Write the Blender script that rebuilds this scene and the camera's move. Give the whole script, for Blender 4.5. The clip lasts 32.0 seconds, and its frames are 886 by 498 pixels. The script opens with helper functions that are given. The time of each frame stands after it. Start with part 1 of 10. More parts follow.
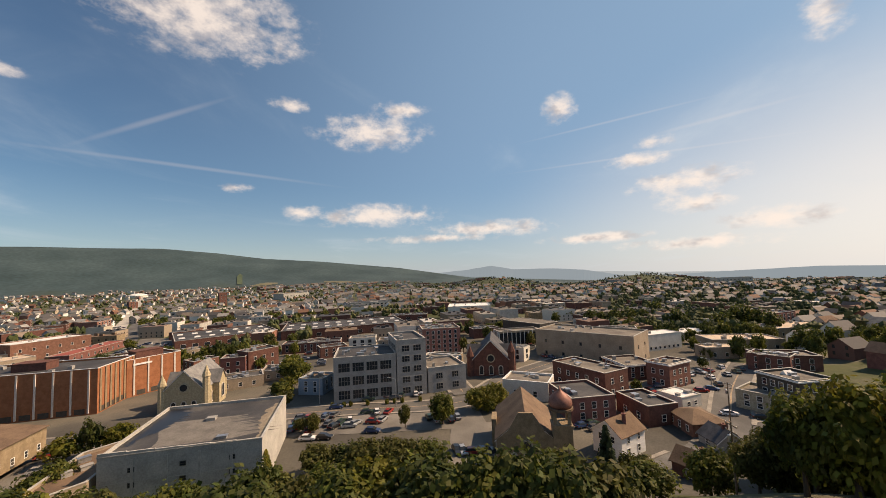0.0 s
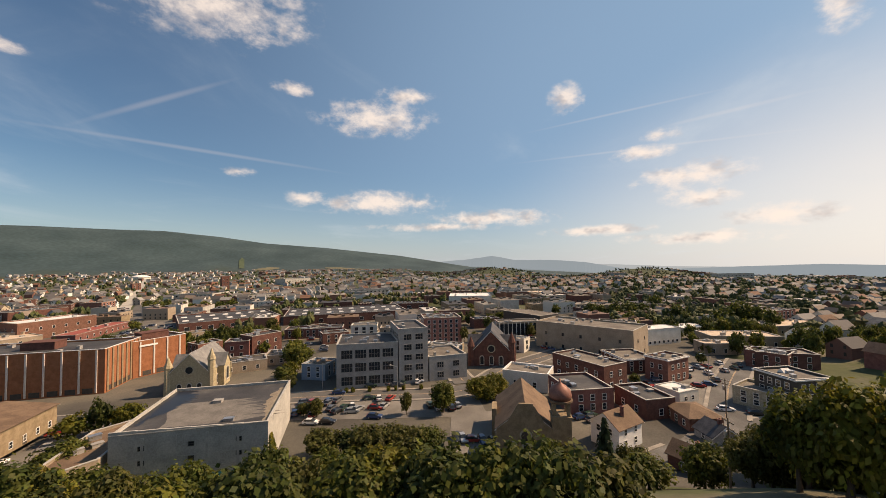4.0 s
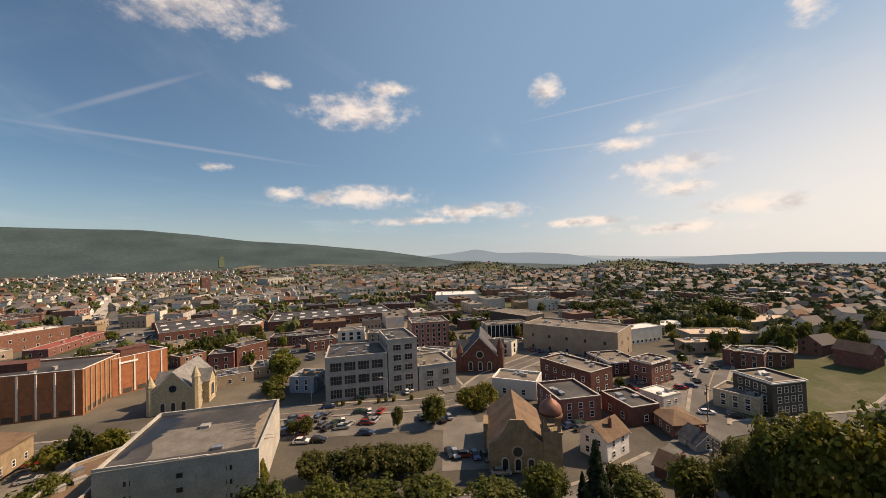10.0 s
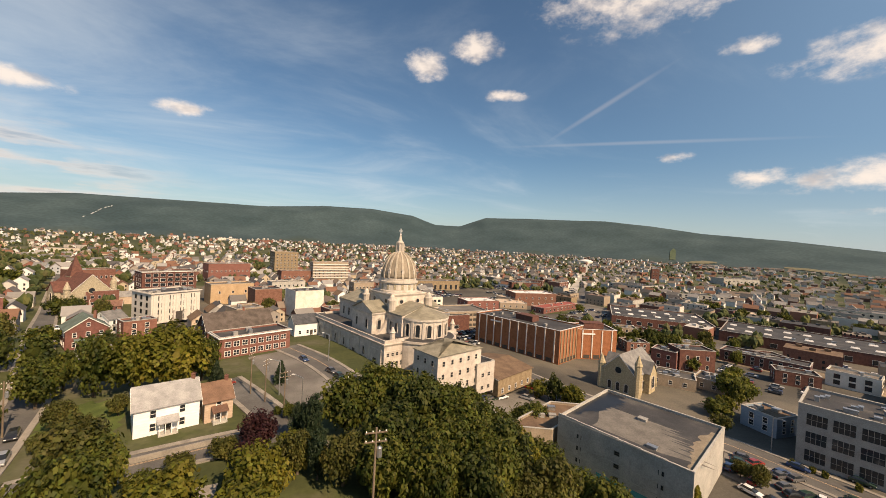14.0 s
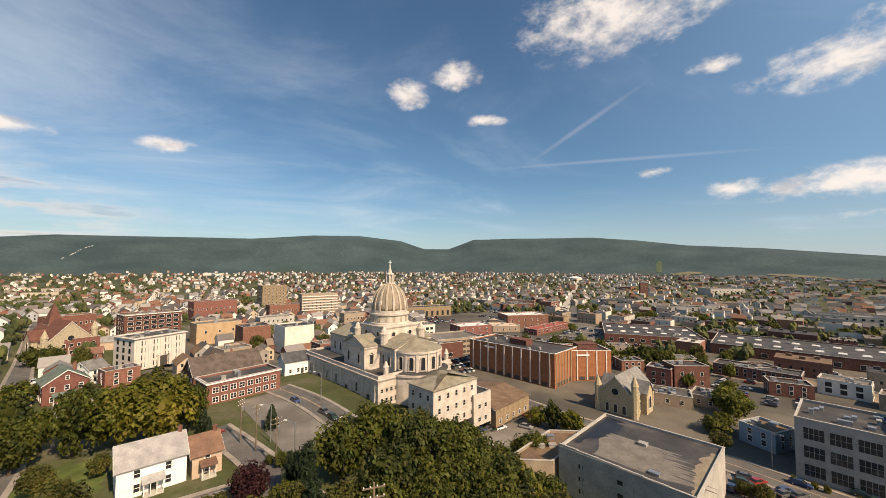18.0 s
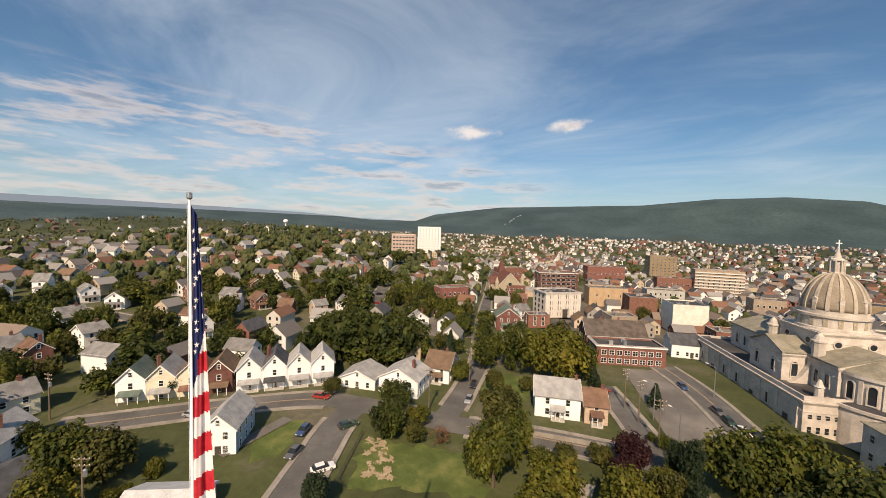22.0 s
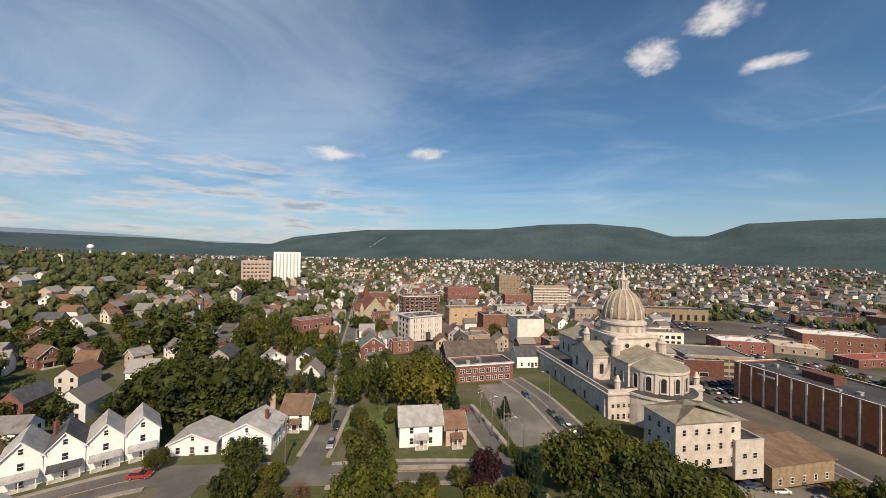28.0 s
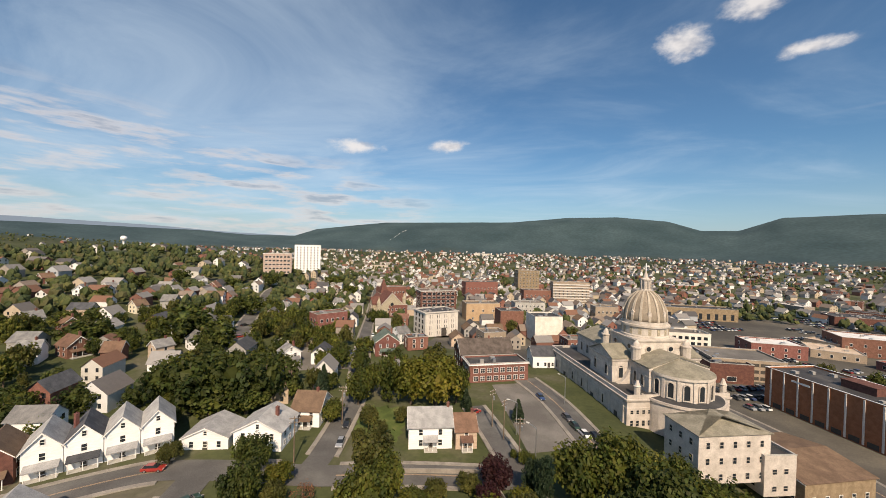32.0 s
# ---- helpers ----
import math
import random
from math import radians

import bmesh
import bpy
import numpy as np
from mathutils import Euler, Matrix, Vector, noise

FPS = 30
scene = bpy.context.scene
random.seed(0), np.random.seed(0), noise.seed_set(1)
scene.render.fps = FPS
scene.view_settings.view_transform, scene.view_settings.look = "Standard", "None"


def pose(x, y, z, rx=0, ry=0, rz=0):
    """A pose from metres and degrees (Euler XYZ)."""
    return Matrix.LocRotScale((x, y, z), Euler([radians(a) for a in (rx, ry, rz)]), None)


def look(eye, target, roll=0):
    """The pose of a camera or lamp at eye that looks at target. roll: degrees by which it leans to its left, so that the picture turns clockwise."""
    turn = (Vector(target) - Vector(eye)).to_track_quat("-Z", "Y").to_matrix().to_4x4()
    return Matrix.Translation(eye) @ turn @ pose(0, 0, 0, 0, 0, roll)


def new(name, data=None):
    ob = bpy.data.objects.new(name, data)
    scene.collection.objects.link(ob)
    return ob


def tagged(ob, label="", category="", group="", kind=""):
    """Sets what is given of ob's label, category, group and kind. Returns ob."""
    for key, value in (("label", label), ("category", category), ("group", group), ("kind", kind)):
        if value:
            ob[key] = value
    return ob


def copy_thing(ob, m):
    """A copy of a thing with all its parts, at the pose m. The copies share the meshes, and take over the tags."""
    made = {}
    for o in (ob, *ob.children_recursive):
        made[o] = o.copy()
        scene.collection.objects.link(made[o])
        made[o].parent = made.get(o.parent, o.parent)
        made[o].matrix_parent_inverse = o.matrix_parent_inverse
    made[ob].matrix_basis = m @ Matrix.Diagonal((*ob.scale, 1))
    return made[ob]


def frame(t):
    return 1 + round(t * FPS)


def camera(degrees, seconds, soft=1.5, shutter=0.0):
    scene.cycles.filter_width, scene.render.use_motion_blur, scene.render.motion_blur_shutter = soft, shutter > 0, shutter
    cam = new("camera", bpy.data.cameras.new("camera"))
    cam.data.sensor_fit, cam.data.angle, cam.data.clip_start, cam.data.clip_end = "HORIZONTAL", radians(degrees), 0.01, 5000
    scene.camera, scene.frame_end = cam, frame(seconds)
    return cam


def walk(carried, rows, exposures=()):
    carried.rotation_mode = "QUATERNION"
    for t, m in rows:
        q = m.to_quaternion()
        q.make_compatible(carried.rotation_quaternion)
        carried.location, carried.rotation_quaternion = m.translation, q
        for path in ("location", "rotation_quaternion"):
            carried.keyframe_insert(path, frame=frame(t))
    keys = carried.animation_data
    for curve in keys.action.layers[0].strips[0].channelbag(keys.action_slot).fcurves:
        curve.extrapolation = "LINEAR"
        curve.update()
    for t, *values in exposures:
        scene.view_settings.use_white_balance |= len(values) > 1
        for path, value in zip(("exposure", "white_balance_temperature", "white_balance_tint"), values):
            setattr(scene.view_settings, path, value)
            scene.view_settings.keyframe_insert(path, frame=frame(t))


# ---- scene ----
cam = camera(100, 32.0, soft=0.65)


def aim(x, y, z, heading, tilt, lean):
    """Camera pose: heading clockwise from +y, tilt upwards, lean to the left, in degrees."""
    h, e = radians(heading), radians(tilt)
    way = Vector((math.sin(h) * math.cos(e), math.cos(h) * math.cos(e), math.sin(e)))
    eye = Vector((x, y, z))
    return look(eye, eye + way, lean)


PATH = [
    (0.0, aim(0.11, 0.64, 32.88, 79.19, 3.97, -2.26)),
    (0.5, aim(-0.00, 0.73, 32.81, 79.53, 4.53, -1.08)),
    (1.0, aim(-0.11, 0.79, 32.70, 79.28, 3.11, 0.54)),
    (1.5, aim(-0.22, 0.86, 32.67, 79.86, 1.16, -0.95)),
    (2.0, aim(-0.38, 0.99, 32.83, 80.12, 2.06, -0.85)),
    (2.5, aim(-0.59, 1.23, 33.22, 79.01, 3.28, -0.89)),
    (4.5, aim(-0.82, 1.49, 33.82, 79.00, 1.37, -0.36)),
    (5.0, aim(-1.01, 1.68, 34.47, 79.64, 0.55, 0.74)),
    (5.5, aim(-1.13, 1.80, 35.07, 79.32, 4.63, -3.13)),
    (6.0, aim(-1.19, 1.88, 35.58, 79.39, 2.92, -1.77)),
    (6.5, aim(-1.20, 1.95, 36.06, 79.45, -0.09, 0.42)),
    (7.0, aim(-1.21, 2.01, 36.55, 79.04, 4.79, -4.21)),
    (7.5, aim(-1.22, 2.08, 37.07, 79.83, 4.36, -1.72)),
    (8.0, aim(-1.24, 2.16, 37.62, 80.18, -1.76, 2.11)),
    (8.5, aim(-1.22, 2.24, 38.17, 79.83, 1.57, -2.45)),
    (9.0, aim(-1.15, 2.30, 38.64, 79.82, 6.45, -1.78)),
    (9.5, aim(-1.03, 2.36, 39.06, 81.38, 1.97, 1.50)),
    (10.0, aim(-0.91, 2.43, 39.39, 81.30, 1.24, -1.90)),
    (10.5, aim(-0.80, 2.57, 39.67, 80.29, 3.38, -3.91)),
    (11.0, aim(-0.70, 2.79, 39.95, 80.50, 1.79, -2.06)),
    (11.5, aim(-0.59, 3.03, 40.31, 74.12, -0.52, 2.09)),
    (12.0, aim(-0.49, 3.18, 40.74, 61.26, 2.42, 0.39)),
    (12.5, aim(-0.36, 3.20, 41.14, 48.48, 1.84, -0.76)),
    (13.0, aim(-0.25, 3.11, 41.43, 35.26, 5.02, 0.76)),
    (13.5, aim(-0.14, 2.99, 41.69, 22.51, 5.26, 2.45)),
    (14.0, aim(-0.04, 2.91, 41.97, 18.76, -0.84, 3.16)),
    (14.5, aim(0.03, 2.87, 42.35, 20.16, -0.75, 3.56)),
    (15.0, aim(0.05, 2.83, 42.81, 19.91, 3.39, 2.32)),
    (15.5, aim(0.00, 2.75, 43.34, 19.87, 1.97, 1.78)),
    (17.5, aim(-0.11, 2.61, 43.87, 20.33, 1.65, 1.93)),
    (18.0, aim(-0.25, 2.45, 44.33, 20.30, 2.78, 0.30)),
    (18.5, aim(-0.38, 2.26, 44.73, 13.83, 3.40, -1.09)),
    (19.0, aim(-0.41, 2.03, 45.10, 1.87, 1.49, 3.17)),
    (19.5, aim(-0.35, 1.77, 45.52, -8.90, 1.54, 1.82)),
    (20.0, aim(-0.25, 1.50, 45.95, -15.75, -1.81, 0.91)),
    (20.5, aim(-0.18, 1.25, 46.35, -24.47, -4.47, 2.78)),
    (21.0, aim(-0.15, 1.06, 46.70, -25.23, -3.31, 2.31)),
    (21.5, aim(-0.19, 0.86, 47.01, -30.40, -2.88, 2.52)),
    (22.0, aim(-0.27, 0.67, 47.32, -34.68, -3.39, 1.74)),
    (22.5, aim(-0.37, 0.45, 47.63, -37.36, -3.92, 3.42)),
    (23.0, aim(-0.40, 0.25, 47.91, -51.76, -3.62, 3.55)),
    (23.5, aim(-0.37, 0.12, 48.16, -52.24, -3.98, 1.88)),
    (24.0, aim(-0.25, 0.10, 48.48, -51.75, -4.78, 2.93)),
    (24.5, aim(-0.02, 0.20, 48.91, -52.06, -5.02, 1.06)),
    (26.5, aim(0.28, 0.36, 49.42, -52.57, -3.14, -1.68)),
    (27.0, aim(0.56, 0.48, 49.86, -36.61, -6.84, -2.22)),
    (27.5, aim(0.76, 0.51, 50.13, -20.80, -5.48, 1.18)),
    (28.0, aim(0.87, 0.51, 50.25, -14.25, 0.50, 1.06)),
    (28.5, aim(0.97, 0.61, 50.34, -15.85, -3.30, 0.58)),
    (29.0, aim(1.11, 0.87, 50.49, -15.28, -8.70, 1.10)),
    (29.5, aim(1.30, 1.27, 50.71, -15.54, -7.90, -0.23)),
    (30.0, aim(1.50, 1.73, 50.95, -15.90, -5.96, 1.29)),
    (30.5, aim(1.70, 2.24, 51.17, -15.84, -4.31, 0.53)),
    (31.0, aim(1.92, 2.79, 51.41, -16.05, -4.98, -0.97)),
    (31.5, aim(2.12, 3.34, 51.65, -16.45, -5.06, -0.16)),
    (32.0, aim(2.28, 3.80, 51.86, -17.34, -0.68, 1.52)),
]
walk(cam, PATH, [(0.0, -0.03, 8200, 21), (6.0, 0.0, 8400, 22), (11.0, -0.03, 8400, 22), (13.0, 0.03, 8450, 21), (15.0, 0.08, 8100, 19), (18.0, 0.10, 7800, 18), (20.0, -0.05, 7450, 18), (23.0, -0.05, 7600, 19), (24.0, -0.06, 7500, 19), (28.0, -0.14, 7000, 16), (30.0, -0.06, 7050, 16), (32.0, -0.06, 7050, 16)])

# ---- world, sun and sky ----
SUN_AZ, SUN_EL = 155.0, 42.0
world = bpy.data.worlds.new("sky")
scene.world = world
world.use_nodes = True


def heading(az, el=0.0):
    a, e = radians(az), radians(el)
    return Vector((math.sin(a) * math.cos(e), math.cos(a) * math.cos(e), math.sin(e)))


def build_sky():
    nt = world.node_tree
    nt.nodes.clear()
    n, ln = nt.nodes.new, nt.links.new
    out, bg = n("ShaderNodeOutputWorld"), n("ShaderNodeBackground")
    sky = n("ShaderNodeTexSky")
    sky.sky_type, sky.sun_disc = "NISHITA", False
    sky.sun_elevation, sky.sun_rotation = radians(SUN_EL), radians(SUN_AZ)
    sky.altitude, sky.air_density, sky.dust_density, sky.ozone_density = 350, 1.0, 1.3, 2.4
    tc = n("ShaderNodeTexCoord")

    def math_node(op, a, b=None, c=None, clamp=False):
        m = n("ShaderNodeMath")
        m.operation, m.use_clamp = op, clamp
        for k, v in enumerate((a, b, c)):
            if v is None:
                continue
            if isinstance(v, (int, float)):
                m.inputs[k].default_value = v
            else:
                ln(v, m.inputs[k])
        return m.outputs[0]

    def ramp(v, lo, hi):
        m = n("ShaderNodeMapRange")
        m.interpolation_type = "SMOOTHSTEP"
        m.inputs["From Min"].default_value, m.inputs["From Max"].default_value = lo, hi
        ln(v, m.inputs["Value"])
        return m.outputs["Result"]

    def noise_at(vec, scale, detail, rough=0.55, dist=0.0):
        t = n("ShaderNodeTexNoise")
        t.inputs["Scale"].default_value, t.inputs["Detail"].default_value = scale, detail
        t.inputs["Roughness"].default_value, t.inputs["Distortion"].default_value = rough, dist
        ln(vec, t.inputs["Vector"])
        return t.outputs["Fac"]

    def spot(az, el, w, h, roll=0.0):
        """A soft spot of the sky round a direction, w by h degrees."""
        m, g = n("ShaderNodeMapping"), n("ShaderNodeTexGradient")
        m.vector_type, g.gradient_type = "TEXTURE", "SPHERICAL"
        d = heading(az, el)
        m.inputs["Location"].default_value = d
        m.inputs["Rotation"].default_value = (pose(0, 0, 0, 0, 0, -az) @ pose(0, 0, 0, el, 0, 0) @ pose(0, 0, 0, 0, roll, 0)).to_euler()
        m.inputs["Scale"].default_value = (radians(w), 1.0, radians(h))
        ln(tc.outputs["Generated"], m.inputs["Vector"])
        ln(m.outputs[0], g.inputs["Vector"])
        return g.outputs["Fac"]

    # heaped clouds where they stand in the sky
    heaps = None
    for c in CUMULUS:
        s = spot(*c)
        heaps = s if heaps is None else math_node("MAXIMUM", heaps, s)
    mp = n("ShaderNodeMapping")
    mp.inputs["Scale"].default_value = (1.0, 1.0, 1.7)
    ln(tc.outputs["Generated"], mp.inputs["Vector"])
    fine = noise_at(mp.outputs[0], 19.0, 9.0, 0.62)
    lump = math_node("MULTIPLY_ADD", math_node("SUBTRACT", fine, 0.5), 1.9, math_node("MULTIPLY", heaps, 1.0))
    heap_mask = math_node("MULTIPLY", ramp(lump, 0.14, 1.05), ramp(heaps, 0.02, 0.3))
    # high streaks, on a flat layer overhead
    sep, comb = n("ShaderNodeSeparateXYZ"), n("ShaderNodeCombineXYZ")
    ln(tc.outputs["Generated"], sep.inputs[0])
    up = math_node("ADD", math_node("MAXIMUM", sep.outputs["Z"], 0.0), 0.09)
    ln(math_node("DIVIDE", sep.outputs["X"], up), comb.inputs["X"])
    ln(math_node("DIVIDE", sep.outputs["Y"], up), comb.inputs["Y"])
    ms = n("ShaderNodeMapping")
    ms.inputs["Rotation"].default_value = (0, 0, radians(32))
    ms.inputs["Scale"].default_value = (0.55, 0.85, 1.0)
    ln(comb.outputs[0], ms.inputs["Vector"])
    streak = noise_at(ms.outputs[0], 1.0, 9.0, 0.60, 0.7)
    west = spot(-49, 14, 125, 72)
    all_sky = math_node("ADD", math_node("MULTIPLY", west, 0.27), -0.14)
    cirrus = math_node("MULTIPLY", ramp(math_node("ADD", streak, all_sky), 0.36, 0.92), 0.62)
    # flat dark-bellied banks low in the west
    mb = n("ShaderNodeMapping")
    mb.inputs["Scale"].default_value = (1.0, 1.0, 6.0)
    ln(tc.outputs["Generated"], mb.inputs["Vector"])
    bank = noise_at(mb.outputs[0], 7.0, 5.0, 0.55)
    low_west = spot(-76, 5.0, 74, 13.0)
    bank_mask = math_node("MULTIPLY", ramp(bank, 0.44, 0.62), ramp(low_west, 0.03, 0.4))
    # trails of aircraft
    trails = None
    for c in TRAILS:
        s = ramp(spot(*c), 0.0, 0.9)
        trails = s if trails is None else math_node("MAXIMUM", trails, s)
    # thin veil towards the skyline
    veil = math_node("MULTIPLY", math_node("POWER", math_node("SUBTRACT", 1.0, math_node("MULTIPLY", math_node("MAXIMUM", sep.outputs["Z"], 0.0), 4.2), clamp=True), 1.9), 0.62)
    sunward = spot(150, 5, 82, 27)
    glow = math_node("MULTIPLY", ramp(sunward, 0.08, 1.0), 0.9)

    def over(a, b, fac):
        m = n("ShaderNodeMix")
        m.data_type = "RGBA"
        for sock, v in ((m.inputs["A"], a), (m.inputs["B"], b)):
            if isinstance(v, tuple):
                sock.default_value = (*v, 1)
            else:
                ln(v, sock)
        ln(fac, m.inputs["Factor"])
        return m.outputs["Result"]

    base = n("ShaderNodeMix")
    base.data_type, base.blend_type = "RGBA", "MULTIPLY"
    base.inputs["Factor"].default_value = 1.0
    ln(sky.outputs[0], base.inputs["A"])
    base.inputs["B"].default_value = (SKY * 0.71, SKY * 1.12, SKY * 1.30, 1)
    # milky air on the sunny side of the sky
    milk = math_node("MULTIPLY", ramp(spot(112, 26, 90, 70), 0.02, 0.95), 0.70)
    col = over(base.outputs["Result"], (0.26, 0.50, 0.80), milk)
    col = over(col, (0.62, 0.75, 0.86), veil)
    col = over(col, (0.98, 1.06, 1.10), glow)
    col = over(col, (0.68, 0.88, 1.05), cirrus)
    belly = ramp(bank, 0.56, 0.72)
    col = over(col, over((0.86, 0.84, 0.84), (0.40, 0.44, 0.52), belly), math_node("MULTIPLY", bank_mask, 0.62))
    col = over(col, (0.95, 0.97, 1.0), math_node("MULTIPLY", trails, 0.13))
    shade = noise_at(mp.outputs[0], 15.0, 3.0)
    col = over(col, over((0.60, 0.64, 0.70), (1.0, 1.02, 1.02), ramp(shade, 0.32, 0.50)), math_node("MULTIPLY", heap_mask, 0.88))
    ln(col, bg.inputs["Color"])
    bg.inputs["Strength"].default_value = 0.9
    ln(bg.outputs[0], out.inputs[0])


SKY = 0.098
CUMULUS = [(45.66, 32.8, 15.2, 6.72), (69.08, 21.37, 10.88, 3.36), (97.76, 22.79, 3.2, 2.88), (113, 10.82, 8.96, 2.72), (107.7, 14.37, 5.12, 1.44),
           (113.8, 7.879, 5.44, 1.76), (68.86, 9.325, 13.6, 2.4), (87.04, 6.828, 13.12, 1.76), (77.79, 5.645, 14.4, 0.96), (101.5, 4.399, 9.6, 1.12), (113.7, 2.888, 12.8, 1.28), (26.78, 21.71, 4.16, 1.12), (57.02, 24.29, 3.52, 1.28), (58.92, 9.604, 4.48, 1.6), (127.1, 25.32, 2.88, 3.52),
           (22.21, 27.7, 4.48, 2.56), (14.5, 25.11, 4, 2.72), (121.7, 5.153, 7.36, 1.92), (50.04, 12.78, 2.56, 0.96), (109.8, 16.44, 3.36, 1.12),
           (-30.87, 14.02, 5.44, 1.44), (-16.64, 14.73, 4, 1.28), (73.54, 24.61, 5.44, 1.6)]
TRAILS = [(107.6, 15.01, 20.8, 0.224, 1.5), (117, 17.65, 9.6, 0.352, -2), (104.8, 20.05, 14.4, 0.224, -3), (41.15, 19.92, 10.4, 0.48, -30), (45.66, 14.89, 20.8, 0.352, 2)]
build_sky()

sun = new("sun", bpy.data.lights.new("sun", "SUN"))
sun.data.energy, sun.data.angle, sun.data.color = 6.1, radians(0.55), (1.0, 0.85, 0.65)
sun.matrix_world = look(heading(SUN_AZ, SUN_EL) * 100, (0, 0, 0))
scene.view_settings.exposure = 0.0


# ---- materials ----
def surface(name, a, b, scale=1.0, rough=0.85, bump=0.15, fine=9.0, c=None, metal=0.0, vary=0.0, island=False, stretch=(1, 1, 1), coat=0.0):
    """Two tones in broad patches, a finer grain over them, and relief. vary: change from object to object (or from piece to piece)."""
    m = bpy.data.materials.new(name)
    m.use_nodes = True
    nt = m.node_tree
    n, ln = nt.nodes.new, nt.links.new
    bs = nt.nodes["Principled BSDF"]
    bs.inputs["Roughness"].default_value, bs.inputs["Metallic"].default_value = rough, metal
    bs.inputs["Coat Weight"].default_value = coat
    bs.inputs["Specular IOR Level"].default_value = 0.3
    tc, mp = n("ShaderNodeTexCoord"), n("ShaderNodeMapping")
    mp.inputs["Scale"].default_value = stretch
    ln(tc.outputs["Object"], mp.inputs["Vector"])
    big, small = n("ShaderNodeTexNoise"), n("ShaderNodeTexNoise")
    for t, s, d in ((big, scale, 4.0), (small, scale * fine, 5.0)):
        t.inputs["Scale"].default_value, t.inputs["Detail"].default_value = s, d
        t.inputs["Roughness"].default_value = 0.62
        ln(mp.outputs[0], t.inputs["Vector"])
    r = n("ShaderNodeValToRGB")
    r.color_ramp.elements[0].position, r.color_ramp.elements[1].position = 0.36, 0.66
    r.color_ramp.elements[0].color, r.color_ramp.elements[1].color = (*a, 1), (*b, 1)
    if c:
        e = r.color_ramp.elements.new(0.52)
        e.color = (*c, 1)
    ln(big.outputs["Fac"], r.inputs["Fac"])
    mx = n("ShaderNodeMix")
    mx.data_type, mx.blend_type = "RGBA", "OVERLAY"
    mx.inputs["Factor"].default_value = 0.45
    ln(r.outputs[0], mx.inputs["A"])
    ln(small.outputs["Fac"], mx.inputs["B"])
    col = mx.outputs["Result"]
    if vary:
        hs = n("ShaderNodeHueSaturation")
        if island:
            src = n("ShaderNodeNewGeometry").outputs["Random Per Island"]
        else:
            src = n("ShaderNodeObjectInfo").outputs["Random"]
        mr = n("ShaderNodeMapRange")
        mr.inputs["To Min"].default_value, mr.inputs["To Max"].default_value = 1 - vary, 1 + vary
        ln(src, mr.inputs["Value"])
        ln(mr.outputs[0], hs.inputs["Value"])
        m2, m3 = n("ShaderNodeMath"), n("ShaderNodeMapRange")
        m2.operation = "FRACT"
        mu = n("ShaderNodeMath")
        mu.operation = "MULTIPLY"
        mu.inputs[1].default_value = 7.31
        ln(src, mu.inputs[0])
        ln(mu.outputs[0], m2.inputs[0])
        ln(m2.outputs[0], m3.inputs["Value"])
        m3.inputs["To Min"].default_value, m3.inputs["To Max"].default_value = 0.5 - vary * 0.07, 0.5 + vary * 0.07
        ln(m3.outputs[0], hs.inputs["Hue"])
        ln(col, hs.inputs["Color"])
        col = hs.outputs[0]
    ln(col, bs.inputs["Base Color"])
    if bump:
        bp = n("ShaderNodeBump")
        bp.inputs["Strength"].default_value, bp.inputs["Distance"].default_value = bump, 0.06
        ln(small.outputs["Fac"], bp.inputs["Height"])
        ln(bp.outputs[0], bs.inputs["Normal"])
    return m


def island_ramp(name, colors, rough=0.85, scale=0.6):
    """One of several colours for each separate piece of a mesh, with a little grain."""
    m = surface(name, (0.5, 0.5, 0.5), (0.62, 0.62, 0.62), scale, rough, 0.05)
    nt = m.node_tree
    n, ln = nt.nodes.new, nt.links.new
    bs = nt.nodes["Principled BSDF"]
    old = bs.inputs["Base Color"].links[0].from_socket
    g, r = n("ShaderNodeNewGeometry"), n("ShaderNodeValToRGB")
    r.color_ramp.interpolation = "CONSTANT"
    for k, c in enumerate(colors):
        e = r.color_ramp.elements[k] if k < 2 else r.color_ramp.elements.new(k / len(colors))
        e.position, e.color = k / len(colors), (*c, 1)
    ln(g.outputs["Random Per Island"], r.inputs["Fac"])
    mx = n("ShaderNodeMix")
    mx.data_type, mx.blend_type = "RGBA", "OVERLAY"
    mx.inputs["Factor"].default_value = 0.5
    ln(r.outputs[0], mx.inputs["A"])
    ln(old, mx.inputs["B"])
    ln(mx.outputs["Result"], bs.inputs["Base Color"])
    return m


WHITE = surface("white_siding", (0.74, 0.74, 0.73), (0.86, 0.86, 0.85), 0.5, 0.6, 0.08, 14, stretch=(1, 1, 6), vary=0.06)
CREAM = surface("cream_siding", (0.60, 0.55, 0.42), (0.72, 0.67, 0.53), 0.5, 0.6, 0.08, 14, stretch=(1, 1, 6))
BLUE = surface("blue_siding", (0.20, 0.28, 0.36), (0.26, 0.34, 0.42), 0.5, 0.6, 0.08, 14, stretch=(1, 1, 6))
TAN = surface("tan_siding", (0.42, 0.32, 0.24), (0.52, 0.41, 0.31), 0.5, 0.7, 0.08, 14, stretch=(1, 1, 6), vary=0.1)
BRICK = surface("red_brick", (0.160, 0.072, 0.055), (0.235, 0.110, 0.085), 0.8, 0.9, 0.3, 16, vary=0.14)
DARK_BRICK = surface("dark_brick", (0.10, 0.045, 0.036), (0.16, 0.072, 0.055), 0.8, 0.9, 0.3, 16)
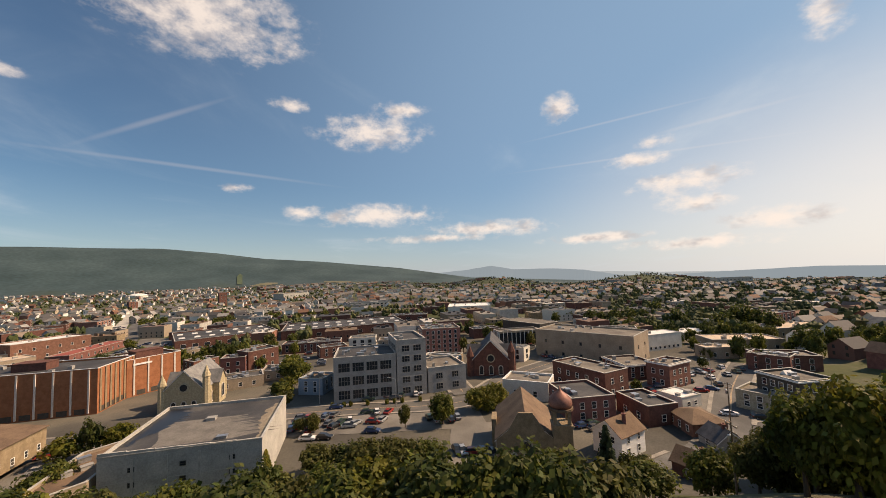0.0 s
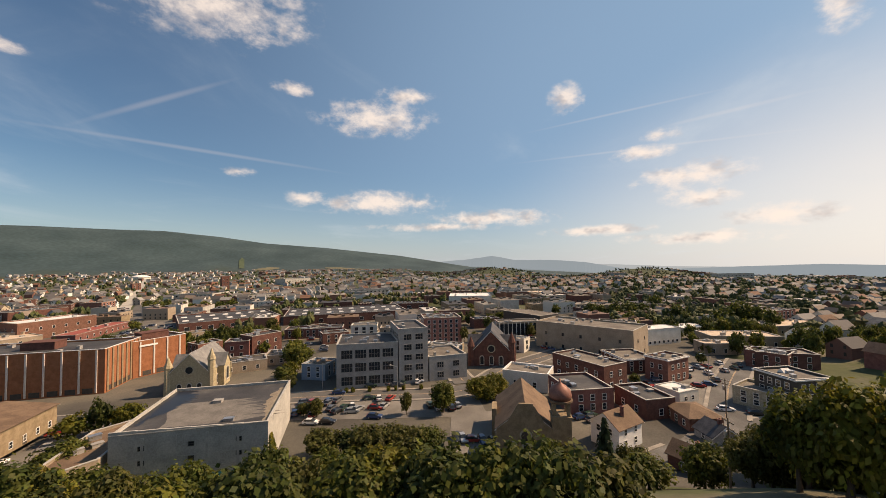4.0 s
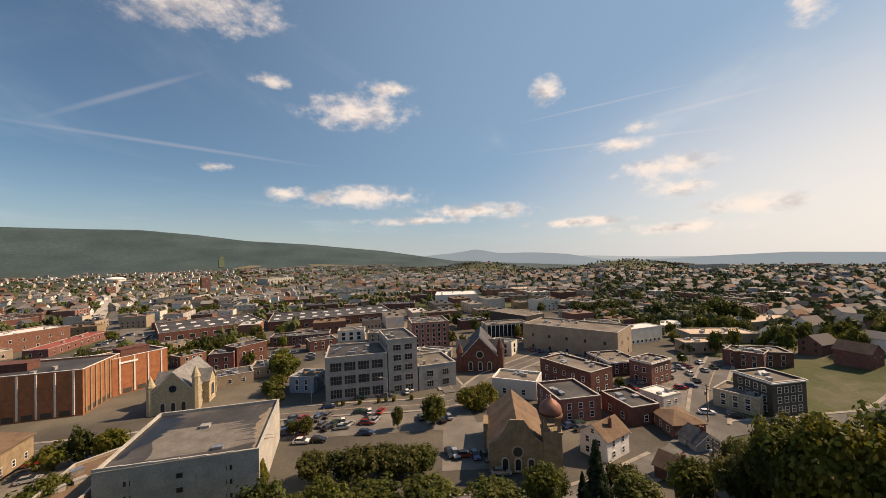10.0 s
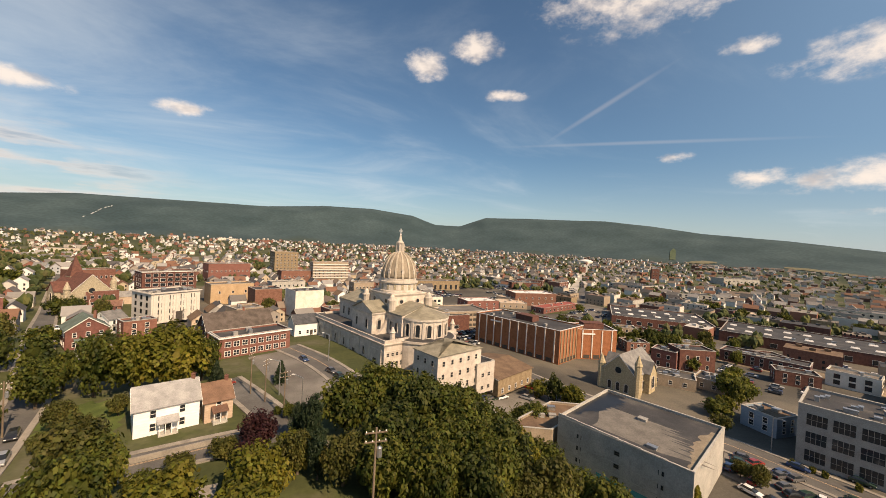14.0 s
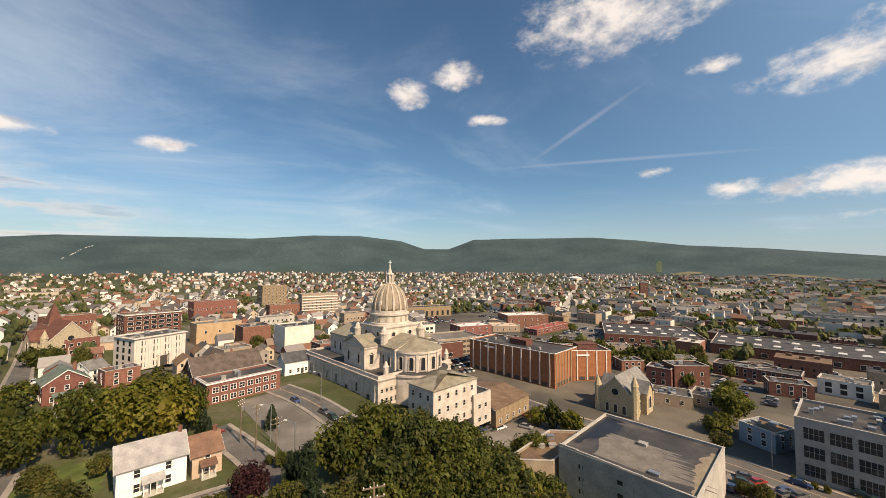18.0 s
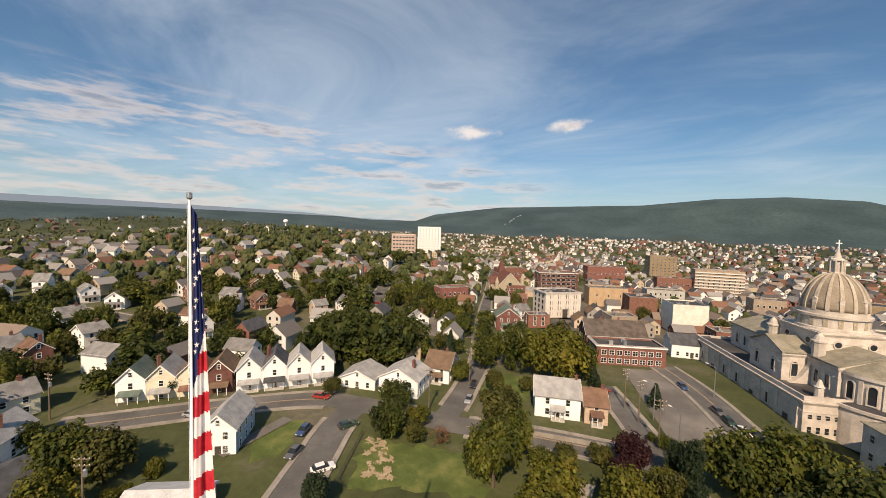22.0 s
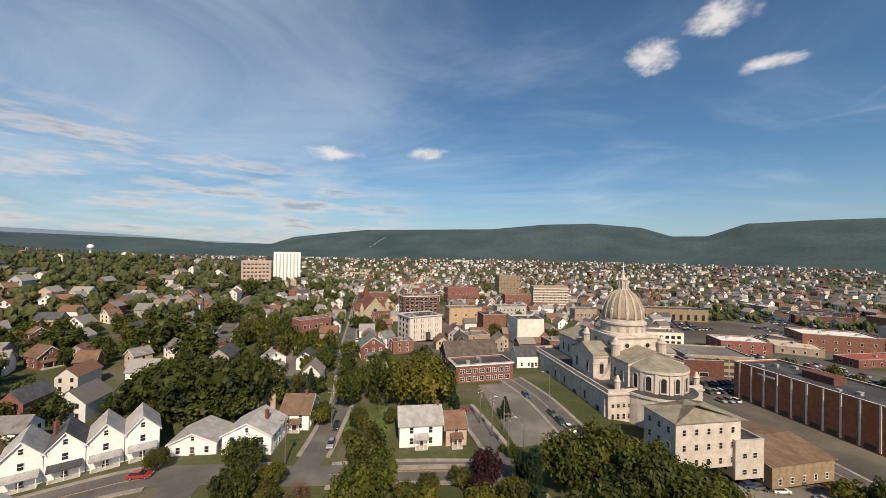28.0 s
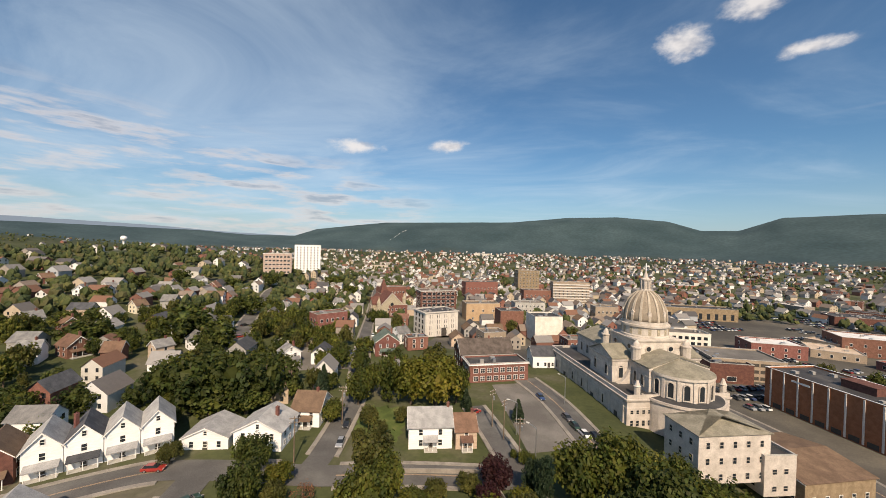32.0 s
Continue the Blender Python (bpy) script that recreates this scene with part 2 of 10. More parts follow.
ORANGE_BRICK = surface("orange_brick", (0.27, 0.105, 0.05), (0.36, 0.145, 0.072), 0.7, 0.9, 0.2, 16)
BUFF = surface("buff_brick", (0.21, 0.155, 0.095), (0.31, 0.235, 0.150), 0.7, 0.9, 0.25, 16)
LIMESTONE = surface("limestone", (0.42, 0.375, 0.325), (0.58, 0.525, 0.465), 0.35, 0.85, 0.25, 12, vary=0.05)
STONE = surface("rough_stone", (0.28, 0.24, 0.17), (0.48, 0.42, 0.31), 1.6, 0.9, 0.6, 6)
CONCRETE = surface("concrete", (0.34, 0.33, 0.30), (0.47, 0.45, 0.41), 0.25, 0.9, 0.25, 12)
GREY_PAINT = surface("grey_paint", (0.27, 0.26, 0.245), (0.35, 0.34, 0.32), 0.4, 0.8, 0.15, 12)
WHITE_WALL = surface("white_wall", (0.62, 0.58, 0.50), (0.76, 0.72, 0.64), 0.3, 0.8, 0.15, 12)
PALE = surface("pale_render", (0.55, 0.51, 0.46), (0.65, 0.61, 0.55), 0.3, 0.8, 0.12, 12)
TAN_WALL = surface("tan_wall", (0.27, 0.215, 0.16), (0.36, 0.29, 0.22), 0.25, 0.9, 0.15, 10)
OCHRE = surface("ochre_wall", (0.40, 0.275, 0.165), (0.48, 0.345, 0.215), 0.3, 0.85, 0.15, 12)
TAR = surface("tar_roof", (0.042, 0.042, 0.044), (0.10, 0.095, 0.09), 0.12, 0.75, 0.3, 30, c=(0.06, 0.059, 0.06))
GRAVEL = surface("gravel_roof", (0.12, 0.105, 0.09), (0.215, 0.19, 0.16), 0.15, 0.95, 0.4, 30)
BROWN_ROOF = surface("brown_roof", (0.125, 0.082, 0.055), (0.195, 0.13, 0.085), 0.3, 0.9, 0.4, 12)
WHITE_ROOF = surface("white_roof", (0.62, 0.61, 0.58), (0.78, 0.77, 0.74), 0.2, 0.6, 0.1, 12)
SHINGLE = surface("grey_shingle", (0.15, 0.15, 0.15), (0.25, 0.245, 0.235), 0.5, 0.9, 0.5, 12, vary=0.18)
DARK_SHINGLE = surface("dark_shingle", (0.05, 0.053, 0.06), (0.09, 0.092, 0.10), 0.5, 0.9, 0.5, 12, vary=0.15)
RED_SHINGLE = surface("rust_shingle", (0.13, 0.075, 0.052), (0.20, 0.115, 0.08), 0.5, 0.9, 0.5, 12, vary=0.15)
OLIVE_ROOF = surface("weathered_copper_roof", (0.19, 0.175, 0.130), (0.29, 0.265, 0.205), 0.4, 0.7, 0.25, 8, stretch=(1, 1, 1))
GREEN_ROOF = surface("green_shingle", (0.09, 0.12, 0.10), (0.14, 0.18, 0.15), 0.5, 0.9, 0.5, 12)
TRIM = surface("white_trim", (0.70, 0.69, 0.66), (0.80, 0.79, 0.76), 0.8, 0.5, 0.03)
DARK_TRIM = surface("dark_trim", (0.05, 0.045, 0.04), (0.08, 0.07, 0.06), 0.8, 0.6, 0.03)
STEEL = surface("galvanised_steel", (0.38, 0.39, 0.40), (0.52, 0.53, 0.54), 1.5, 0.42, 0.05, metal=0.8)
POLE_WHITE = surface("white_pole_paint", (0.72, 0.72, 0.72), (0.82, 0.82, 0.82), 2.0, 0.35, 0.02)
WOOD = surface("weathered_timber", (0.12, 0.09, 0.065), (0.22, 0.17, 0.12), 2.0, 0.9, 0.4, stretch=(1, 1, 0.15))
ASPHALT = surface("asphalt", (0.088, 0.084, 0.080), (0.15, 0.145, 0.136), 0.09, 0.92, 0.25, 40, c=(0.112, 0.108, 0.102))
OLD_ASPHALT = surface("worn_asphalt", (0.12, 0.11, 0.10), (0.205, 0.19, 0.17), 0.07, 0.92, 0.25, 45, c=(0.155, 0.145, 0.13))
PAVING = surface("pale_paving", (0.21, 0.19, 0.165), (0.32, 0.29, 0.25), 0.3, 0.9, 0.2, 14)
PAINT = surface("road_paint", (0.6, 0.59, 0.55), (0.75, 0.74, 0.7), 1.0, 0.7, 0.05)
GRASS = surface("grass", (0.058, 0.082, 0.020), (0.16, 0.16, 0.055), 0.16, 0.95, 0.7, 30, c=(0.085, 0.115, 0.030))
DIRT = surface("sandy_dirt", (0.30, 0.23, 0.145), (0.42, 0.33, 0.22), 0.5, 0.95, 0.5, 8)
BARK = surface("bark", (0.06, 0.047, 0.035), (0.13, 0.10, 0.075), 3.0, 0.95, 0.8, stretch=(1, 1, 0.2))


def glass_material():
    m = bpy.data.materials.new("window_glass")
    m.use_nodes = True
    bs = m.node_tree.nodes["Principled BSDF"]
    bs.inputs["Base Color"].default_value = (0.022, 0.027, 0.032, 1)
    bs.inputs["Roughness"].default_value = 0.08
    bs.inputs["Specular IOR Level"].default_value = 0.5
    return m


GLASS = glass_material()


def leaf_material(name, a, b, vary=0.18):
    m = surface(name, a, b, 0.35, 0.62, 0.0, 6, vary=vary, island=True)
    bs = m.node_tree.nodes["Principled BSDF"]
    bs.inputs["Specular IOR Level"].default_value = 0.25
    nt = m.node_tree
    tr, mx = nt.nodes.new("ShaderNodeBsdfTranslucent"), nt.nodes.new("ShaderNodeMixShader")
    nt.links.new(bs.inputs["Base Color"].links[0].from_socket, tr.inputs["Color"])
    mx.inputs[0].default_value = 0.44
    nt.links.new(bs.outputs[0], mx.inputs[1])
    nt.links.new(tr.outputs[0], mx.inputs[2])
    nt.links.new(mx.outputs[0], nt.nodes["Material Output"].inputs[0])
    return m


LEAF = leaf_material("broad_leaves", (0.030, 0.046, 0.009), (0.195, 0.200, 0.035), 0.4)
LEAF_DARK = leaf_material("dark_leaves", (0.020, 0.034, 0.009), (0.132, 0.150, 0.030), 0.35)
LEAF_GOLD = leaf_material("turning_leaves", (0.070, 0.085, 0.012), (0.235, 0.205, 0.030), 0.35)
LEAF_OLIVE = leaf_material("olive_leaves", (0.046, 0.052, 0.012), (0.165, 0.158, 0.038), 0.35)
LEAF_PURPLE = leaf_material("purple_leaves", (0.034, 0.012, 0.014), (0.075, 0.026, 0.026), 0.25)
LEAF_RUST = leaf_material("rusty_leaves", (0.18, 0.085, 0.045), (0.31, 0.15, 0.08), 0.25)
NEEDLE = leaf_material("needles", (0.022, 0.040, 0.019), (0.050, 0.074, 0.034), 0.2)


# ---- shapes and parts ----
class Shape:
    """Points and faces of one mesh; each face has the number of its material."""

    def __init__(self):
        self.v, self.f, self.m = [], [], []

    def face(self, pts, m=0):
        k = len(self.v)
        self.v += [tuple(p) for p in pts]
        self.f.append(tuple(range(k, k + len(pts))))
        self.m.append(m)
        return self

    def solid(self, low, high, m=0, cap=True, base=True):
        """A closed body between two outlines with as many corners."""
        k, c = len(self.v), len(low)
        self.v += [tuple(p) for p in low] + [tuple(p) for p in high]
        for i in range(c):
            j = (i + 1) % c
            self.f.append((k + i, k + j, k + c + j, k + c + i))
            self.m.append(m)
        if cap:
            self.f.append(tuple(range(k + c, k + 2 * c)))
            self.m.append(m)
        if base:
            self.f.append(tuple(range(k + c - 1, k - 1, -1)))
            self.m.append(m)
        return self

    def box(self, x0, y0, z0, x1, y1, z1, m=0):
        lo = [(x0, y0, z0), (x1, y0, z0), (x1, y1, z0), (x0, y1, z0)]
        return self.solid(lo, [(x, y, z1) for x, y, _ in lo], m)

    def tube(self, rings, sides=12, m=0, cap=True):
        """A turned body: rings of (radius, z) or (radius, x, y, z)."""
        k = len(self.v)
        for r in rings:
            rad, cx, cy, z = r if len(r) == 4 else (r[0], 0, 0, r[1])
            self.v += [(cx + rad * math.cos(6.28319 * i / sides), cy + rad * math.sin(6.28319 * i / sides), z) for i in range(sides)]
        for a in range(len(rings) - 1):
            for i in range(sides):
                j = (i + 1) % sides
                self.f.append((k + a * sides + i, k + a * sides + j, k + (a + 1) * sides + j, k + (a + 1) * sides + i))
                self.m.append(m)
        if cap:
            t = k + (len(rings) - 1) * sides
            self.f.append(tuple(range(t, t + sides)))
            self.f.append(tuple(range(k + sides - 1, k - 1, -1)))
            self.m += [m, m]
        return self

    def mesh(self, name, mats, smooth=False):
        me = bpy.data.meshes.new(name)
        me.from_pydata(self.v, [], self.f)
        for mt in mats if isinstance(mats, (list, tuple)) else (mats,):
            me.materials.append(mt)
        me.polygons.foreach_set("material_index", self.m)
        if smooth:
            me.polygons.foreach_set("use_smooth", [True] * len(self.f))
        me.update()
        return me


def part(name, shape, mats, parent, label="", at=None, smooth=False):
    me = shape if isinstance(shape, bpy.types.Mesh) else shape.mesh(name, mats, smooth)
    ob = new(name, me)
    ob.parent = parent
    if at is not None:
        ob.matrix_basis = at
    if label:
        ob["label"] = label
    return ob


def thing(name, at, label, category, group="", kind=""):
    ob = new(name)
    ob.matrix_basis = at if isinstance(at, Matrix) else Matrix.Translation(at)
    return tagged(ob, label, category, group, kind)


# ---- lie of the land ----
def ease(a, b, x):
    k = min(1.0, max(0.0, (x - a) / (b - a)))
    return k * k * (3 - 2 * k)


def bump(x, y, cx, cy, rx, ry, h):
    return h * math.exp(-((x - cx) / rx) ** 2 - ((y - cy) / ry) ** 2)


def town_height(x, y):
    r = math.hypot(x, y)
    z = -10 * max(ease(14, 66, x), ease(150, 270, y))
    z += bump(x, y, -454, 311, 205, 205, 46) + bump(x, y, -529, -258, 260, 260, 32)
    z += bump(x, y, 130, -245, 100, 80, 30)
    z = max(z, 23 - 0.45 * max(0.0, r - 4)) if r < 100 else z
    return z + bump(x, y, 48, -44, 26, 26, 11)


# skyline of the ridges: compass heading and angle above eye level
RIDGE = [(-180, 1.6), (-108.3, 1.404), (-90.79, 1.32), (-79.46, 1.351), (-65.66, 1.357), (-50.54, 1.172), (-45.26, 0.7442), (-39.03, 0.8363), (-36.08, 1.895), (-30.88, 2.618),
         (-26.03, 3.233), (-17.22, 3.496), (-6.894, 3.724), (1.019, 4.455), (7.641, 4.534), (13.77, 3.898), (17.37, 2.703), (21.15, 2.702), (24.96, 4.135), (30.96, 4.302),
         (42.06, 4.266), (47.64, 3.769), (53.56, 2.919), (61.31, 2.346), (72.25, 1.09), (78.37, 0.05135), (83.22, -0.8176), (99.71, -1.815), (110.2, -2.21), (117.3, -2.273), (124.5, -2.315), (135.5, -2.784), (180, 1.6)]


def skyline(az):
    for (a, e), (b, g) in zip(RIDGE, RIDGE[1:]):
        if a <= az <= b:
            k = (az - a) / (b - a)
            return e + (g - e) * k
    return 1.0


def land_height(x, y):
    r = math.hypot(x, y)
    z = town_height(x, y)
    if r > 800:
        az = math.degrees(math.atan2(x, y))
        near = ease(800, 1800, r)
        fall = ease(66, 90, az) * (1 - ease(150, 175, az))
        z = z * (1 - near) + (8 - 42 * fall + 10 * noise.noise((x / 400, y / 400, 3))) * near
        # low wooded hill in front of the ridges
        z += bump(az, r, 87, 1500, 6, 300, 37) + bump(az, r, 107, 1500, 6, 260, 33) + bump(az, r, -71, 1600, 19, 300, 38)
        crest = 45 + 3000 * math.tan(radians(skyline(az)))
        k = ease(1950, 3000, r)
        gully = noise.fractal((x / 480, y / 480, 0), 0.9, 2.1, 5)
        z += (crest - z) * k + gully * 22 * k * (1 - ease(2650, 3000, r))
        z -= 160 * ease(3050, 3800, r)
    return z


def build_ground():
    rings = [0.0] + [4 * 1.0 ** k + 4 * k for k in range(1, 30)]
    while rings[-1] < 4800:
        rings.append(rings[-1] * 1.026)
    seg = 420
    s = Shape()
    s.v.append((0, 0, land_height(0, 0)))
    azs = []
    for i in range(seg):
        # finer where the walk looks
        azs.append(-180 + 360 * i / seg)
    azs = [a for a in azs if a < -105 or a > 135] + [-105 + 240 * i / 640 for i in range(641)]
    azs.sort()
    n = len(azs)
    dirs = [(math.sin(radians(a)), math.cos(radians(a))) for a in azs]
    for r in rings[1:]:
        for dx, dy in dirs:
            x, y = r * dx, r * dy
            s.v.append((x, y, land_height(x, y)))
    for i in range(n):
        s.f.append((0, 1 + i, 1 + (i + 1) % n))
    for a in range(len(rings) - 2):
        for i in range(n):
            j = (i + 1) % n
            p = 1 + a * n
            s.f.append((p + i, p + n + i, p + n + j, p + j))
    s.m = [0] * len(s.f)
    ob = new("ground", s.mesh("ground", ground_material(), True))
    tagged(ob, "grassy hill and town ground rising to wooded ridges", "ground", kind="structure")


def ground_material():
    """Grass and worn soil in the town, woods on the heights, blued by painted haze."""
    m = surface("town_ground", (0.040, 0.050, 0.018), (0.120, 0.108, 0.075), 0.03, 0.95, 0.5, 26, c=(0.066, 0.076, 0.028))
    nt = m.node_tree
    n, ln = nt.nodes.new, nt.links.new
    bs = nt.nodes["Principled BSDF"]
    town = bs.inputs["Base Color"].links[0].from_socket
    tc = n("ShaderNodeTexCoord")
    ln_v = n("ShaderNodeVectorMath")
    ln_v.operation = "LENGTH"
    ln(tc.outputs["Object"], ln_v.inputs[0])
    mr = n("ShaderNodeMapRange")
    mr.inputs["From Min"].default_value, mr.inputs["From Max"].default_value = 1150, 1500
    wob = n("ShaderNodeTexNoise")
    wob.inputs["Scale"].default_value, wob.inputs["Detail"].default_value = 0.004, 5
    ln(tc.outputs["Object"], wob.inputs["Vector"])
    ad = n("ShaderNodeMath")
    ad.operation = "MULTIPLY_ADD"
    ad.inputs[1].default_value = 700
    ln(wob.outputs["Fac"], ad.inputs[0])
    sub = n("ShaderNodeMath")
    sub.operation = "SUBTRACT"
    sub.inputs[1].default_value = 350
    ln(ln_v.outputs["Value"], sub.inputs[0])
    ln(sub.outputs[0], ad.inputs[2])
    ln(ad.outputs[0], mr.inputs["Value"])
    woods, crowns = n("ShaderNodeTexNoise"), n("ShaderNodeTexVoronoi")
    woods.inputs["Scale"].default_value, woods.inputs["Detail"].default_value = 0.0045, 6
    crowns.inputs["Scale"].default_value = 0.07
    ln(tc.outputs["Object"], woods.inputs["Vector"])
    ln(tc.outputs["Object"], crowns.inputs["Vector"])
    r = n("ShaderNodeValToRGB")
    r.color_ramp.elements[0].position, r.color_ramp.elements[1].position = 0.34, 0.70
    # ridge woods: the blue of distance haze is mixed into their base colour
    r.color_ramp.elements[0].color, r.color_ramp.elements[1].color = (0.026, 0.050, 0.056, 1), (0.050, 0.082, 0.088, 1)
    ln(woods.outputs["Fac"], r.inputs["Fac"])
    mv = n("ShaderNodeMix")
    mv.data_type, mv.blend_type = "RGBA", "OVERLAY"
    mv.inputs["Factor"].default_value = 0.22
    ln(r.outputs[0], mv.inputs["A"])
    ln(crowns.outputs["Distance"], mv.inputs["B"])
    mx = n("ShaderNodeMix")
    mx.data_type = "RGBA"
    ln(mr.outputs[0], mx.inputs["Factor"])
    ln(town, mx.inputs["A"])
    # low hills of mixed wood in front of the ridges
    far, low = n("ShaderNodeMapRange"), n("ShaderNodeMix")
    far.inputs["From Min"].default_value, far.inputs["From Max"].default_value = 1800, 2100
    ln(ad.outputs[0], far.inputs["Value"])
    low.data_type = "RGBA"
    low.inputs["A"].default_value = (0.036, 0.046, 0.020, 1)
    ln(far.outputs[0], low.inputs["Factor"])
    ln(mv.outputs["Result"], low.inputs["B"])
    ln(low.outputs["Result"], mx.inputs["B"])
    ln(mx.outputs["Result"], bs.inputs["Base Color"])
    return m


build_ground()


def build_far_ridges():
    """Ridges beyond the valley's mouth, as a plain backdrop glowing in haze blue."""
    for name, r, col, line in (
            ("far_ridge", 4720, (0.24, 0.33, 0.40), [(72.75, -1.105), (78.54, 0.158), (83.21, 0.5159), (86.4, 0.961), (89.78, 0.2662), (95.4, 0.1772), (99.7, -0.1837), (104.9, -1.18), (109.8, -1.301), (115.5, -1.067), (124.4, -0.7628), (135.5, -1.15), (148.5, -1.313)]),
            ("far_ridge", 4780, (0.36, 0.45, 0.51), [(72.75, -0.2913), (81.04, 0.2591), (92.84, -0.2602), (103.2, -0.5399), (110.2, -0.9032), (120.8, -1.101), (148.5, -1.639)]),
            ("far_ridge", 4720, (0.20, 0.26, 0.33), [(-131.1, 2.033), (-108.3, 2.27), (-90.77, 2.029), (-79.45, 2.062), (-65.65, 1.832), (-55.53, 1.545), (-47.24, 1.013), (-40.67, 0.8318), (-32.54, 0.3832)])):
        m = bpy.data.materials.new("haze_blue_glow")
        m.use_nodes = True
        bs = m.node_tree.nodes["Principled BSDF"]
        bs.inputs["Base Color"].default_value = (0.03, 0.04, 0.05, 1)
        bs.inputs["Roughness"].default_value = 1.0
        # air haze over the ridge, put in as emission on a near-black base
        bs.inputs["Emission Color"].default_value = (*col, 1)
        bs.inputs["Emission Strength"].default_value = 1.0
        s = Shape()
        n = 160
        for i in range(n + 1):
            az = line[0][0] + (line[-1][0] - line[0][0]) * i / n
            e = next(p[1] + (q[1] - p[1]) * (az - p[0]) / (q[0] - p[0]) for p, q in zip(line, line[1:]) if p[0] <= az + 1e-6 and az <= q[0] + 1e-6)
            e += 0.035 * noise.fractal((az * 0.7, r, 0), 0.8, 2.0, 4)
            d = heading(az)
            for rr, z in ((r - 160, -200), (r, 45 + r * math.tan(radians(e))), (r + 100, -200)):
                s.v.append((d.x * rr, d.y * rr, z))
        for i in range(n):
            k = 3 * i
            s.f += [(k, k + 3, k + 4, k + 1), (k + 1, k + 4, k + 5, k + 2)]
        s.m = [0] * len(s.f)
        tagged(new(name, s.mesh(name, m)), "far ridge beyond the valley, glowing in painted haze blue", "backdrop", kind="structure")


build_far_ridges()

# ---- buildings ----
WINDOWS = {}


def lattice(s, xs, zs, bar_x, bar_z, y0, y1, m=0):
    """A grid of bars in one connected piece: bar_x and bar_z say which columns and rows are solid."""
    nx, nz = len(xs), len(zs)
    k = len(s.v)
    for y in (y0, y1):
        for z in zs:
            s.v += [(x, y, z) for x in xs]

    def at(i, j, b):
        return k + b * nx * nz + j * nx + i

    def full(i, j):
        return 0 <= i < nx - 1 and 0 <= j < nz - 1 and (bar_x[i] or bar_z[j])

    for i in range(nx - 1):
        for j in range(nz - 1):
            if not full(i, j):
                continue
            s.f.append((at(i, j, 0), at(i + 1, j, 0), at(i + 1, j + 1, 0), at(i, j + 1, 0)))
            s.m.append(m)
            for di, dj, a, b in ((-1, 0, (i, j), (i, j + 1)), (1, 0, (i + 1, j + 1), (i + 1, j)), (0, -1, (i + 1, j), (i, j)), (0, 1, (i, j + 1), (i + 1, j + 1))):
                if not full(i + di, j + dj):
                    s.f.append((at(*a, 0), at(*b, 0), at(*b, 1), at(*a, 1)))
                    s.m.append(m)


def window_mesh(w, h, frame_mat, bars=1):
    """Frame, sill and glazing bars of one window, in its own plane: x across, -y outwards."""
    key = (round(w, 2), round(h, 2), frame_mat.name, bars)
    if key not in WINDOWS:
        t = 0.11
        xs, bx = [-w / 2 - t, -w / 2], [True]
        for k in range(1, bars):
            x = -w / 2 + w * k / bars
            xs += [x - 0.04, x + 0.04]
            bx += [False, True]
        xs += [w / 2, w / 2 + t]
        bx += [False, True]
        zs, bz = [-t, 0, h * 0.5 - 0.03, h * 0.5 + 0.03, h, h + t], [True, False, True, False, True]
        pane = [(-w / 2, -0.02, 0), (w / 2, -0.02, 0), (w / 2, -0.02, h), (-w / 2, -0.02, h)]
        s, g, one = Shape(), Shape(), Shape()
        lattice(s, xs, zs, bx, bz, -0.08, 0.02)
        g.face(pane)
        lattice(one, xs, zs, bx, bz, -0.08, 0.02)
        one.face(pane, 1)
        WINDOWS[key] = (s.mesh("window", frame_mat), g.mesh("pane", GLASS), one.mesh("window", [frame_mat, GLASS]))
    return WINDOWS[key]


def wall_pose(p, q, along, z, out=0.0):
    """Pose on the wall from p to q, whose outside lies to the right of that way."""
    d = (q - p).normalized()
    nrm = Vector((d.y, -d.x))
    o = p + d * along + nrm * out
    return Matrix(((d.x, -nrm.x, 0, o.x), (d.y, -nrm.y, 0, o.y), (0, 0, 1, z), (0, 0, 0, 1)))


def add_window(parent, p, q, along, z, w, h, mat=None, bars=1):
    me, gl, one = window_mesh(w, h, mat or TRIM, bars)
    if parent.location.xy.length > 125:
        return part("window", one, None, parent, at=wall_pose(p, q, along, z))
    wn = part("window", me, None, parent, at=wall_pose(p, q, along, z))
    part("pane", gl, None, wn)
    return wn


def window_rows(parent, p, q, zs, count, w, h, mat=None, bars=1, margin=1.2, skip=()):
    length = (q - p).length
    if parent.location.xy.length > 185:
        # too far off to tell one from the next: one part for the whole side
        s = Shape()
        for z in zs:
            for i in range(count):
                x = margin + (length - 2 * margin) * (i + 0.5) / count
                s.box(x - w / 2 - 0.1, -0.07, z - 0.1, x + w / 2 + 0.1, 0.0, z + h + 0.1)
                s.box(x - w / 2, -0.09, z, x + w / 2, -0.06, z + h, 1)
        tagged(part("glazing", s, [mat or TRIM, GLASS], parent, at=wall_pose(p, q, 0, 0)), kind="stuff")
        return
    for z in zs:
        for i in range(count):
            if (i, z) in skip:
                continue
            add_window(parent, p, q, margin + (length - 2 * margin) * (i + 0.5) / count, z, w, h, mat, bars)


def corners(U, V):
    """Corners of a plan, anticlockwise, from the front left one; the front is the first side."""
    U, V = Vector(U), Vector(V)
    pts = [Vector((0, 0)), U, U + V, V]
    return pts


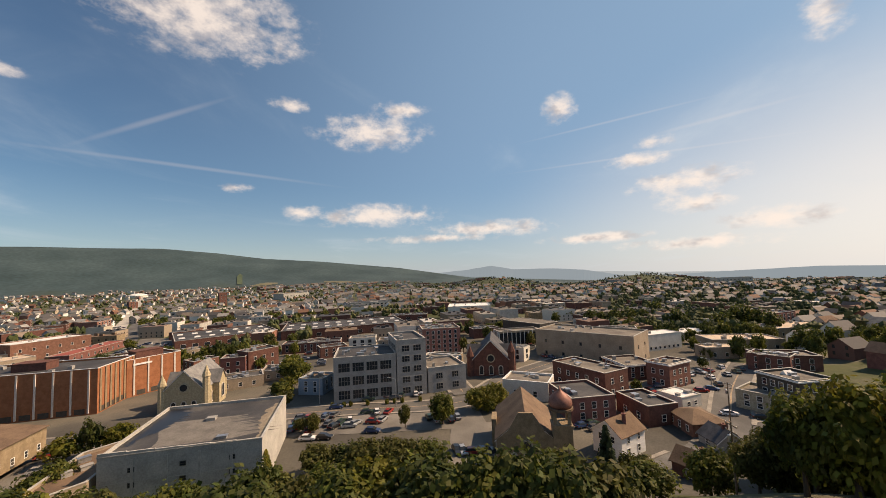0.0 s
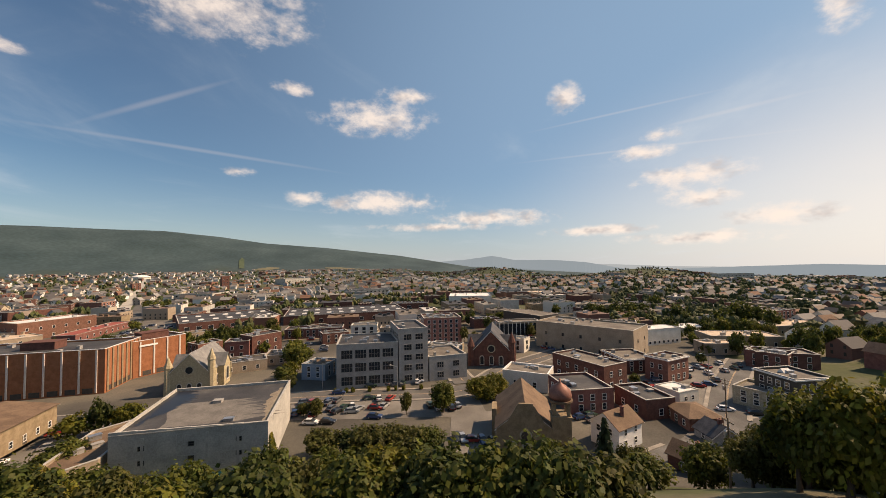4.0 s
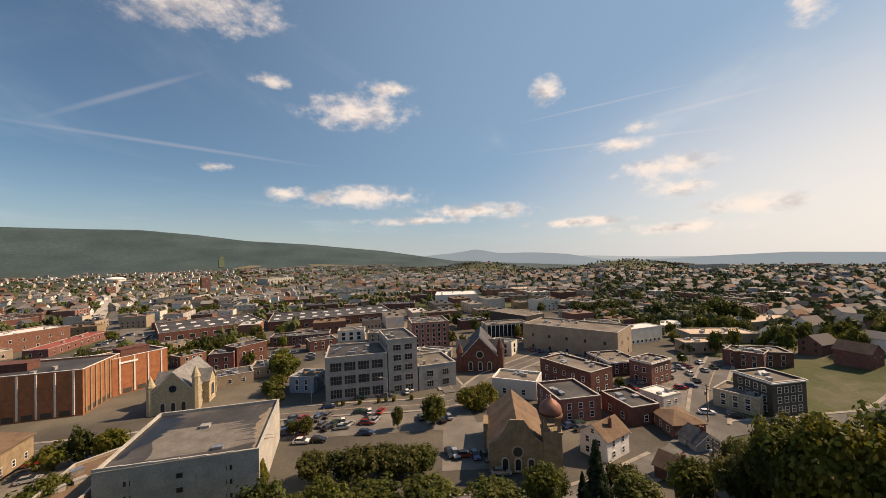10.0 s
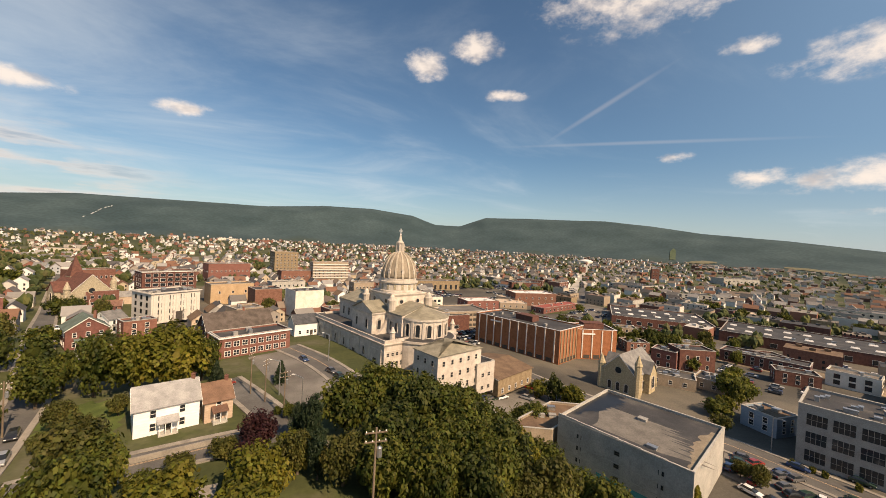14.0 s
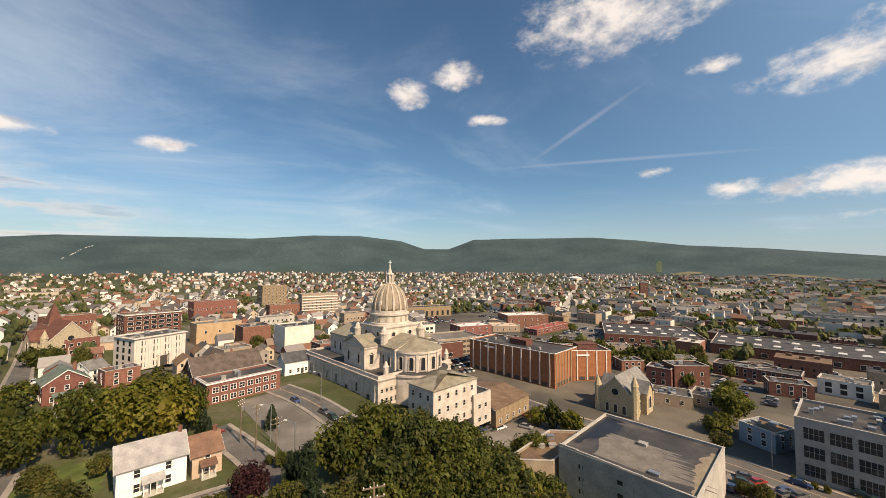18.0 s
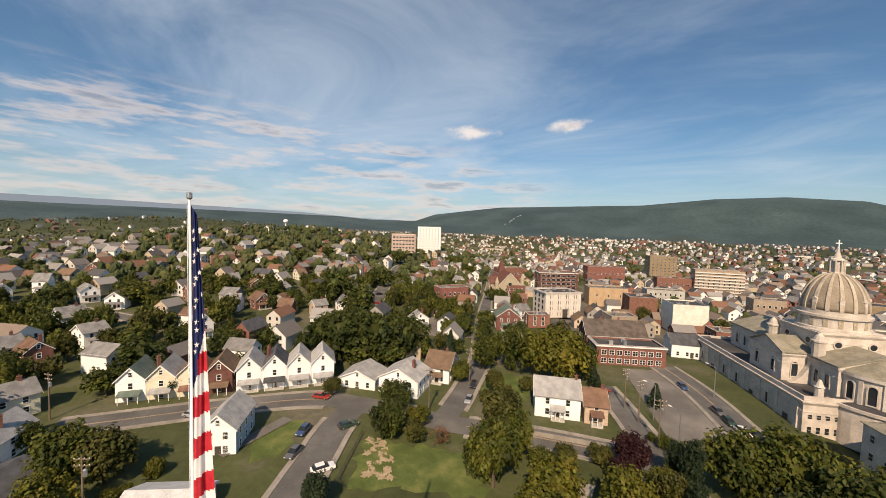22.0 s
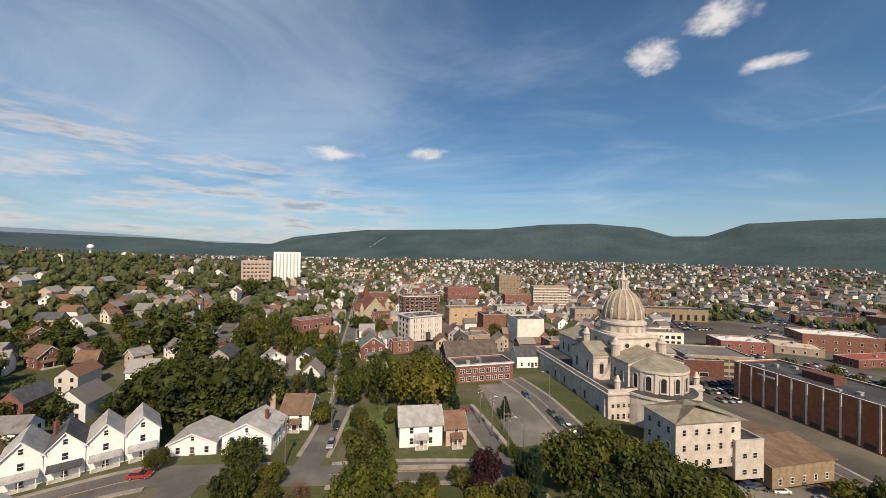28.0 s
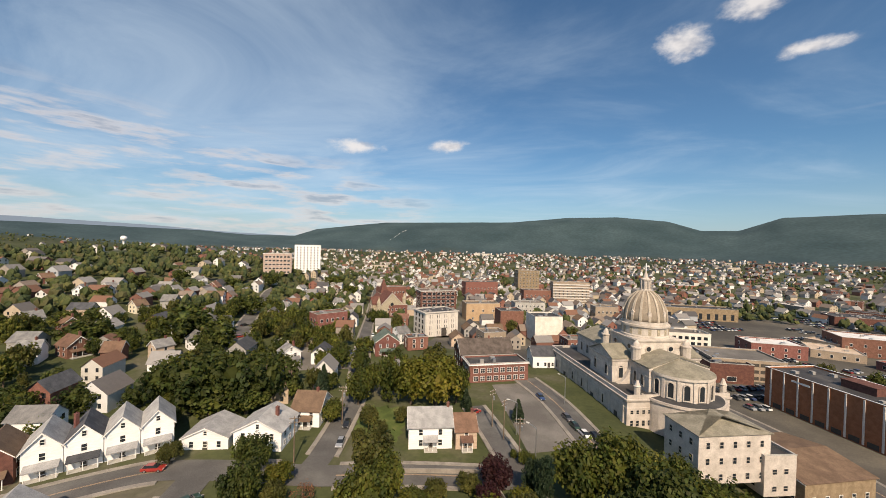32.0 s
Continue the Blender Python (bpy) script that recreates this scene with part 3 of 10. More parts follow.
def inset(pts, d):
    """The outline moved inwards by d."""
    out, n = [], len(pts)
    for i in range(n):
        a, b, c = pts[i - 1], pts[i], pts[(i + 1) % n]
        e, f = (b - a).normalized(), (c - b).normalized()
        ne, nf = Vector((-e.y, e.x)), Vector((-f.y, f.x))
        k = ne + nf
        out.append(b + k * (d / max(0.2, k.dot(ne))))
    return out


def lift(pts, z):
    return [(p.x, p.y, z) for p in pts]


def ring_wall(outer, inner, z0, z1):
    """A closed wall between two outlines."""
    s, n = Shape(), len(outer)
    s.v = lift(outer, z0) + lift(inner, z0) + lift(outer, z1) + lift(inner, z1)
    for i in range(n):
        j = (i + 1) % n
        s.f += [(i, j, 2 * n + j, 2 * n + i), (n + j, n + i, 3 * n + i, 3 * n + j), (2 * n + i, 2 * n + j, 3 * n + j, 3 * n + i), (j, i, n + i, n + j)]
    s.m = [0] * len(s.f)
    return s


def flat_body(t, pts, h, wall_mat, roof_mat, parapet=0.7, thick=0.35, coping=None):
    """Walls with a parapet round a sunken flat roof, and its coping."""
    inner = inset(pts, thick)
    n = len(pts)
    part("wall", ring_wall(pts, inner, 0, h), wall_mat, t)
    part("roof", Shape().solid(lift(inner, h - parapet - 0.25), lift(inner, h - parapet)), roof_mat, t)
    part("coping", ring_wall(inset(pts, -0.08), inset(pts, thick + 0.06), h, h + 0.14), coping or CONCRETE, t)


def roof_clutter(t, pts, z, count, seed):
    """Air handlers, hatches and pipes on a flat roof."""
    rnd = random.Random(seed)
    U, V = pts[1] - pts[0], pts[3] - pts[0]
    for k in range(count):
        o = pts[0] + U * rnd.uniform(0.12, 0.85) + V * rnd.uniform(0.12, 0.85)
        w, d, h = rnd.uniform(0.8, 2.2), rnd.uniform(0.8, 1.8), rnd.uniform(0.5, 1.3)
        s = Shape().box(-w / 2, -d / 2, 0, w / 2, d / 2, h)
        s.box(-w / 2 - 0.08, -d / 2 - 0.08, h, w / 2 + 0.08, d / 2 + 0.08, h + 0.1)
        part("air_handler", s, STEEL if rnd.random() < 0.6 else GREY_PAINT, t, at=pose(o.x, o.y, z, 0, 0, math.degrees(math.atan2(U.y, U.x))))


BLOCKS = {}


FOOT = []


def built(x, y, gap):
    """Whether a place lies on a building or within the gap round it."""
    for ox, oy, U, V in FOOT:
        dx, dy = x - ox, y - oy
        if abs(dx) + abs(dy) > 190:
            continue
        k = U[0] * V[1] - U[1] * V[0]
        u, v = (dx * V[1] - dy * V[0]) / k, (U[0] * dy - U[1] * dx) / k
        gu, gv = gap / math.hypot(*U), gap / math.hypot(*V)
        if -gu < u < 1 + gu and -gv < v < 1 + gv:
            return True
    return False


def block(x, y, z, U, V, h, style):
    """A flat-roofed building from its front left corner, its front and its depth."""
    o = BLOCKS[style]
    FOOT.append((x, y, U, V))
    pts = corners(U, V)
    if (pts[1].x * pts[3].y - pts[1].y * pts[3].x) < 0:
        pts = [pts[3], pts[2], pts[1], pts[0]]
    t = thing(o.get("name", "brick_building"), (x, y, z), o["label"], o.get("category", "building"))
    flat_body(t, pts, h, o["wall"], o["roof"], o.get("parapet", 0.6), coping=o.get("coping"))
    roof_clutter(t, pts, h - o.get("parapet", 0.6), o.get("clutter", 3), len(style) * 7 + int(abs(x)))
    floors = o.get("floors", 2)
    base = o.get("base", 1.2)
    fh = (h - base - 0.4) / floors
    for side in range(4):
        if side not in o.get("sides", (0, 1, 3)):
            continue
        p, q = pts[side], pts[(side + 1) % 4]
        bay = o.get("bay", 3.2)
        n = max(1, int(((q - p).length - 1.6) / bay))
        if t.location.xy.length > 205:
            n = min(n, 9)
        window_rows(t, p, q, [base + fh * k for k in range(floors)], n, o.get("w", 1.2), min(o.get("wh", 1.7), fh * 0.72), o.get("frame", TRIM), o.get("bars", 1))
    extra = o.get("extra")
    if extra:
        extra(t, pts, h)
    return t


def gable_body(t, pts, eave, rise, along_u, wall_mat, roof_mat, over=0.4, hip=0.0):
    """Walls with gables under a two-sided roof with eaves; the ridge runs along the front or across it."""
    P = pts if along_u else [pts[1], pts[2], pts[3], pts[0]]
    a, b, c, d = P
    r0, r1 = (a + d) / 2, (b + c) / 2
    if hip:
        e = (r1 - r0).normalized() * hip
        r0, r1 = r0 + e, r1 - e
    s = Shape()
    s.solid(lift(P, 0), lift(P, eave), cap=False)
    if not hip:
        s.face([(*b, eave), (*c, eave), (*r1, eave + rise)])
        s.face([(*d, eave), (*a, eave), (*r0, eave + rise)])
    part("wall", s, wall_mat, t)
    ax = (b - a).normalized()
    e = ax * over
    half = (d - a).length / 2
    drop = rise * over / half
    th = 0.16
    sh = Shape()
    na, nd = (a - d).normalized() * over, (d - a).normalized() * over
    if hip:
        A, B, C, D = (v for v in inset(P, -over))
        zt, ze = eave + rise, eave - drop
        for quad in ([(*A, ze), (*B, ze), (*r1, zt), (*r0, zt)], [(*C, ze), (*D, ze), (*r0, zt), (*r1, zt)]):
            sh.solid(quad, [(q[0], q[1], q[2] + th) for q in quad])
        for tri in ([(*B, ze), (*C, ze), (*r1, zt)], [(*D, ze), (*A, ze), (*r0, zt)]):
            sh.solid(tri, [(q[0], q[1], q[2] + th) for q in tri])
    else:
        for lo0, lo1 in ((a + na - e, b + na + e), (c + nd + e, d + nd - e)):
            hi0, hi1 = (r1 + e, r0 - e)
            if (lo0 - hi0).length > (lo0 - hi1).length:
                pass
            quad = [(*lo0, eave - drop), (*lo1, eave - drop), (*(r1 + e if (lo1 - r1).length < (lo1 - r0).length else r0 - e), eave + rise),
                    (*(r0 - e if (lo0 - r0).length < (lo0 - r1).length else r1 + e), eave + rise)]
            sh.solid(quad, [(q[0], q[1], q[2] + th) for q in quad])
    part("roof", sh, roof_mat, t)
    if not hip:
        for r, ends, sg in ((r0, (a + na, d + nd), -1), (r1, (b + na, c + nd), 1)):
            q0, q1, q2 = Vector((*(ends[0] + e * sg), eave - drop)), Vector((*(r + e * sg), eave + rise)), Vector((*(ends[1] + e * sg), eave - drop))
            w, dz = Vector((*(ax * 0.06 * sg), 0)), Vector((0, 0, 0.22))
            rim = [q0 - dz, q1 - dz * 1.4, q2 - dz, q2, q1, q0]
            tr = Shape()
            tr.solid(rim, [v + w for v in rim], cap=False, base=False)
            for k, m in ((0, 0), (6, 6)):
                tr.f += [(k, k + 1, k + 4, k + 5), (k + 1, k + 2, k + 3, k + 4)]
                tr.m += [0, 0]
            part("bargeboard", tr, TRIM, t)


def chimney(t, x, y, z0, z1, mat=None, w=0.7):
    s = Shape().box(-w / 2, -w / 2, z0, w / 2, w / 2, z1)
    s.box(-w / 2 - 0.07, -w / 2 - 0.07, z1, w / 2 + 0.07, w / 2 + 0.07, z1 + 0.14)
    s.tube([(0.13, z1 + 0.14), (0.12, z1 + 0.45)], 8)
    part("chimney", s, mat or BRICK, t, at=Matrix.Translation((x, y, 0)))


def add_door(t, p, q, along, mat=None, z=0.15, w=0.95, h=2.05):
    s = Shape().box(-w / 2, -0.04, 0, w / 2, 0.02, h)
    s.box(-w / 2 - 0.1, -0.07, 0, -w / 2, 0.02, h + 0.1).box(w / 2, -0.07, 0, w / 2 + 0.1, 0.02, h + 0.1).box(-w / 2, -0.07, h, w / 2, 0.02, h + 0.1)
    d = part("door", s, mat or DARK_TRIM, t, at=wall_pose(p, q, along, z))
    part("door_handle", Shape().box(w / 2 - 0.16, -0.10, 1.0, w / 2 - 0.08, -0.04, 1.12), STEEL, d)


def porch(t, p, q, along, width, depth=1.8, z=0.4, top=2.6, roof_mat=None, posts=2):
    m = wall_pose(p, q, along, 0)
    pr = part("porch_floor", Shape().box(-width / 2, -depth, 0, width / 2, 0, z), CONCRETE, t, at=m)
    s = Shape()
    s.solid([(-width / 2 - 0.2, -depth - 0.25, top), (width / 2 + 0.2, -depth - 0.25, top), (width / 2 + 0.2, 0, top + 0.75), (-width / 2 - 0.2, 0, top + 0.75)],
            [(-width / 2 - 0.2, -depth - 0.25, top + 0.16), (width / 2 + 0.2, -depth - 0.25, top + 0.16), (width / 2 + 0.2, 0, top + 0.9), (-width / 2 - 0.2, 0, top + 0.9)])
    part("porch_roof", s, roof_mat or SHINGLE, t, at=m)
    for k in range(posts):
        px = -width / 2 + 0.15 + (width - 0.3) * k / max(1, posts - 1)
        part("porch_post", Shape().box(px - 0.07, -depth + 0.02, z, px + 0.07, -depth + 0.16, top + 0.05), TRIM, t, at=m)
    return pr


HOUSES = {}


def house(x, y, z, U, V, eave, style, **kw):
    """A pitched-roof house from its front left corner, its front and its depth."""
    o = dict(HOUSES[style])
    o.update(kw)
    FOOT.append((x, y, U, V))
    pts = corners(U, V)
    if (pts[1].x * pts[3].y - pts[1].y * pts[3].x) < 0:
        pts = [pts[1], pts[0], pts[3], pts[2]]
    t = thing(o.get("name", "house"), (x, y, z), o["label"], o.get("category", "house"), o.get("group", ""))
    u, v = (pts[1] - pts[0]).length, (pts[3] - pts[0]).length
    along = o.get("along", True)
    span = v if along else u
    rise = o.get("rise", span * 0.36)
    gable_body(t, pts, eave, rise, along, o["wall"], o["roof"], hip=o.get("hip", 0.0))
    if o.get("front"):
        p, q = pts[0], pts[1]
        n = (p - q).orthogonal().normalized() * 0.02
        n = n if n.dot(pts[3] - pts[0]) < 0 else -n
        k = [(*(p + n), 0.0), (*(q + n), 0.0), (*(q + n), eave), (*((p + q) / 2 + n), eave + (0 if along else rise)), (*(p + n), eave)]
        m = [(a - n.x * 0.9, b - n.y * 0.9, c) for a, b, c in k]
        part("front_siding", Shape().solid(m, k), o["front"], t, "white front siding")
    floors = o.get("floors", 2)
    fh = (eave - 0.3) / floors
    fr = o.get("frame", TRIM)
    for side in range(4):
        p, q = pts[side], pts[(side + 1) % 4]
        length = (q - p).length
        n = max(1, min(5, int(length / o.get("bay", 3.3))))
        if side == 2 or (side == 1 and t.location.x < -37 and t.location.xy.length > 133):
            continue
        window_rows(t, p, q, [0.9 + fh * k for k in range(floors)], n, 0.9, min(1.45, fh * 0.55), fr, margin=0.6)
        is_gable = (side in (1, 3)) if along else (side in (0, 2))
        if is_gable and rise > 2.0 and not o.get("hip"):
            add_window(t, p, q, length / 2, eave + rise * 0.22, 0.7, min(1.1, rise * 0.4), fr)
    if o.get("door", True):
        add_door(t, pts[0], pts[1], u * o.get("door_at", 0.5), o.get("door_mat"))
    if o.get("porch"):
        porch(t, pts[0], pts[1], u * 0.5, u * o["porch"], roof_mat=o["roof"], posts=o.get("posts", 3))
    if o.get("chimney", True):
        c = (pts[0] + pts[2]) / 2 + (pts[1] - pts[0]) * o.get("cx", 0.22)
        chimney(t, c.x, c.y, eave * 0.8, eave + rise + 0.9)
    return t




def ribs(t, pts, h):
    """Pale ribs up the walls of the office block, a dark plinth and a roof house."""
    for side, n, w in ((0, max(4, int((pts[1] - pts[0]).length / 4.7)), 0.5), (1, 8, 0.9), (3, 8, 0.9)):
        p, q = pts[side], pts[(side + 1) % 4]
        length = (q - p).length
        for k in range(n):
            m = wall_pose(p, q, length * (k + 0.5) / n, 0)
            part("rib", Shape().box(-w / 2, -0.28, 0.6, w / 2, 0.0, h - 0.3), PALE if side == 0 else BUFF, t, at=m)
        for k in range(n - 1):
            m = wall_pose(p, q, length * (k + 1.0) / n, 0)
            part("recess", Shape().box(-length / n * 0.3, -0.06, 0.4, length / n * 0.3, 0.0, 2.2), DARK_TRIM, t, at=m)
    c = (pts[0] + pts[2]) / 2
    s = Shape().box(-5, -3, 0, 5, 3, 2.6).box(-5.2, -3.2, 2.6, 5.2, 3.2, 2.8)
    a = math.degrees(math.atan2((pts[1] - pts[0]).y, (pts[1] - pts[0]).x))
    part("roof_house", s, DARK_BRICK, t, at=pose(c.x, c.y, h - 0.6, 0, 0, a))
    m = wall_pose(pts[0], pts[1], (pts[1] - pts[0]).length * 0.27, h - 2.4)
    part("sign", Shape().box(-3.2, -0.36, 0, 3.2, -0.28, 0.7), TRIM, t, "pale sign with unreadable lettering", at=m)


def hall_details(t, pts, h):
    p, q = pts[0], pts[1]
    length = (q - p).length
    m = wall_pose(p, q, 0, 0)
    part("painted_band", Shape().box(length * 0.35, -0.02, 0.5, length - 0.02, 0.0, 1.7), surface("turquoise_paint", (0.03, 0.25, 0.30), (0.05, 0.34, 0.38), 0.6, 0.7, 0.1), t, "faded turquoise painted band", at=m)
    for k in range(1, 5):
        part("pilaster", Shape().box(length * k / 5 - 0.25, -0.10, 0, length * k / 5 + 0.25, 0, h - 0.8), CONCRETE, t, at=m)
    for z in (3.1, 5.6):
        part("string_course", Shape().box(0, -0.05, z, length, 0, z + 0.12), CONCRETE, t, at=m)
    prof = [(0, 0.0)]
    for k in range(6):
        step = 0.11 * (5 - k) + 0.03
        prof += [(length * k / 6, step), (length * (k + 1) / 6, step)]
    prof.append((length, 0.0))
    s = Shape().solid([(a, 0.0, h + 0.14 + b) for a, b in prof], [(a, 0.35, h + 0.14 + b) for a, b in prof])
    part("stepped_parapet", s, CONCRETE, t, at=m)
    # a wet dark patch and a sandy one on the roof
    U, V = pts[1] - pts[0], pts[3] - pts[0]
    wet = surface("wet_tar", (0.012, 0.013, 0.016), (0.02, 0.021, 0.024), 0.4, 0.35, 0.05)
    sand = surface("sandy_tar", (0.20, 0.165, 0.12), (0.27, 0.225, 0.17), 0.4, 0.9, 0.2)
    pale = surface("faded_tar", (0.13, 0.12, 0.108), (0.19, 0.175, 0.155), 0.3, 0.9, 0.2)
    rw = random.Random(12)
    for name, mat, us, wide, v0, v1, z in (("wet_patch", wet, lambda v: 0.03, lambda v: 0.05 + 0.17 * math.sin(3.0 * (v - 0.2)) ** 2, 0.2, 0.97, 0.012), ("sandy_patch", sand, lambda v: 0.985, lambda v: -0.03 - 0.07 * math.sin(3.14 * v) ** 2, 0.05, 0.85, 0.012),
                                           ("faded_patch", pale, lambda v: 0.2 + 0.05 * math.sin(9 * v), lambda v: 0.62 + 0.1 * math.sin(5 * v), 0.12, 0.62, 0.006)):
        s = Shape()
        n = 26
        rim = []
        for k in range(n + 1):
            v = v0 + (v1 - v0) * k / n
            a, b = us(v), us(v) + wide(v) * (1 + rw.uniform(-0.3, 0.3))
            rim.append((a, b, v))
        for (a, b, v), (c, e, w) in zip(rim, rim[1:]):
            s.face([(*(U * q + V * r + pts[0]), h - 0.5 + z) for q, r in ((a, v), (b, v), (e, w), (c, w))])
        part(name, s, mat, t)
    rnd = random.Random(4)
    ivy = Shape()
    m2 = wall_pose(pts[1], pts[2], 0, 0)
    for k in range(1900):
        zz = rnd.random() ** 1.2 * 7.4
        a = 0.8 + rnd.uniform(0, 8.5) * (1 - zz / 9) + rnd.uniform(-0.4, 0.4)
        c, r = Vector((a, -0.12 - rnd.random() * 0.25, zz)), 0.22 + rnd.random() * 0.2
        e, f = Vector((rnd.uniform(-1, 1), rnd.uniform(-0.4, 0.4), rnd.uniform(-1, 1))).normalized() * r, Vector((rnd.uniform(-1, 1), rnd.uniform(-0.4, 0.4), rnd.uniform(-1, 1))).normalized() * r
        ivy.face([c - e, c - f * 0.6, c + e, c + f * 0.6])
    tagged(part("ivy", ivy, LEAF_GOLD, t, "yellow-green ivy climbing the sunny wall", at=m2), kind="stuff")


def cornice(t, pts, h, mat=None, deep=0.5):
    part("cornice", ring_wall(inset(pts, -deep), inset(pts, 0.05), h - 0.5, h - 0.12), mat or LIMESTONE, t)


def white_cornice(t, pts, h):
    cornice(t, pts, h, TRIM, 0.4)


def rounded_bays(t, pts, h):
    """Two bay fronts with a white gable between them."""
    cornice(t, pts, h, TRIM, 0.35)
    p, q = pts[0], pts[1]
    m = wall_pose(p, q, (q - p).length / 2, 0)
    part("bay", Shape().solid([(-1.6, 0, 0.4), (1.6, 0, 0.4), (1.0, -1.1, 0.4), (-1.0, -1.1, 0.4)], [(-1.6, 0, h - 1.2), (1.6, 0, h - 1.2), (1.0, -1.1, h - 1.2), (-1.0, -1.1, h - 1.2)]), BRICK, t, at=m)
    part("gable", Shape().solid([(-2.2, -0.2, h), (2.2, -0.2, h), (0, -0.2, h + 2.6)], [(-2.2, 2.5, h), (2.2, 2.5, h), (0, 2.5, h + 2.6)]), TRIM, t, at=m)


def bank_front(t, pts, h):
    cornice(t, pts, h, PALE, 0.7)
    p, q = pts[0], pts[1]
    length = (q - p).length
    for k in range(9):
        m = wall_pose(p, q, length * (k + 0.5) / 9, 0)
        part("pilaster", Shape().box(-0.5, -0.3, 0.5, 0.5, 0, h - 1.2), PALE, t, at=m)
    m = wall_pose(p, q, length * 0.55, 0)
    part("doorway", Shape().box(-1.6, -0.5, 0.2, 1.6, -0.31, 5.0), DARK_TRIM, t, at=m)
    for sx in (-2.4, 2.4):
        part("column", Shape().tube([(0.5, 0.2), (0.42, 5.4), (0.6, 5.8)], 12), PALE, t, at=m @ pose(sx, -0.9, 0))


def bands(t, pts, h):
    """Long balcony bands along a slab."""
    p, q = pts[0], pts[1]
    length = (q - p).length
    n = max(3, int(h / 3))
    for k in range(n):
        part("balcony_band", Shape().box(0, -0.8, 1.6 + k * (h - 2) / n, length, 0, 2.6 + k * (h - 2) / n), PALE, t, at=wall_pose(p, q, 0, 0))


def mullions(t, pts, h):
    for side in (0, 1, 3):
        p, q = pts[side], pts[(side + 1) % 4]
        length = (q - p).length
        n = int(length / 2.4)
        part("glazing", Shape().box(0.3, -0.05, 1.0, length - 0.3, 0, h - 1.0), GLASS, t, at=wall_pose(p, q, 0, 0))
        for k in range(n + 1):
            part("fin", Shape().box(-0.14, -0.35, 0.2, 0.14, 0, h - 0.4), TRIM, t, at=wall_pose(p, q, length * k / n, 0))


def deck_bands(t, pts, h):
    for side in (0, 1, 3):
        p, q = pts[side], pts[(side + 1) % 4]
        length = (q - p).length
        for k in range(3):
            part("opening_band", Shape().box(0.6, -0.03, 0.8 + k * h / 3.2, length - 0.6, 0, 2.4 + k * h / 3.2), DARK_TRIM, t, at=wall_pose(p, q, 0, 0))
            for j in range(int(length / 5)):
                part("column", Shape().box(j * 5 + 0.3, -0.12, 0.4 + k * h / 3.2, j * 5 + 0.9, 0, 2.6 + k * h / 3.2), TAN_WALL, t, at=wall_pose(p, q, 0, 0))


def skylights(t, pts, h):
    """Rows of pale rooflights on a wide shed roof."""
    U, V = pts[1] - pts[0], pts[3] - pts[0]
    a = math.degrees(math.atan2(U.y, U.x))
    n = max(3, int(U.length / 9))
    for i in range(n):
        for j in range(2):
            o = pts[0] + U * ((i + 0.5) / n) + V * (0.3 + 0.4 * j)
            part("rooflight", Shape().solid([(-2, -1, 0), (2, -1, 0), (2, 1, 0), (-2, 1, 0)], [(-1.6, -0.5, 0.7), (1.6, -0.5, 0.7), (1.6, 0.5, 0.7), (-1.6, 0.5, 0.7)]), WHITE_ROOF, t, at=pose(o.x, o.y, h - 0.6, 0, 0, a))


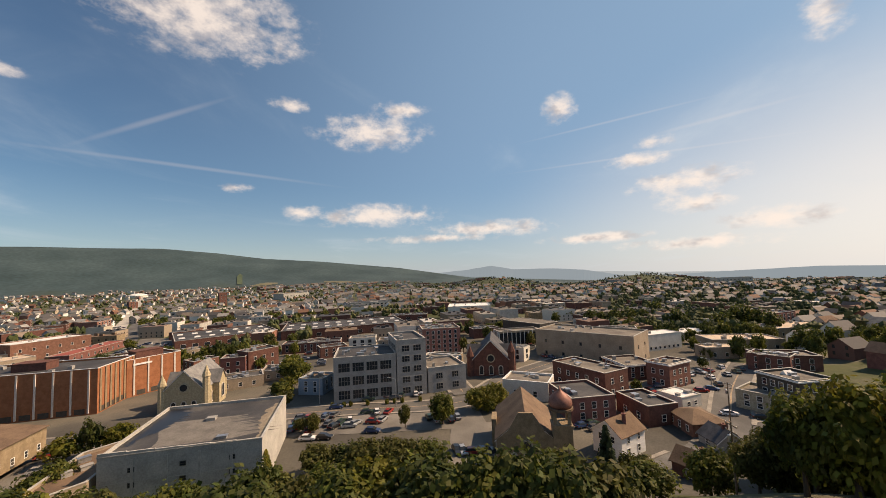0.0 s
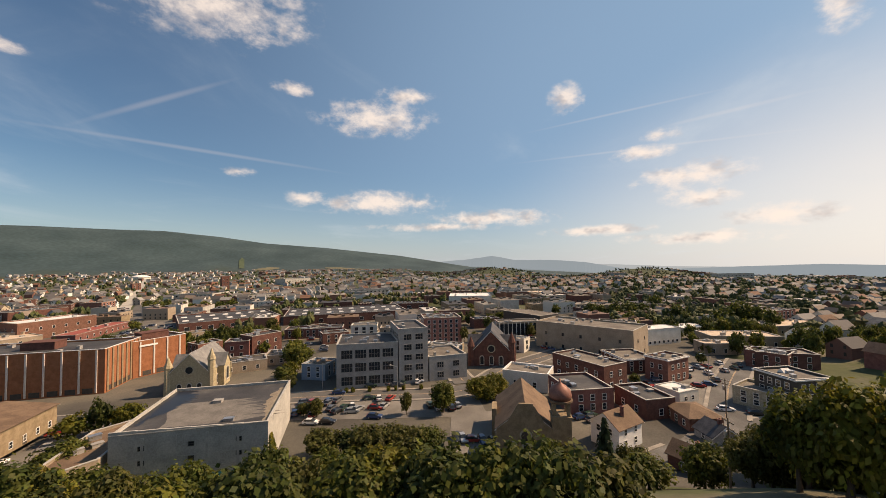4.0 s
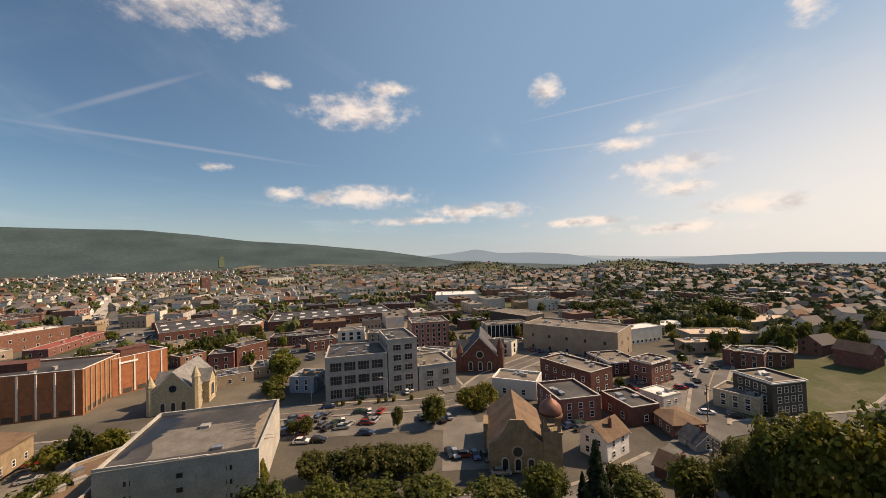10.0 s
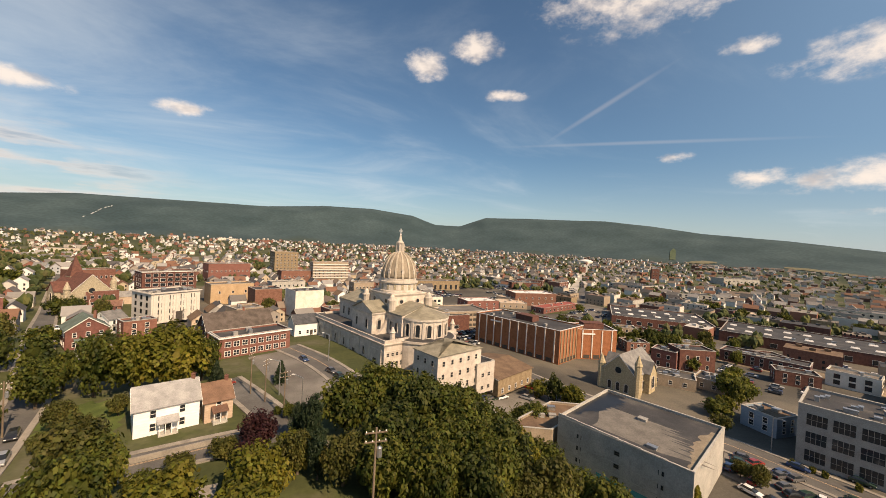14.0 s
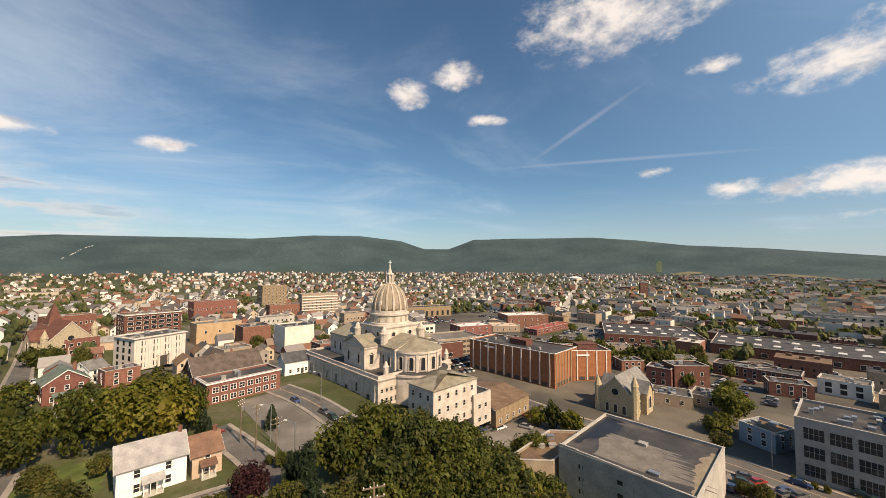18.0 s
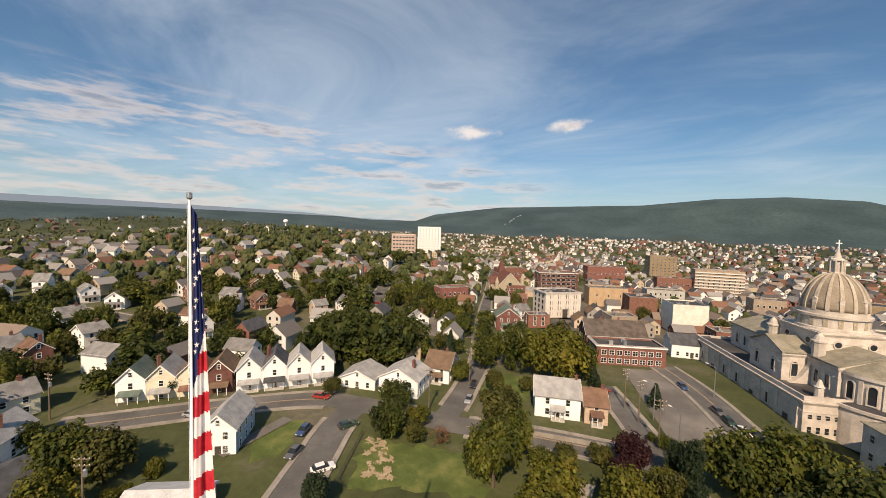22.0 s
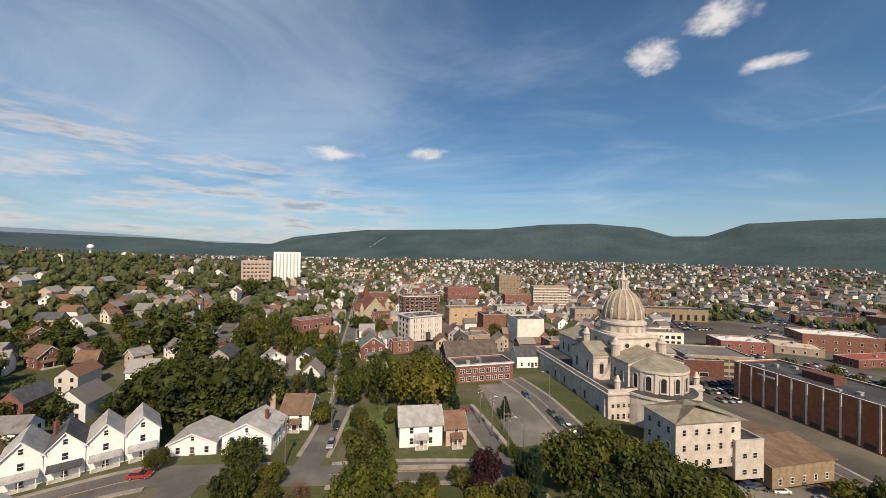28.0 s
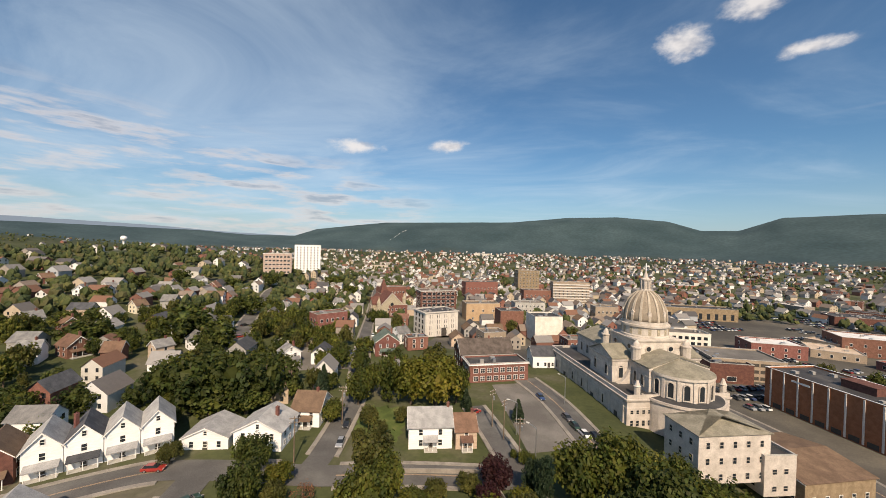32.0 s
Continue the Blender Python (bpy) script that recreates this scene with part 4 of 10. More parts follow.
BLOCKS.update(
    long_shed=dict(name="depot", label="long low brick depot with a dark flat roof", wall=DARK_BRICK, roof=TAR, floors=1, bay=9, w=4.0, wh=2.0, bars=3, sides=(0,), clutter=14),
    pale_shed=dict(name="store", label="low store with a pale sunlit roof", wall=TAN_WALL, roof=surface("sandy_roof", (0.46, 0.36, 0.27), (0.60, 0.48, 0.37), 0.2, 0.9, 0.1), floors=1, bay=5, parapet=0.3, clutter=5),
    mill=dict(name="mill", label="long grey mill with rows of dark windows", wall=CONCRETE, roof=TAR, floors=2, bay=4.5, w=2.6, wh=2.0, sides=(0,), clutter=6),
    red_low=dict(name="station", label="long red-roofed station building", wall=BRICK, roof=surface("red_metal_roof", (0.27, 0.068, 0.045), (0.36, 0.095, 0.065), 0.3, 0.6, 0.1), floors=1, bay=5, parapet=0.2, clutter=3),
    far_block=dict(name="apartment_block", label="brick apartment block with even windows", wall=BRICK, roof=GRAVEL, floors=4, bay=4.2, w=1.8, sides=(0, 1), clutter=3),

    hall=dict(name="hall", label="grey concrete hall with a flat tar roof and few small windows", wall=CONCRETE, roof=TAR, sides=(0,), floors=3, bay=7.5, w=0.9, wh=0.7, base=1.9, parapet=0.5, clutter=2, frame=DARK_TRIM, extra=hall_details),
    exchange=dict(name="office_block", label="windowless orange brick office block with pale ribs", wall=ORANGE_BRICK, roof=TAR, sides=(), clutter=5, extra=ribs, coping=TRIM),
    exchange_annex=dict(name="office_annex", label="lower orange brick annex of the office block", wall=ORANGE_BRICK, roof=TAR, sides=(), clutter=2, extra=ribs, coping=TRIM),
    factory=dict(name="factory", label="pale grey concrete factory with wide window bays", wall=GREY_PAINT, roof=TAR, floors=3, bay=4.6, w=3.8, wh=2.9, bars=4, frame=GREY_PAINT, clutter=10),
    tower_block=dict(name="factory_tower", label="taller grey wing of the concrete factory", wall=GREY_PAINT, roof=TAR, floors=5, bay=3.9, w=2.7, wh=2.0, bars=3, frame=GREY_PAINT),
    factory_wing=dict(name="shop_wing", label="low grey shop wing beside the factory", wall=GREY_PAINT, roof=GRAVEL, floors=2, bay=4.5, w=2.4, wh=2.0, bars=3, frame=GREY_PAINT),
    theatre=dict(name="theatre", label="large tan brick theatre with a flat roof", wall=TAN_WALL, roof=GRAVEL, floors=2, bay=9, w=1.0, wh=1.4, clutter=6, frame=DARK_TRIM),
    stage_house=dict(name="stage_house", label="tan brick stage house rising behind the theatre", wall=TAN_WALL, roof=GRAVEL, sides=(), clutter=3),
    red_store=dict(name="store", label="red brick corner store with white-framed windows", wall=BRICK, roof=GRAVEL, floors=2, bay=2.8, extra=white_cornice),
    brick_a=dict(name="store", label="long dark brick store with a gravel roof", wall=DARK_BRICK, roof=GRAVEL, floors=2, bay=4.0, sides=(0, 1), clutter=5),
    brick_b=dict(name="store", label="red brick store beside the domed church", wall=BRICK, roof=TAR, floors=2, bay=3.6),
    brick_c=dict(name="workshop", label="dark brick workshop with a tar roof", wall=DARK_BRICK, roof=TAR, floors=1, bay=4.2),
    white_low=dict(name="shop", label="low shop with a bright white roof", wall=WHITE_WALL, roof=WHITE_ROOF, floors=1, bay=3.0, wh=1.2, base=0.9, parapet=0.15, clutter=2),
    brick_d=dict(name="store", label="dark brick store with a pale flat roof", wall=DARK_BRICK, roof=GRAVEL, floors=2, bay=3.2, extra=white_cornice),
    cream_shop=dict(name="shop", label="cream shop with a white-edged flat roof", wall=PALE, roof=GRAVEL, floors=1, bay=5, base=1.4, coping=TRIM),
    red_hotel=dict(name="hotel", label="five-storey pinkish brick hotel with a cluttered roof", wall=surface("pink_brick", (0.28, 0.12, 0.095), (0.36, 0.165, 0.13), 0.6, 0.9, 0.2), roof=GRAVEL, floors=5, bay=3.0, w=1.3, clutter=16),
    glass_office=dict(name="office", label="low office with tall glazing between white fins", wall=TAN_WALL, roof=GRAVEL, sides=(), clutter=2, extra=mullions),
    train_shed=dict(name="roundhouse_shed", label="long dark shed with a pale roof", wall=DARK_TRIM, roof=GRAVEL, sides=(), clutter=0, parapet=0.1),
    warehouse=dict(name="warehouse", label="long brown brick warehouse with pale rooflights", wall=DARK_BRICK, roof=TAR, floors=1, bay=6, w=3.0, wh=2.4, bars=3, sides=(0,), clutter=8, extra=skylights),
    white_hall=dict(name="sports_hall", label="wide white sports hall with a flat roof", wall=WHITE_WALL, roof=WHITE_ROOF, sides=(), clutter=4),
    red_mall=dict(name="mall", label="red-walled mall with a white roof", wall=BRICK, roof=WHITE_ROOF, floors=2, bay=6, clutter=4),
    brick_b2=dict(name="store", label="plain red brick store with a tar roof", wall=BRICK, roof=TAR, floors=2, bay=3.4, clutter=4),
    brick_c2=dict(name="store", label="dark brick store with a dark flat roof", wall=DARK_BRICK, roof=TAR, floors=2, bay=3.6),
    low_store=dict(name="store", label="low store with a cluttered tar roof", wall=TAN_WALL, roof=TAR, floors=1, bay=4, wh=1.5, clutter=9),
    blue_shop=dict(name="shop", label="small shop with blue-grey painted walls", wall=BLUE, roof=BROWN_ROOF, floors=2, bay=3.2),
    white_store=dict(name="store", label="white-fronted store with dark windows", wall=WHITE_WALL, roof=GRAVEL, floors=2, bay=3.6, w=1.8, bars=2, frame=DARK_TRIM),
    tan_store=dict(name="store", label="tan store with a gravel roof", wall=TAN_WALL, roof=GRAVEL, floors=2, bay=3.4),
    corner_stone=dict(name="store", label="corner store of rough grey stone", wall=STONE, roof=GRAVEL, floors=2, bay=3.2),
    victorian=dict(name="townhouse", label="brick townhouse with a white gabled bay front", wall=BRICK, roof=TAR, floors=3, bay=2.2, extra=rounded_bays),
    green_store=dict(name="store", label="dark three-storey store with white windows", wall=DARK_TRIM, roof=GRAVEL, floors=3, bay=2.4, extra=white_cornice),
    annex_low=dict(name="annex", label="low annex with a rusty brown flat roof", wall=TAN_WALL, roof=BROWN_ROOF, sides=(), clutter=3),
    rectory_wing=dict(name="rectory_wing", label="low limestone wing with square windows", wall=LIMESTONE, roof=TAR, floors=2, bay=2.6, w=1.1, wh=1.2, frame=LIMESTONE, clutter=1),
    school_brick=dict(name="school", label="red brick school with rows of white windows", wall=BRICK, roof=TAR, floors=2, bay=2.7, w=1.7, wh=1.6, bars=2, base=1.0, extra=white_cornice),
    bank=dict(name="bank", label="pale stone bank with pilasters and a columned door", wall=PALE, roof=TAR, floors=4, bay=4.6, w=1.5, wh=2.0, frame=DARK_TRIM, sides=(0, 1, 3), extra=bank_front, clutter=6),
    dept=dict(name="department_store", label="six-storey brick department store with wide white windows", wall=DARK_BRICK, roof=GRAVEL, floors=6, bay=3.9, w=2.8, wh=1.9, bars=3, clutter=5, extra=white_cornice),
    ochre_store=dict(name="store", label="ochre-painted store with a blank side wall", wall=OCHRE, roof=GRAVEL, sides=(0,), floors=2, bay=7),
    red_cube=dict(name="warehouse", label="tall red brick warehouse with few windows", wall=BRICK, roof=TAR, sides=(1,), floors=3, bay=6),
    cream_blank=dict(name="auditorium", label="cream-walled auditorium with blank walls", wall=WHITE_WALL, roof=TAR, sides=(), clutter=4),
    grey_store=dict(name="store", label="grey stone store with regular windows", wall=CONCRETE, roof=GRAVEL, floors=3, bay=3.4),
    tower_hotel=dict(name="apartment_tower", label="tall tan brick apartment tower", wall=BUFF, roof=GRAVEL, floors=8, bay=4.0, w=1.8, wh=1.3),
    slab_hotel=dict(name="hotel", label="tan slab hotel with long balcony bands", wall=TAN_WALL, roof=GRAVEL, floors=7, bay=3.2, extra=bands),
    red_flat=dict(name="store", label="broad red brick store with a flat roof", wall=BRICK, roof=TAR, floors=2, bay=4.5),
    white_school=dict(name="school", label="white school building with large windows", wall=WHITE_WALL, roof=GRAVEL, floors=3, bay=3.6, w=2.0, bars=2, frame=DARK_TRIM),
    parking_deck=dict(name="parking_deck", label="tan parking deck with open bands", wall=TAN_WALL, roof=OLD_ASPHALT, sides=(), clutter=0, extra=deck_bands),
    long_station=dict(name="depot", label="long buff depot with tall dark windows", wall=BUFF, roof=TAR, floors=1, bay=5, w=2.4, wh=5.0, sides=(0, 1), frame=DARK_TRIM),
    brick_row=dict(name="brick_row", label="two-storey brick row with porches", wall=BRICK, roof=GRAVEL, floors=2, bay=3.0),
    white_tower=dict(name="hospital_tower", label="tall white hospital tower with small windows", wall=WHITE, roof=GRAVEL, floors=10, bay=3.9, w=1.3, wh=1.5, frame=WHITE_WALL, sides=(0, 1)),
    brick_clinic=dict(name="clinic", label="pale brick clinic beside the tower", wall=surface("pinkish_brick", (0.40, 0.30, 0.25), (0.50, 0.39, 0.33), 0.5, 0.9, 0.2), roof=GRAVEL, floors=5, bay=3.6, w=2.4, extra=white_cornice),
    old_school=dict(name="school", label="dark buff school with tall windows", wall=TAN_WALL, roof=TAR, floors=3, bay=3.6, w=2.4, wh=2.4, bars=3, frame=DARK_TRIM),
)
PALE_SHINGLE = surface("pale_shingle", (0.27, 0.27, 0.265), (0.40, 0.395, 0.385), 0.5, 0.9, 0.4, 12, vary=0.1)
PALE_BLUE = surface("pale_blue_siding", (0.30, 0.42, 0.52), (0.38, 0.50, 0.60), 0.5, 0.6, 0.08, 14, stretch=(1, 1, 6))
HOUSES.update(
    church_white=dict(label="white clapboard house with a brown roof", wall=WHITE, roof=BROWN_ROOF, along=False),
    garage_brown=dict(name="garage", category="garage", label="low brick garage with a brown hipped roof", wall=BRICK, roof=BROWN_ROOF, along=False, hip=4, floors=1, rise=1.6, chimney=False),
    brick_gable=dict(label="dark brick house with a brown roof", wall=DARK_BRICK, roof=BROWN_ROOF, along=True, floors=1),
    dark_gable=dict(label="small grey house with a dark roof", wall=GREY_PAINT, roof=DARK_SHINGLE, along=True, floors=1),
    rectory=dict(name="rectory", label="pale limestone rectory with an olive hipped roof", wall=LIMESTONE, roof=OLIVE_ROOF, along=False, hip=7.5, rise=2.6, floors=3, bay=3.0, frame=LIMESTONE, chimney=False, door=False),
    parish_garage=dict(name="parish_garage", category="garage", label="tan parish garage with a brown pitched roof", wall=BUFF, roof=BROWN_ROOF, along=True, rise=1.8, floors=1, chimney=False),
    school_gabled=dict(name="parish_school", category="school", label="dark brick school with a steep grey gabled roof", wall=DARK_BRICK, roof=surface("grey_slate", (0.070, 0.056, 0.048), (0.125, 0.102, 0.088), 0.5, 0.9, 0.4, 12), along=True, rise=5.0, floors=2, cx=0.1),
    white_shed=dict(name="shed", category="shed", label="white shed with a dark roof", wall=WHITE, roof=DARK_SHINGLE, along=True, floors=1, rise=3, chimney=False),
    green_gable=dict(label="brick house with a green-grey gabled roof", wall=BRICK, roof=GREEN_ROOF, along=False, porch=0.6),
    white_double=dict(label="white two-storey double house with a grey roof", wall=WHITE, roof=PALE_SHINGLE, along=True, porch=0.3, rise=3.2, cx=0.44, posts=4, bay=4.8),
    brown=dict(label="small brown house with a rust roof", wall=TAN, roof=RED_SHINGLE, along=True, porch=0.5, rise=2.8, cx=0.4, bay=4.5),
    garage_white=dict(name="garage", category="garage", label="white double garage with a grey roof", wall=WHITE, roof=PALE_SHINGLE, along=False, floors=1, rise=2.4, chimney=False),
    white_gable=dict(label="white gabled house with a grey roof", wall=WHITE, roof=PALE_SHINGLE, along=False, rise=3.0),
    white_gable2=dict(label="white house with brown and grey roofs", wall=WHITE, roof=BROWN_ROOF, along=True, porch=0.5),
    blue_side=dict(label="white-fronted house with blue side walls", wall=PALE_BLUE, front=WHITE, roof=PALE_SHINGLE, along=False, rise=3.0, chimney=False),
    garage_long=dict(name="garage", category="garage", label="long white garage with a pale grey roof", wall=WHITE, roof=surface("pale_metal_roof", (0.42, 0.43, 0.43), (0.55, 0.56, 0.56), 0.4, 0.5, 0.1), along=True, floors=1, rise=1.9, chimney=False, door_mat=BRICK, door_at=0.15),
    brick_side=dict(label="red brick house with a grey roof", wall=BRICK, roof=SHINGLE, along=True, rise=3.0, cx=-0.4),
    lean_white=dict(name="back_porch", category="outbuilding", label="low back building with a white roof", wall=BRICK, roof=WHITE_ROOF, along=True, floors=1, rise=0.7, chimney=False),
    white_red=dict(label="white house with a brown-red roof", wall=WHITE, roof=RED_SHINGLE, along=True, rise=4),
    orange_hip=dict(label="tan house with an orange hipped roof", wall=TAN, roof=RED_SHINGLE, along=True, hip=3.2, rise=2.6),
    white_dark=dict(label="small white house with a dark roof", wall=WHITE, roof=DARK_SHINGLE, along=True),
    dark_long=dict(name="long_garage", category="garage", label="long low house with a dark roof", wall=WHITE, roof=DARK_SHINGLE, along=False, floors=1, rise=1.8, chimney=False),
    cream_gable=dict(label="cream house with a grey roof", wall=CREAM, roof=SHINGLE, along=True),
    row_green=dict(chimney=False, label="white gabled row house with a dark green roof", wall=WHITE, roof=GREEN_ROOF, along=False, rise=3.2, porch=0.7, group="row houses on the street"),
    row_cream=dict(chimney=True, cx=-0.3, label="cream gabled row house with a grey roof", wall=CREAM, roof=PALE_SHINGLE, along=False, rise=3.2, porch=0.7, group="row houses on the street"),
    row_tan=dict(chimney=False, label="cream gabled row house with an orange roof", wall=CREAM, roof=RED_SHINGLE, along=False, rise=3.2, porch=0.7, group="row houses on the street"),
    row_red=dict(chimney=False, label="dark gabled row house with a brown roof", wall=DARK_BRICK, roof=BROWN_ROOF, along=False, rise=3.2, porch=0.7, group="row houses on the street"),
    row_white=dict(chimney=False, label="white gabled row house with a pale grey roof", wall=WHITE, roof=PALE_SHINGLE, along=False, rise=3.4, porch=0.8, group="row houses on the street"),
    row_dark=dict(chimney=True, cx=-0.3, label="white gabled row house with a black roof", wall=WHITE, roof=DARK_SHINGLE, along=False, rise=3.4, porch=0.8, group="row houses on the street"),
    near_white=dict(label="steep white metal roof of the house by the lane", wall=WHITE, roof=WHITE_ROOF, along=False, rise=3.6, cx=-0.3),
    near_big=dict(label="broad house with brown and white roof planes", wall=WHITE, roof=BROWN_ROOF, along=True, rise=3.6),
    hill_white=dict(label="white wooden house with a grey roof", wall=WHITE, roof=SHINGLE),
    hill_dark=dict(label="white wooden house with a dark roof", wall=WHITE, roof=DARK_SHINGLE),
    hill_cream=dict(label="cream wooden house with a brown roof", wall=CREAM, roof=BROWN_ROOF),
    hill_brick=dict(label="red brick house with a rust roof", wall=BRICK, roof=RED_SHINGLE),
    hill_tan=dict(label="tan house with a grey roof", wall=TAN, roof=SHINGLE),
    hill_blue=dict(label="pale blue house with a grey roof", wall=BLUE, roof=SHINGLE),
)


# ---- trees ----
def ico(sub=0):
    bm = bmesh.new()
    bmesh.ops.create_icosphere(bm, subdivisions=max(1, sub), radius=1.0)
    vs = [v.co.copy() for v in bm.verts]
    fs = [tuple(v.index for v in f.verts) for f in bm.faces]
    bm.free()
    return vs, fs


ICO1, ICO2 = ico(1), ico(2)


def lump(s, c, r, rnd, base=ICO1, rough=0.25, m=0):
    k = len(s.v)
    seed = rnd.uniform(0, 50)
    for v in base[0]:
        q = 1 + rough * noise.noise(v * 1.7 + Vector((seed, 0, 0))) * 2
        s.v.append((c[0] + v.x * r[0] * q, c[1] + v.y * r[1] * q, c[2] + v.z * r[2] * q))
    for f in base[1]:
        s.f.append(tuple(k + i for i in f))
        s.m.append(m)


def leaf_spray(s, c, r, count, rnd, size, aspect):
    """A clump of leaves about c; aspect: how much the unit tree is stretched upwards."""
    for _ in range(count):
        d = Vector((rnd.gauss(0, 1), rnd.gauss(0, 1), rnd.gauss(0, 1))).normalized()
        p = c + Vector((d.x * r, d.y * r, d.z * r / aspect)) * rnd.uniform(0.55, 1.08)
        nrm = (d + Vector((rnd.uniform(-0.5, 0.5), rnd.uniform(-0.5, 0.5), rnd.uniform(0.1, 1.0)))).normalized()
        a = nrm.orthogonal().normalized()
        a = Matrix.Rotation(rnd.uniform(0, 6.28), 3, nrm) @ a
        b = nrm.cross(a)
        e = size * rnd.uniform(0.6, 1.3)
        a, b = a * e, b * e * 0.75
        q = [p - a, p - b * 0.9, p + a, p + b]
        s.face([(v.x, v.y, p.z + (v.z - p.z) / aspect) for v in q])


TREES = {}
KINDS = {
    "broad": (LEAF, "broadleaf tree with a full green crown"), "dark": (LEAF_DARK, "broadleaf tree with dark green leaves"),
    "gold": (LEAF_GOLD, "tree with leaves turning yellow-green"), "olive": (LEAF_OLIVE, "olive-green tree with an uneven crown"),
    "purple": (LEAF_PURPLE, "small tree with dark purple leaves"), "rust": (LEAF_RUST, "small tree with rusty thin leaves"),
    "dense": (LEAF_DARK, "dense rounded tree with dark leaves"), "conifer": (NEEDLE, "dark conifer with a pointed top"),
    "column": (NEEDLE, "tall narrow tree like a column"), "bush": (LEAF_GOLD, "low bush with yellow-green leaves"),
}


def tree_meshes(kind, variant):
    """Trunk and crown of a tree one unit high and one unit in radius."""
    rnd = random.Random(kind + str(variant))
    tk, cr = Shape(), Shape()
    aspect = {"column": 3.2, "conifer": 2.2, "bush": 0.9}.get(kind, 1.55)
    if kind == "conifer":
        tk.tube([(0.07, 0.0), (0.05, 0.4), (0.012, 0.97)], 7)
        for k in range(46):
            z = 0.10 + 0.88 * (k / 46) ** 0.9
            rr = (1 - z) * 0.95 + 0.04
            for j in range(7):
                a = rnd.uniform(0, 6.28)
                c = Vector((math.cos(a) * rr * 0.62, math.sin(a) * rr * 0.62, z - 0.02))
                leaf_spray(cr, c, rr * 0.42 + 0.03, 5, rnd, 0.10, aspect)
        for k in range(7):
            z = 0.12 + 0.8 * k / 7
            lump(cr, (0, 0, z), ((1 - z) * 0.62, (1 - z) * 0.62, 0.09), rnd)
    else:
        low, top = (0.02, 0.99) if kind in ("bush", "dense", "column") else (0.09, 1.0)
        mid, half = (low + top) / 2 + 0.02, (top - low) / 2
        tk.tube([(0.085, 0, 0, 0.0), (0.06, 0.01, 0, 0.12), (0.05, 0.02, 0.01, 0.3), (0.035, 0.0, 0.02, 0.55), (0.012, 0.02, 0.0, 0.85)], 8)
        for k in range(6):
            a, z = 6.28 * k / 6 + rnd.uniform(-0.4, 0.4), rnd.uniform(0.22, 0.5)
            e = Vector((math.cos(a) * 0.55, math.sin(a) * 0.55, z + rnd.uniform(0.12, 0.3)))
            tk.tube([(0.03, 0.01, 0.01, z), (0.022, e.x * 0.5, e.y * 0.5, z + (e.z - z) * 0.6), (0.008, e.x, e.y, e.z)], 5)
        seed = rnd.uniform(0, 90)
        sparse = kind == "rust"
        far = variant >= 10
        n = 40 if sparse else 60 if far else 120
        lobes = [Vector((rnd.gauss(0, 1), rnd.gauss(0, 1), rnd.gauss(0, 0.8))).normalized() for _ in range(7)]
        for k in range(n):
            d = Vector((rnd.gauss(0, 1), rnd.gauss(0, 1), rnd.gauss(0.15, 1))).normalized()
            grow = 0.70 + 0.30 * max(0, max(d.dot(q) for q in lobes) - 0.35) / 0.65 + 0.12 * noise.noise(d * 2.3 + Vector((seed, 0, 0)))
            rr = grow * rnd.uniform(0.55, 0.95)
            if kind == "column":
                d.z *= 1.1
            c = Vector((d.x * rr, d.y * rr, mid + d.z * half * rr))
            leaf_spray(cr, c, rnd.uniform(0.15, 0.25), 14 if sparse else 18 if far else 30, rnd, 0.045 if sparse else 0.085 if far else 0.060, aspect)
        if not sparse:
            for q in lobes:
                lump(cr, (q.x * 0.34, q.y * 0.34, mid + q.z * half * 0.36), (0.30, 0.30, half * 0.32), rnd, ICO1 if far else ICO2, 0.35)
            lump(cr, (0, 0, mid), (0.40, 0.40, half * 0.45), rnd, ICO1 if far else ICO2, 0.3)
    return tk.mesh("trunk", BARK), cr.mesh("crown", KINDS[kind][0])


ALL_TREES = []


def tree(x, y, h, r, kind, later=True):
    variant = int(abs(x * 7 + y * 3)) % 3 + (10 if math.hypot(x, y) > 125 else 0)
    if later:
        ALL_TREES.append((math.hypot(x, y), x, y, h, r, kind))
        return
    if (kind, variant) not in TREES:
        TREES[kind, variant] = tree_meshes(kind, variant)
    tk, cr = TREES[kind, variant]
    t = thing("bush" if kind == "bush" else "tree", pose(x, y, town_height(x, y) - 0.25, 0, 0, (x * 37 + y * 11) % 360), KINDS[kind][1], "bush" if kind == "bush" else "tree")
    t.scale = (r, r, h)
    part("trunk", tk, None, t)
    part("crown", cr, None, t)


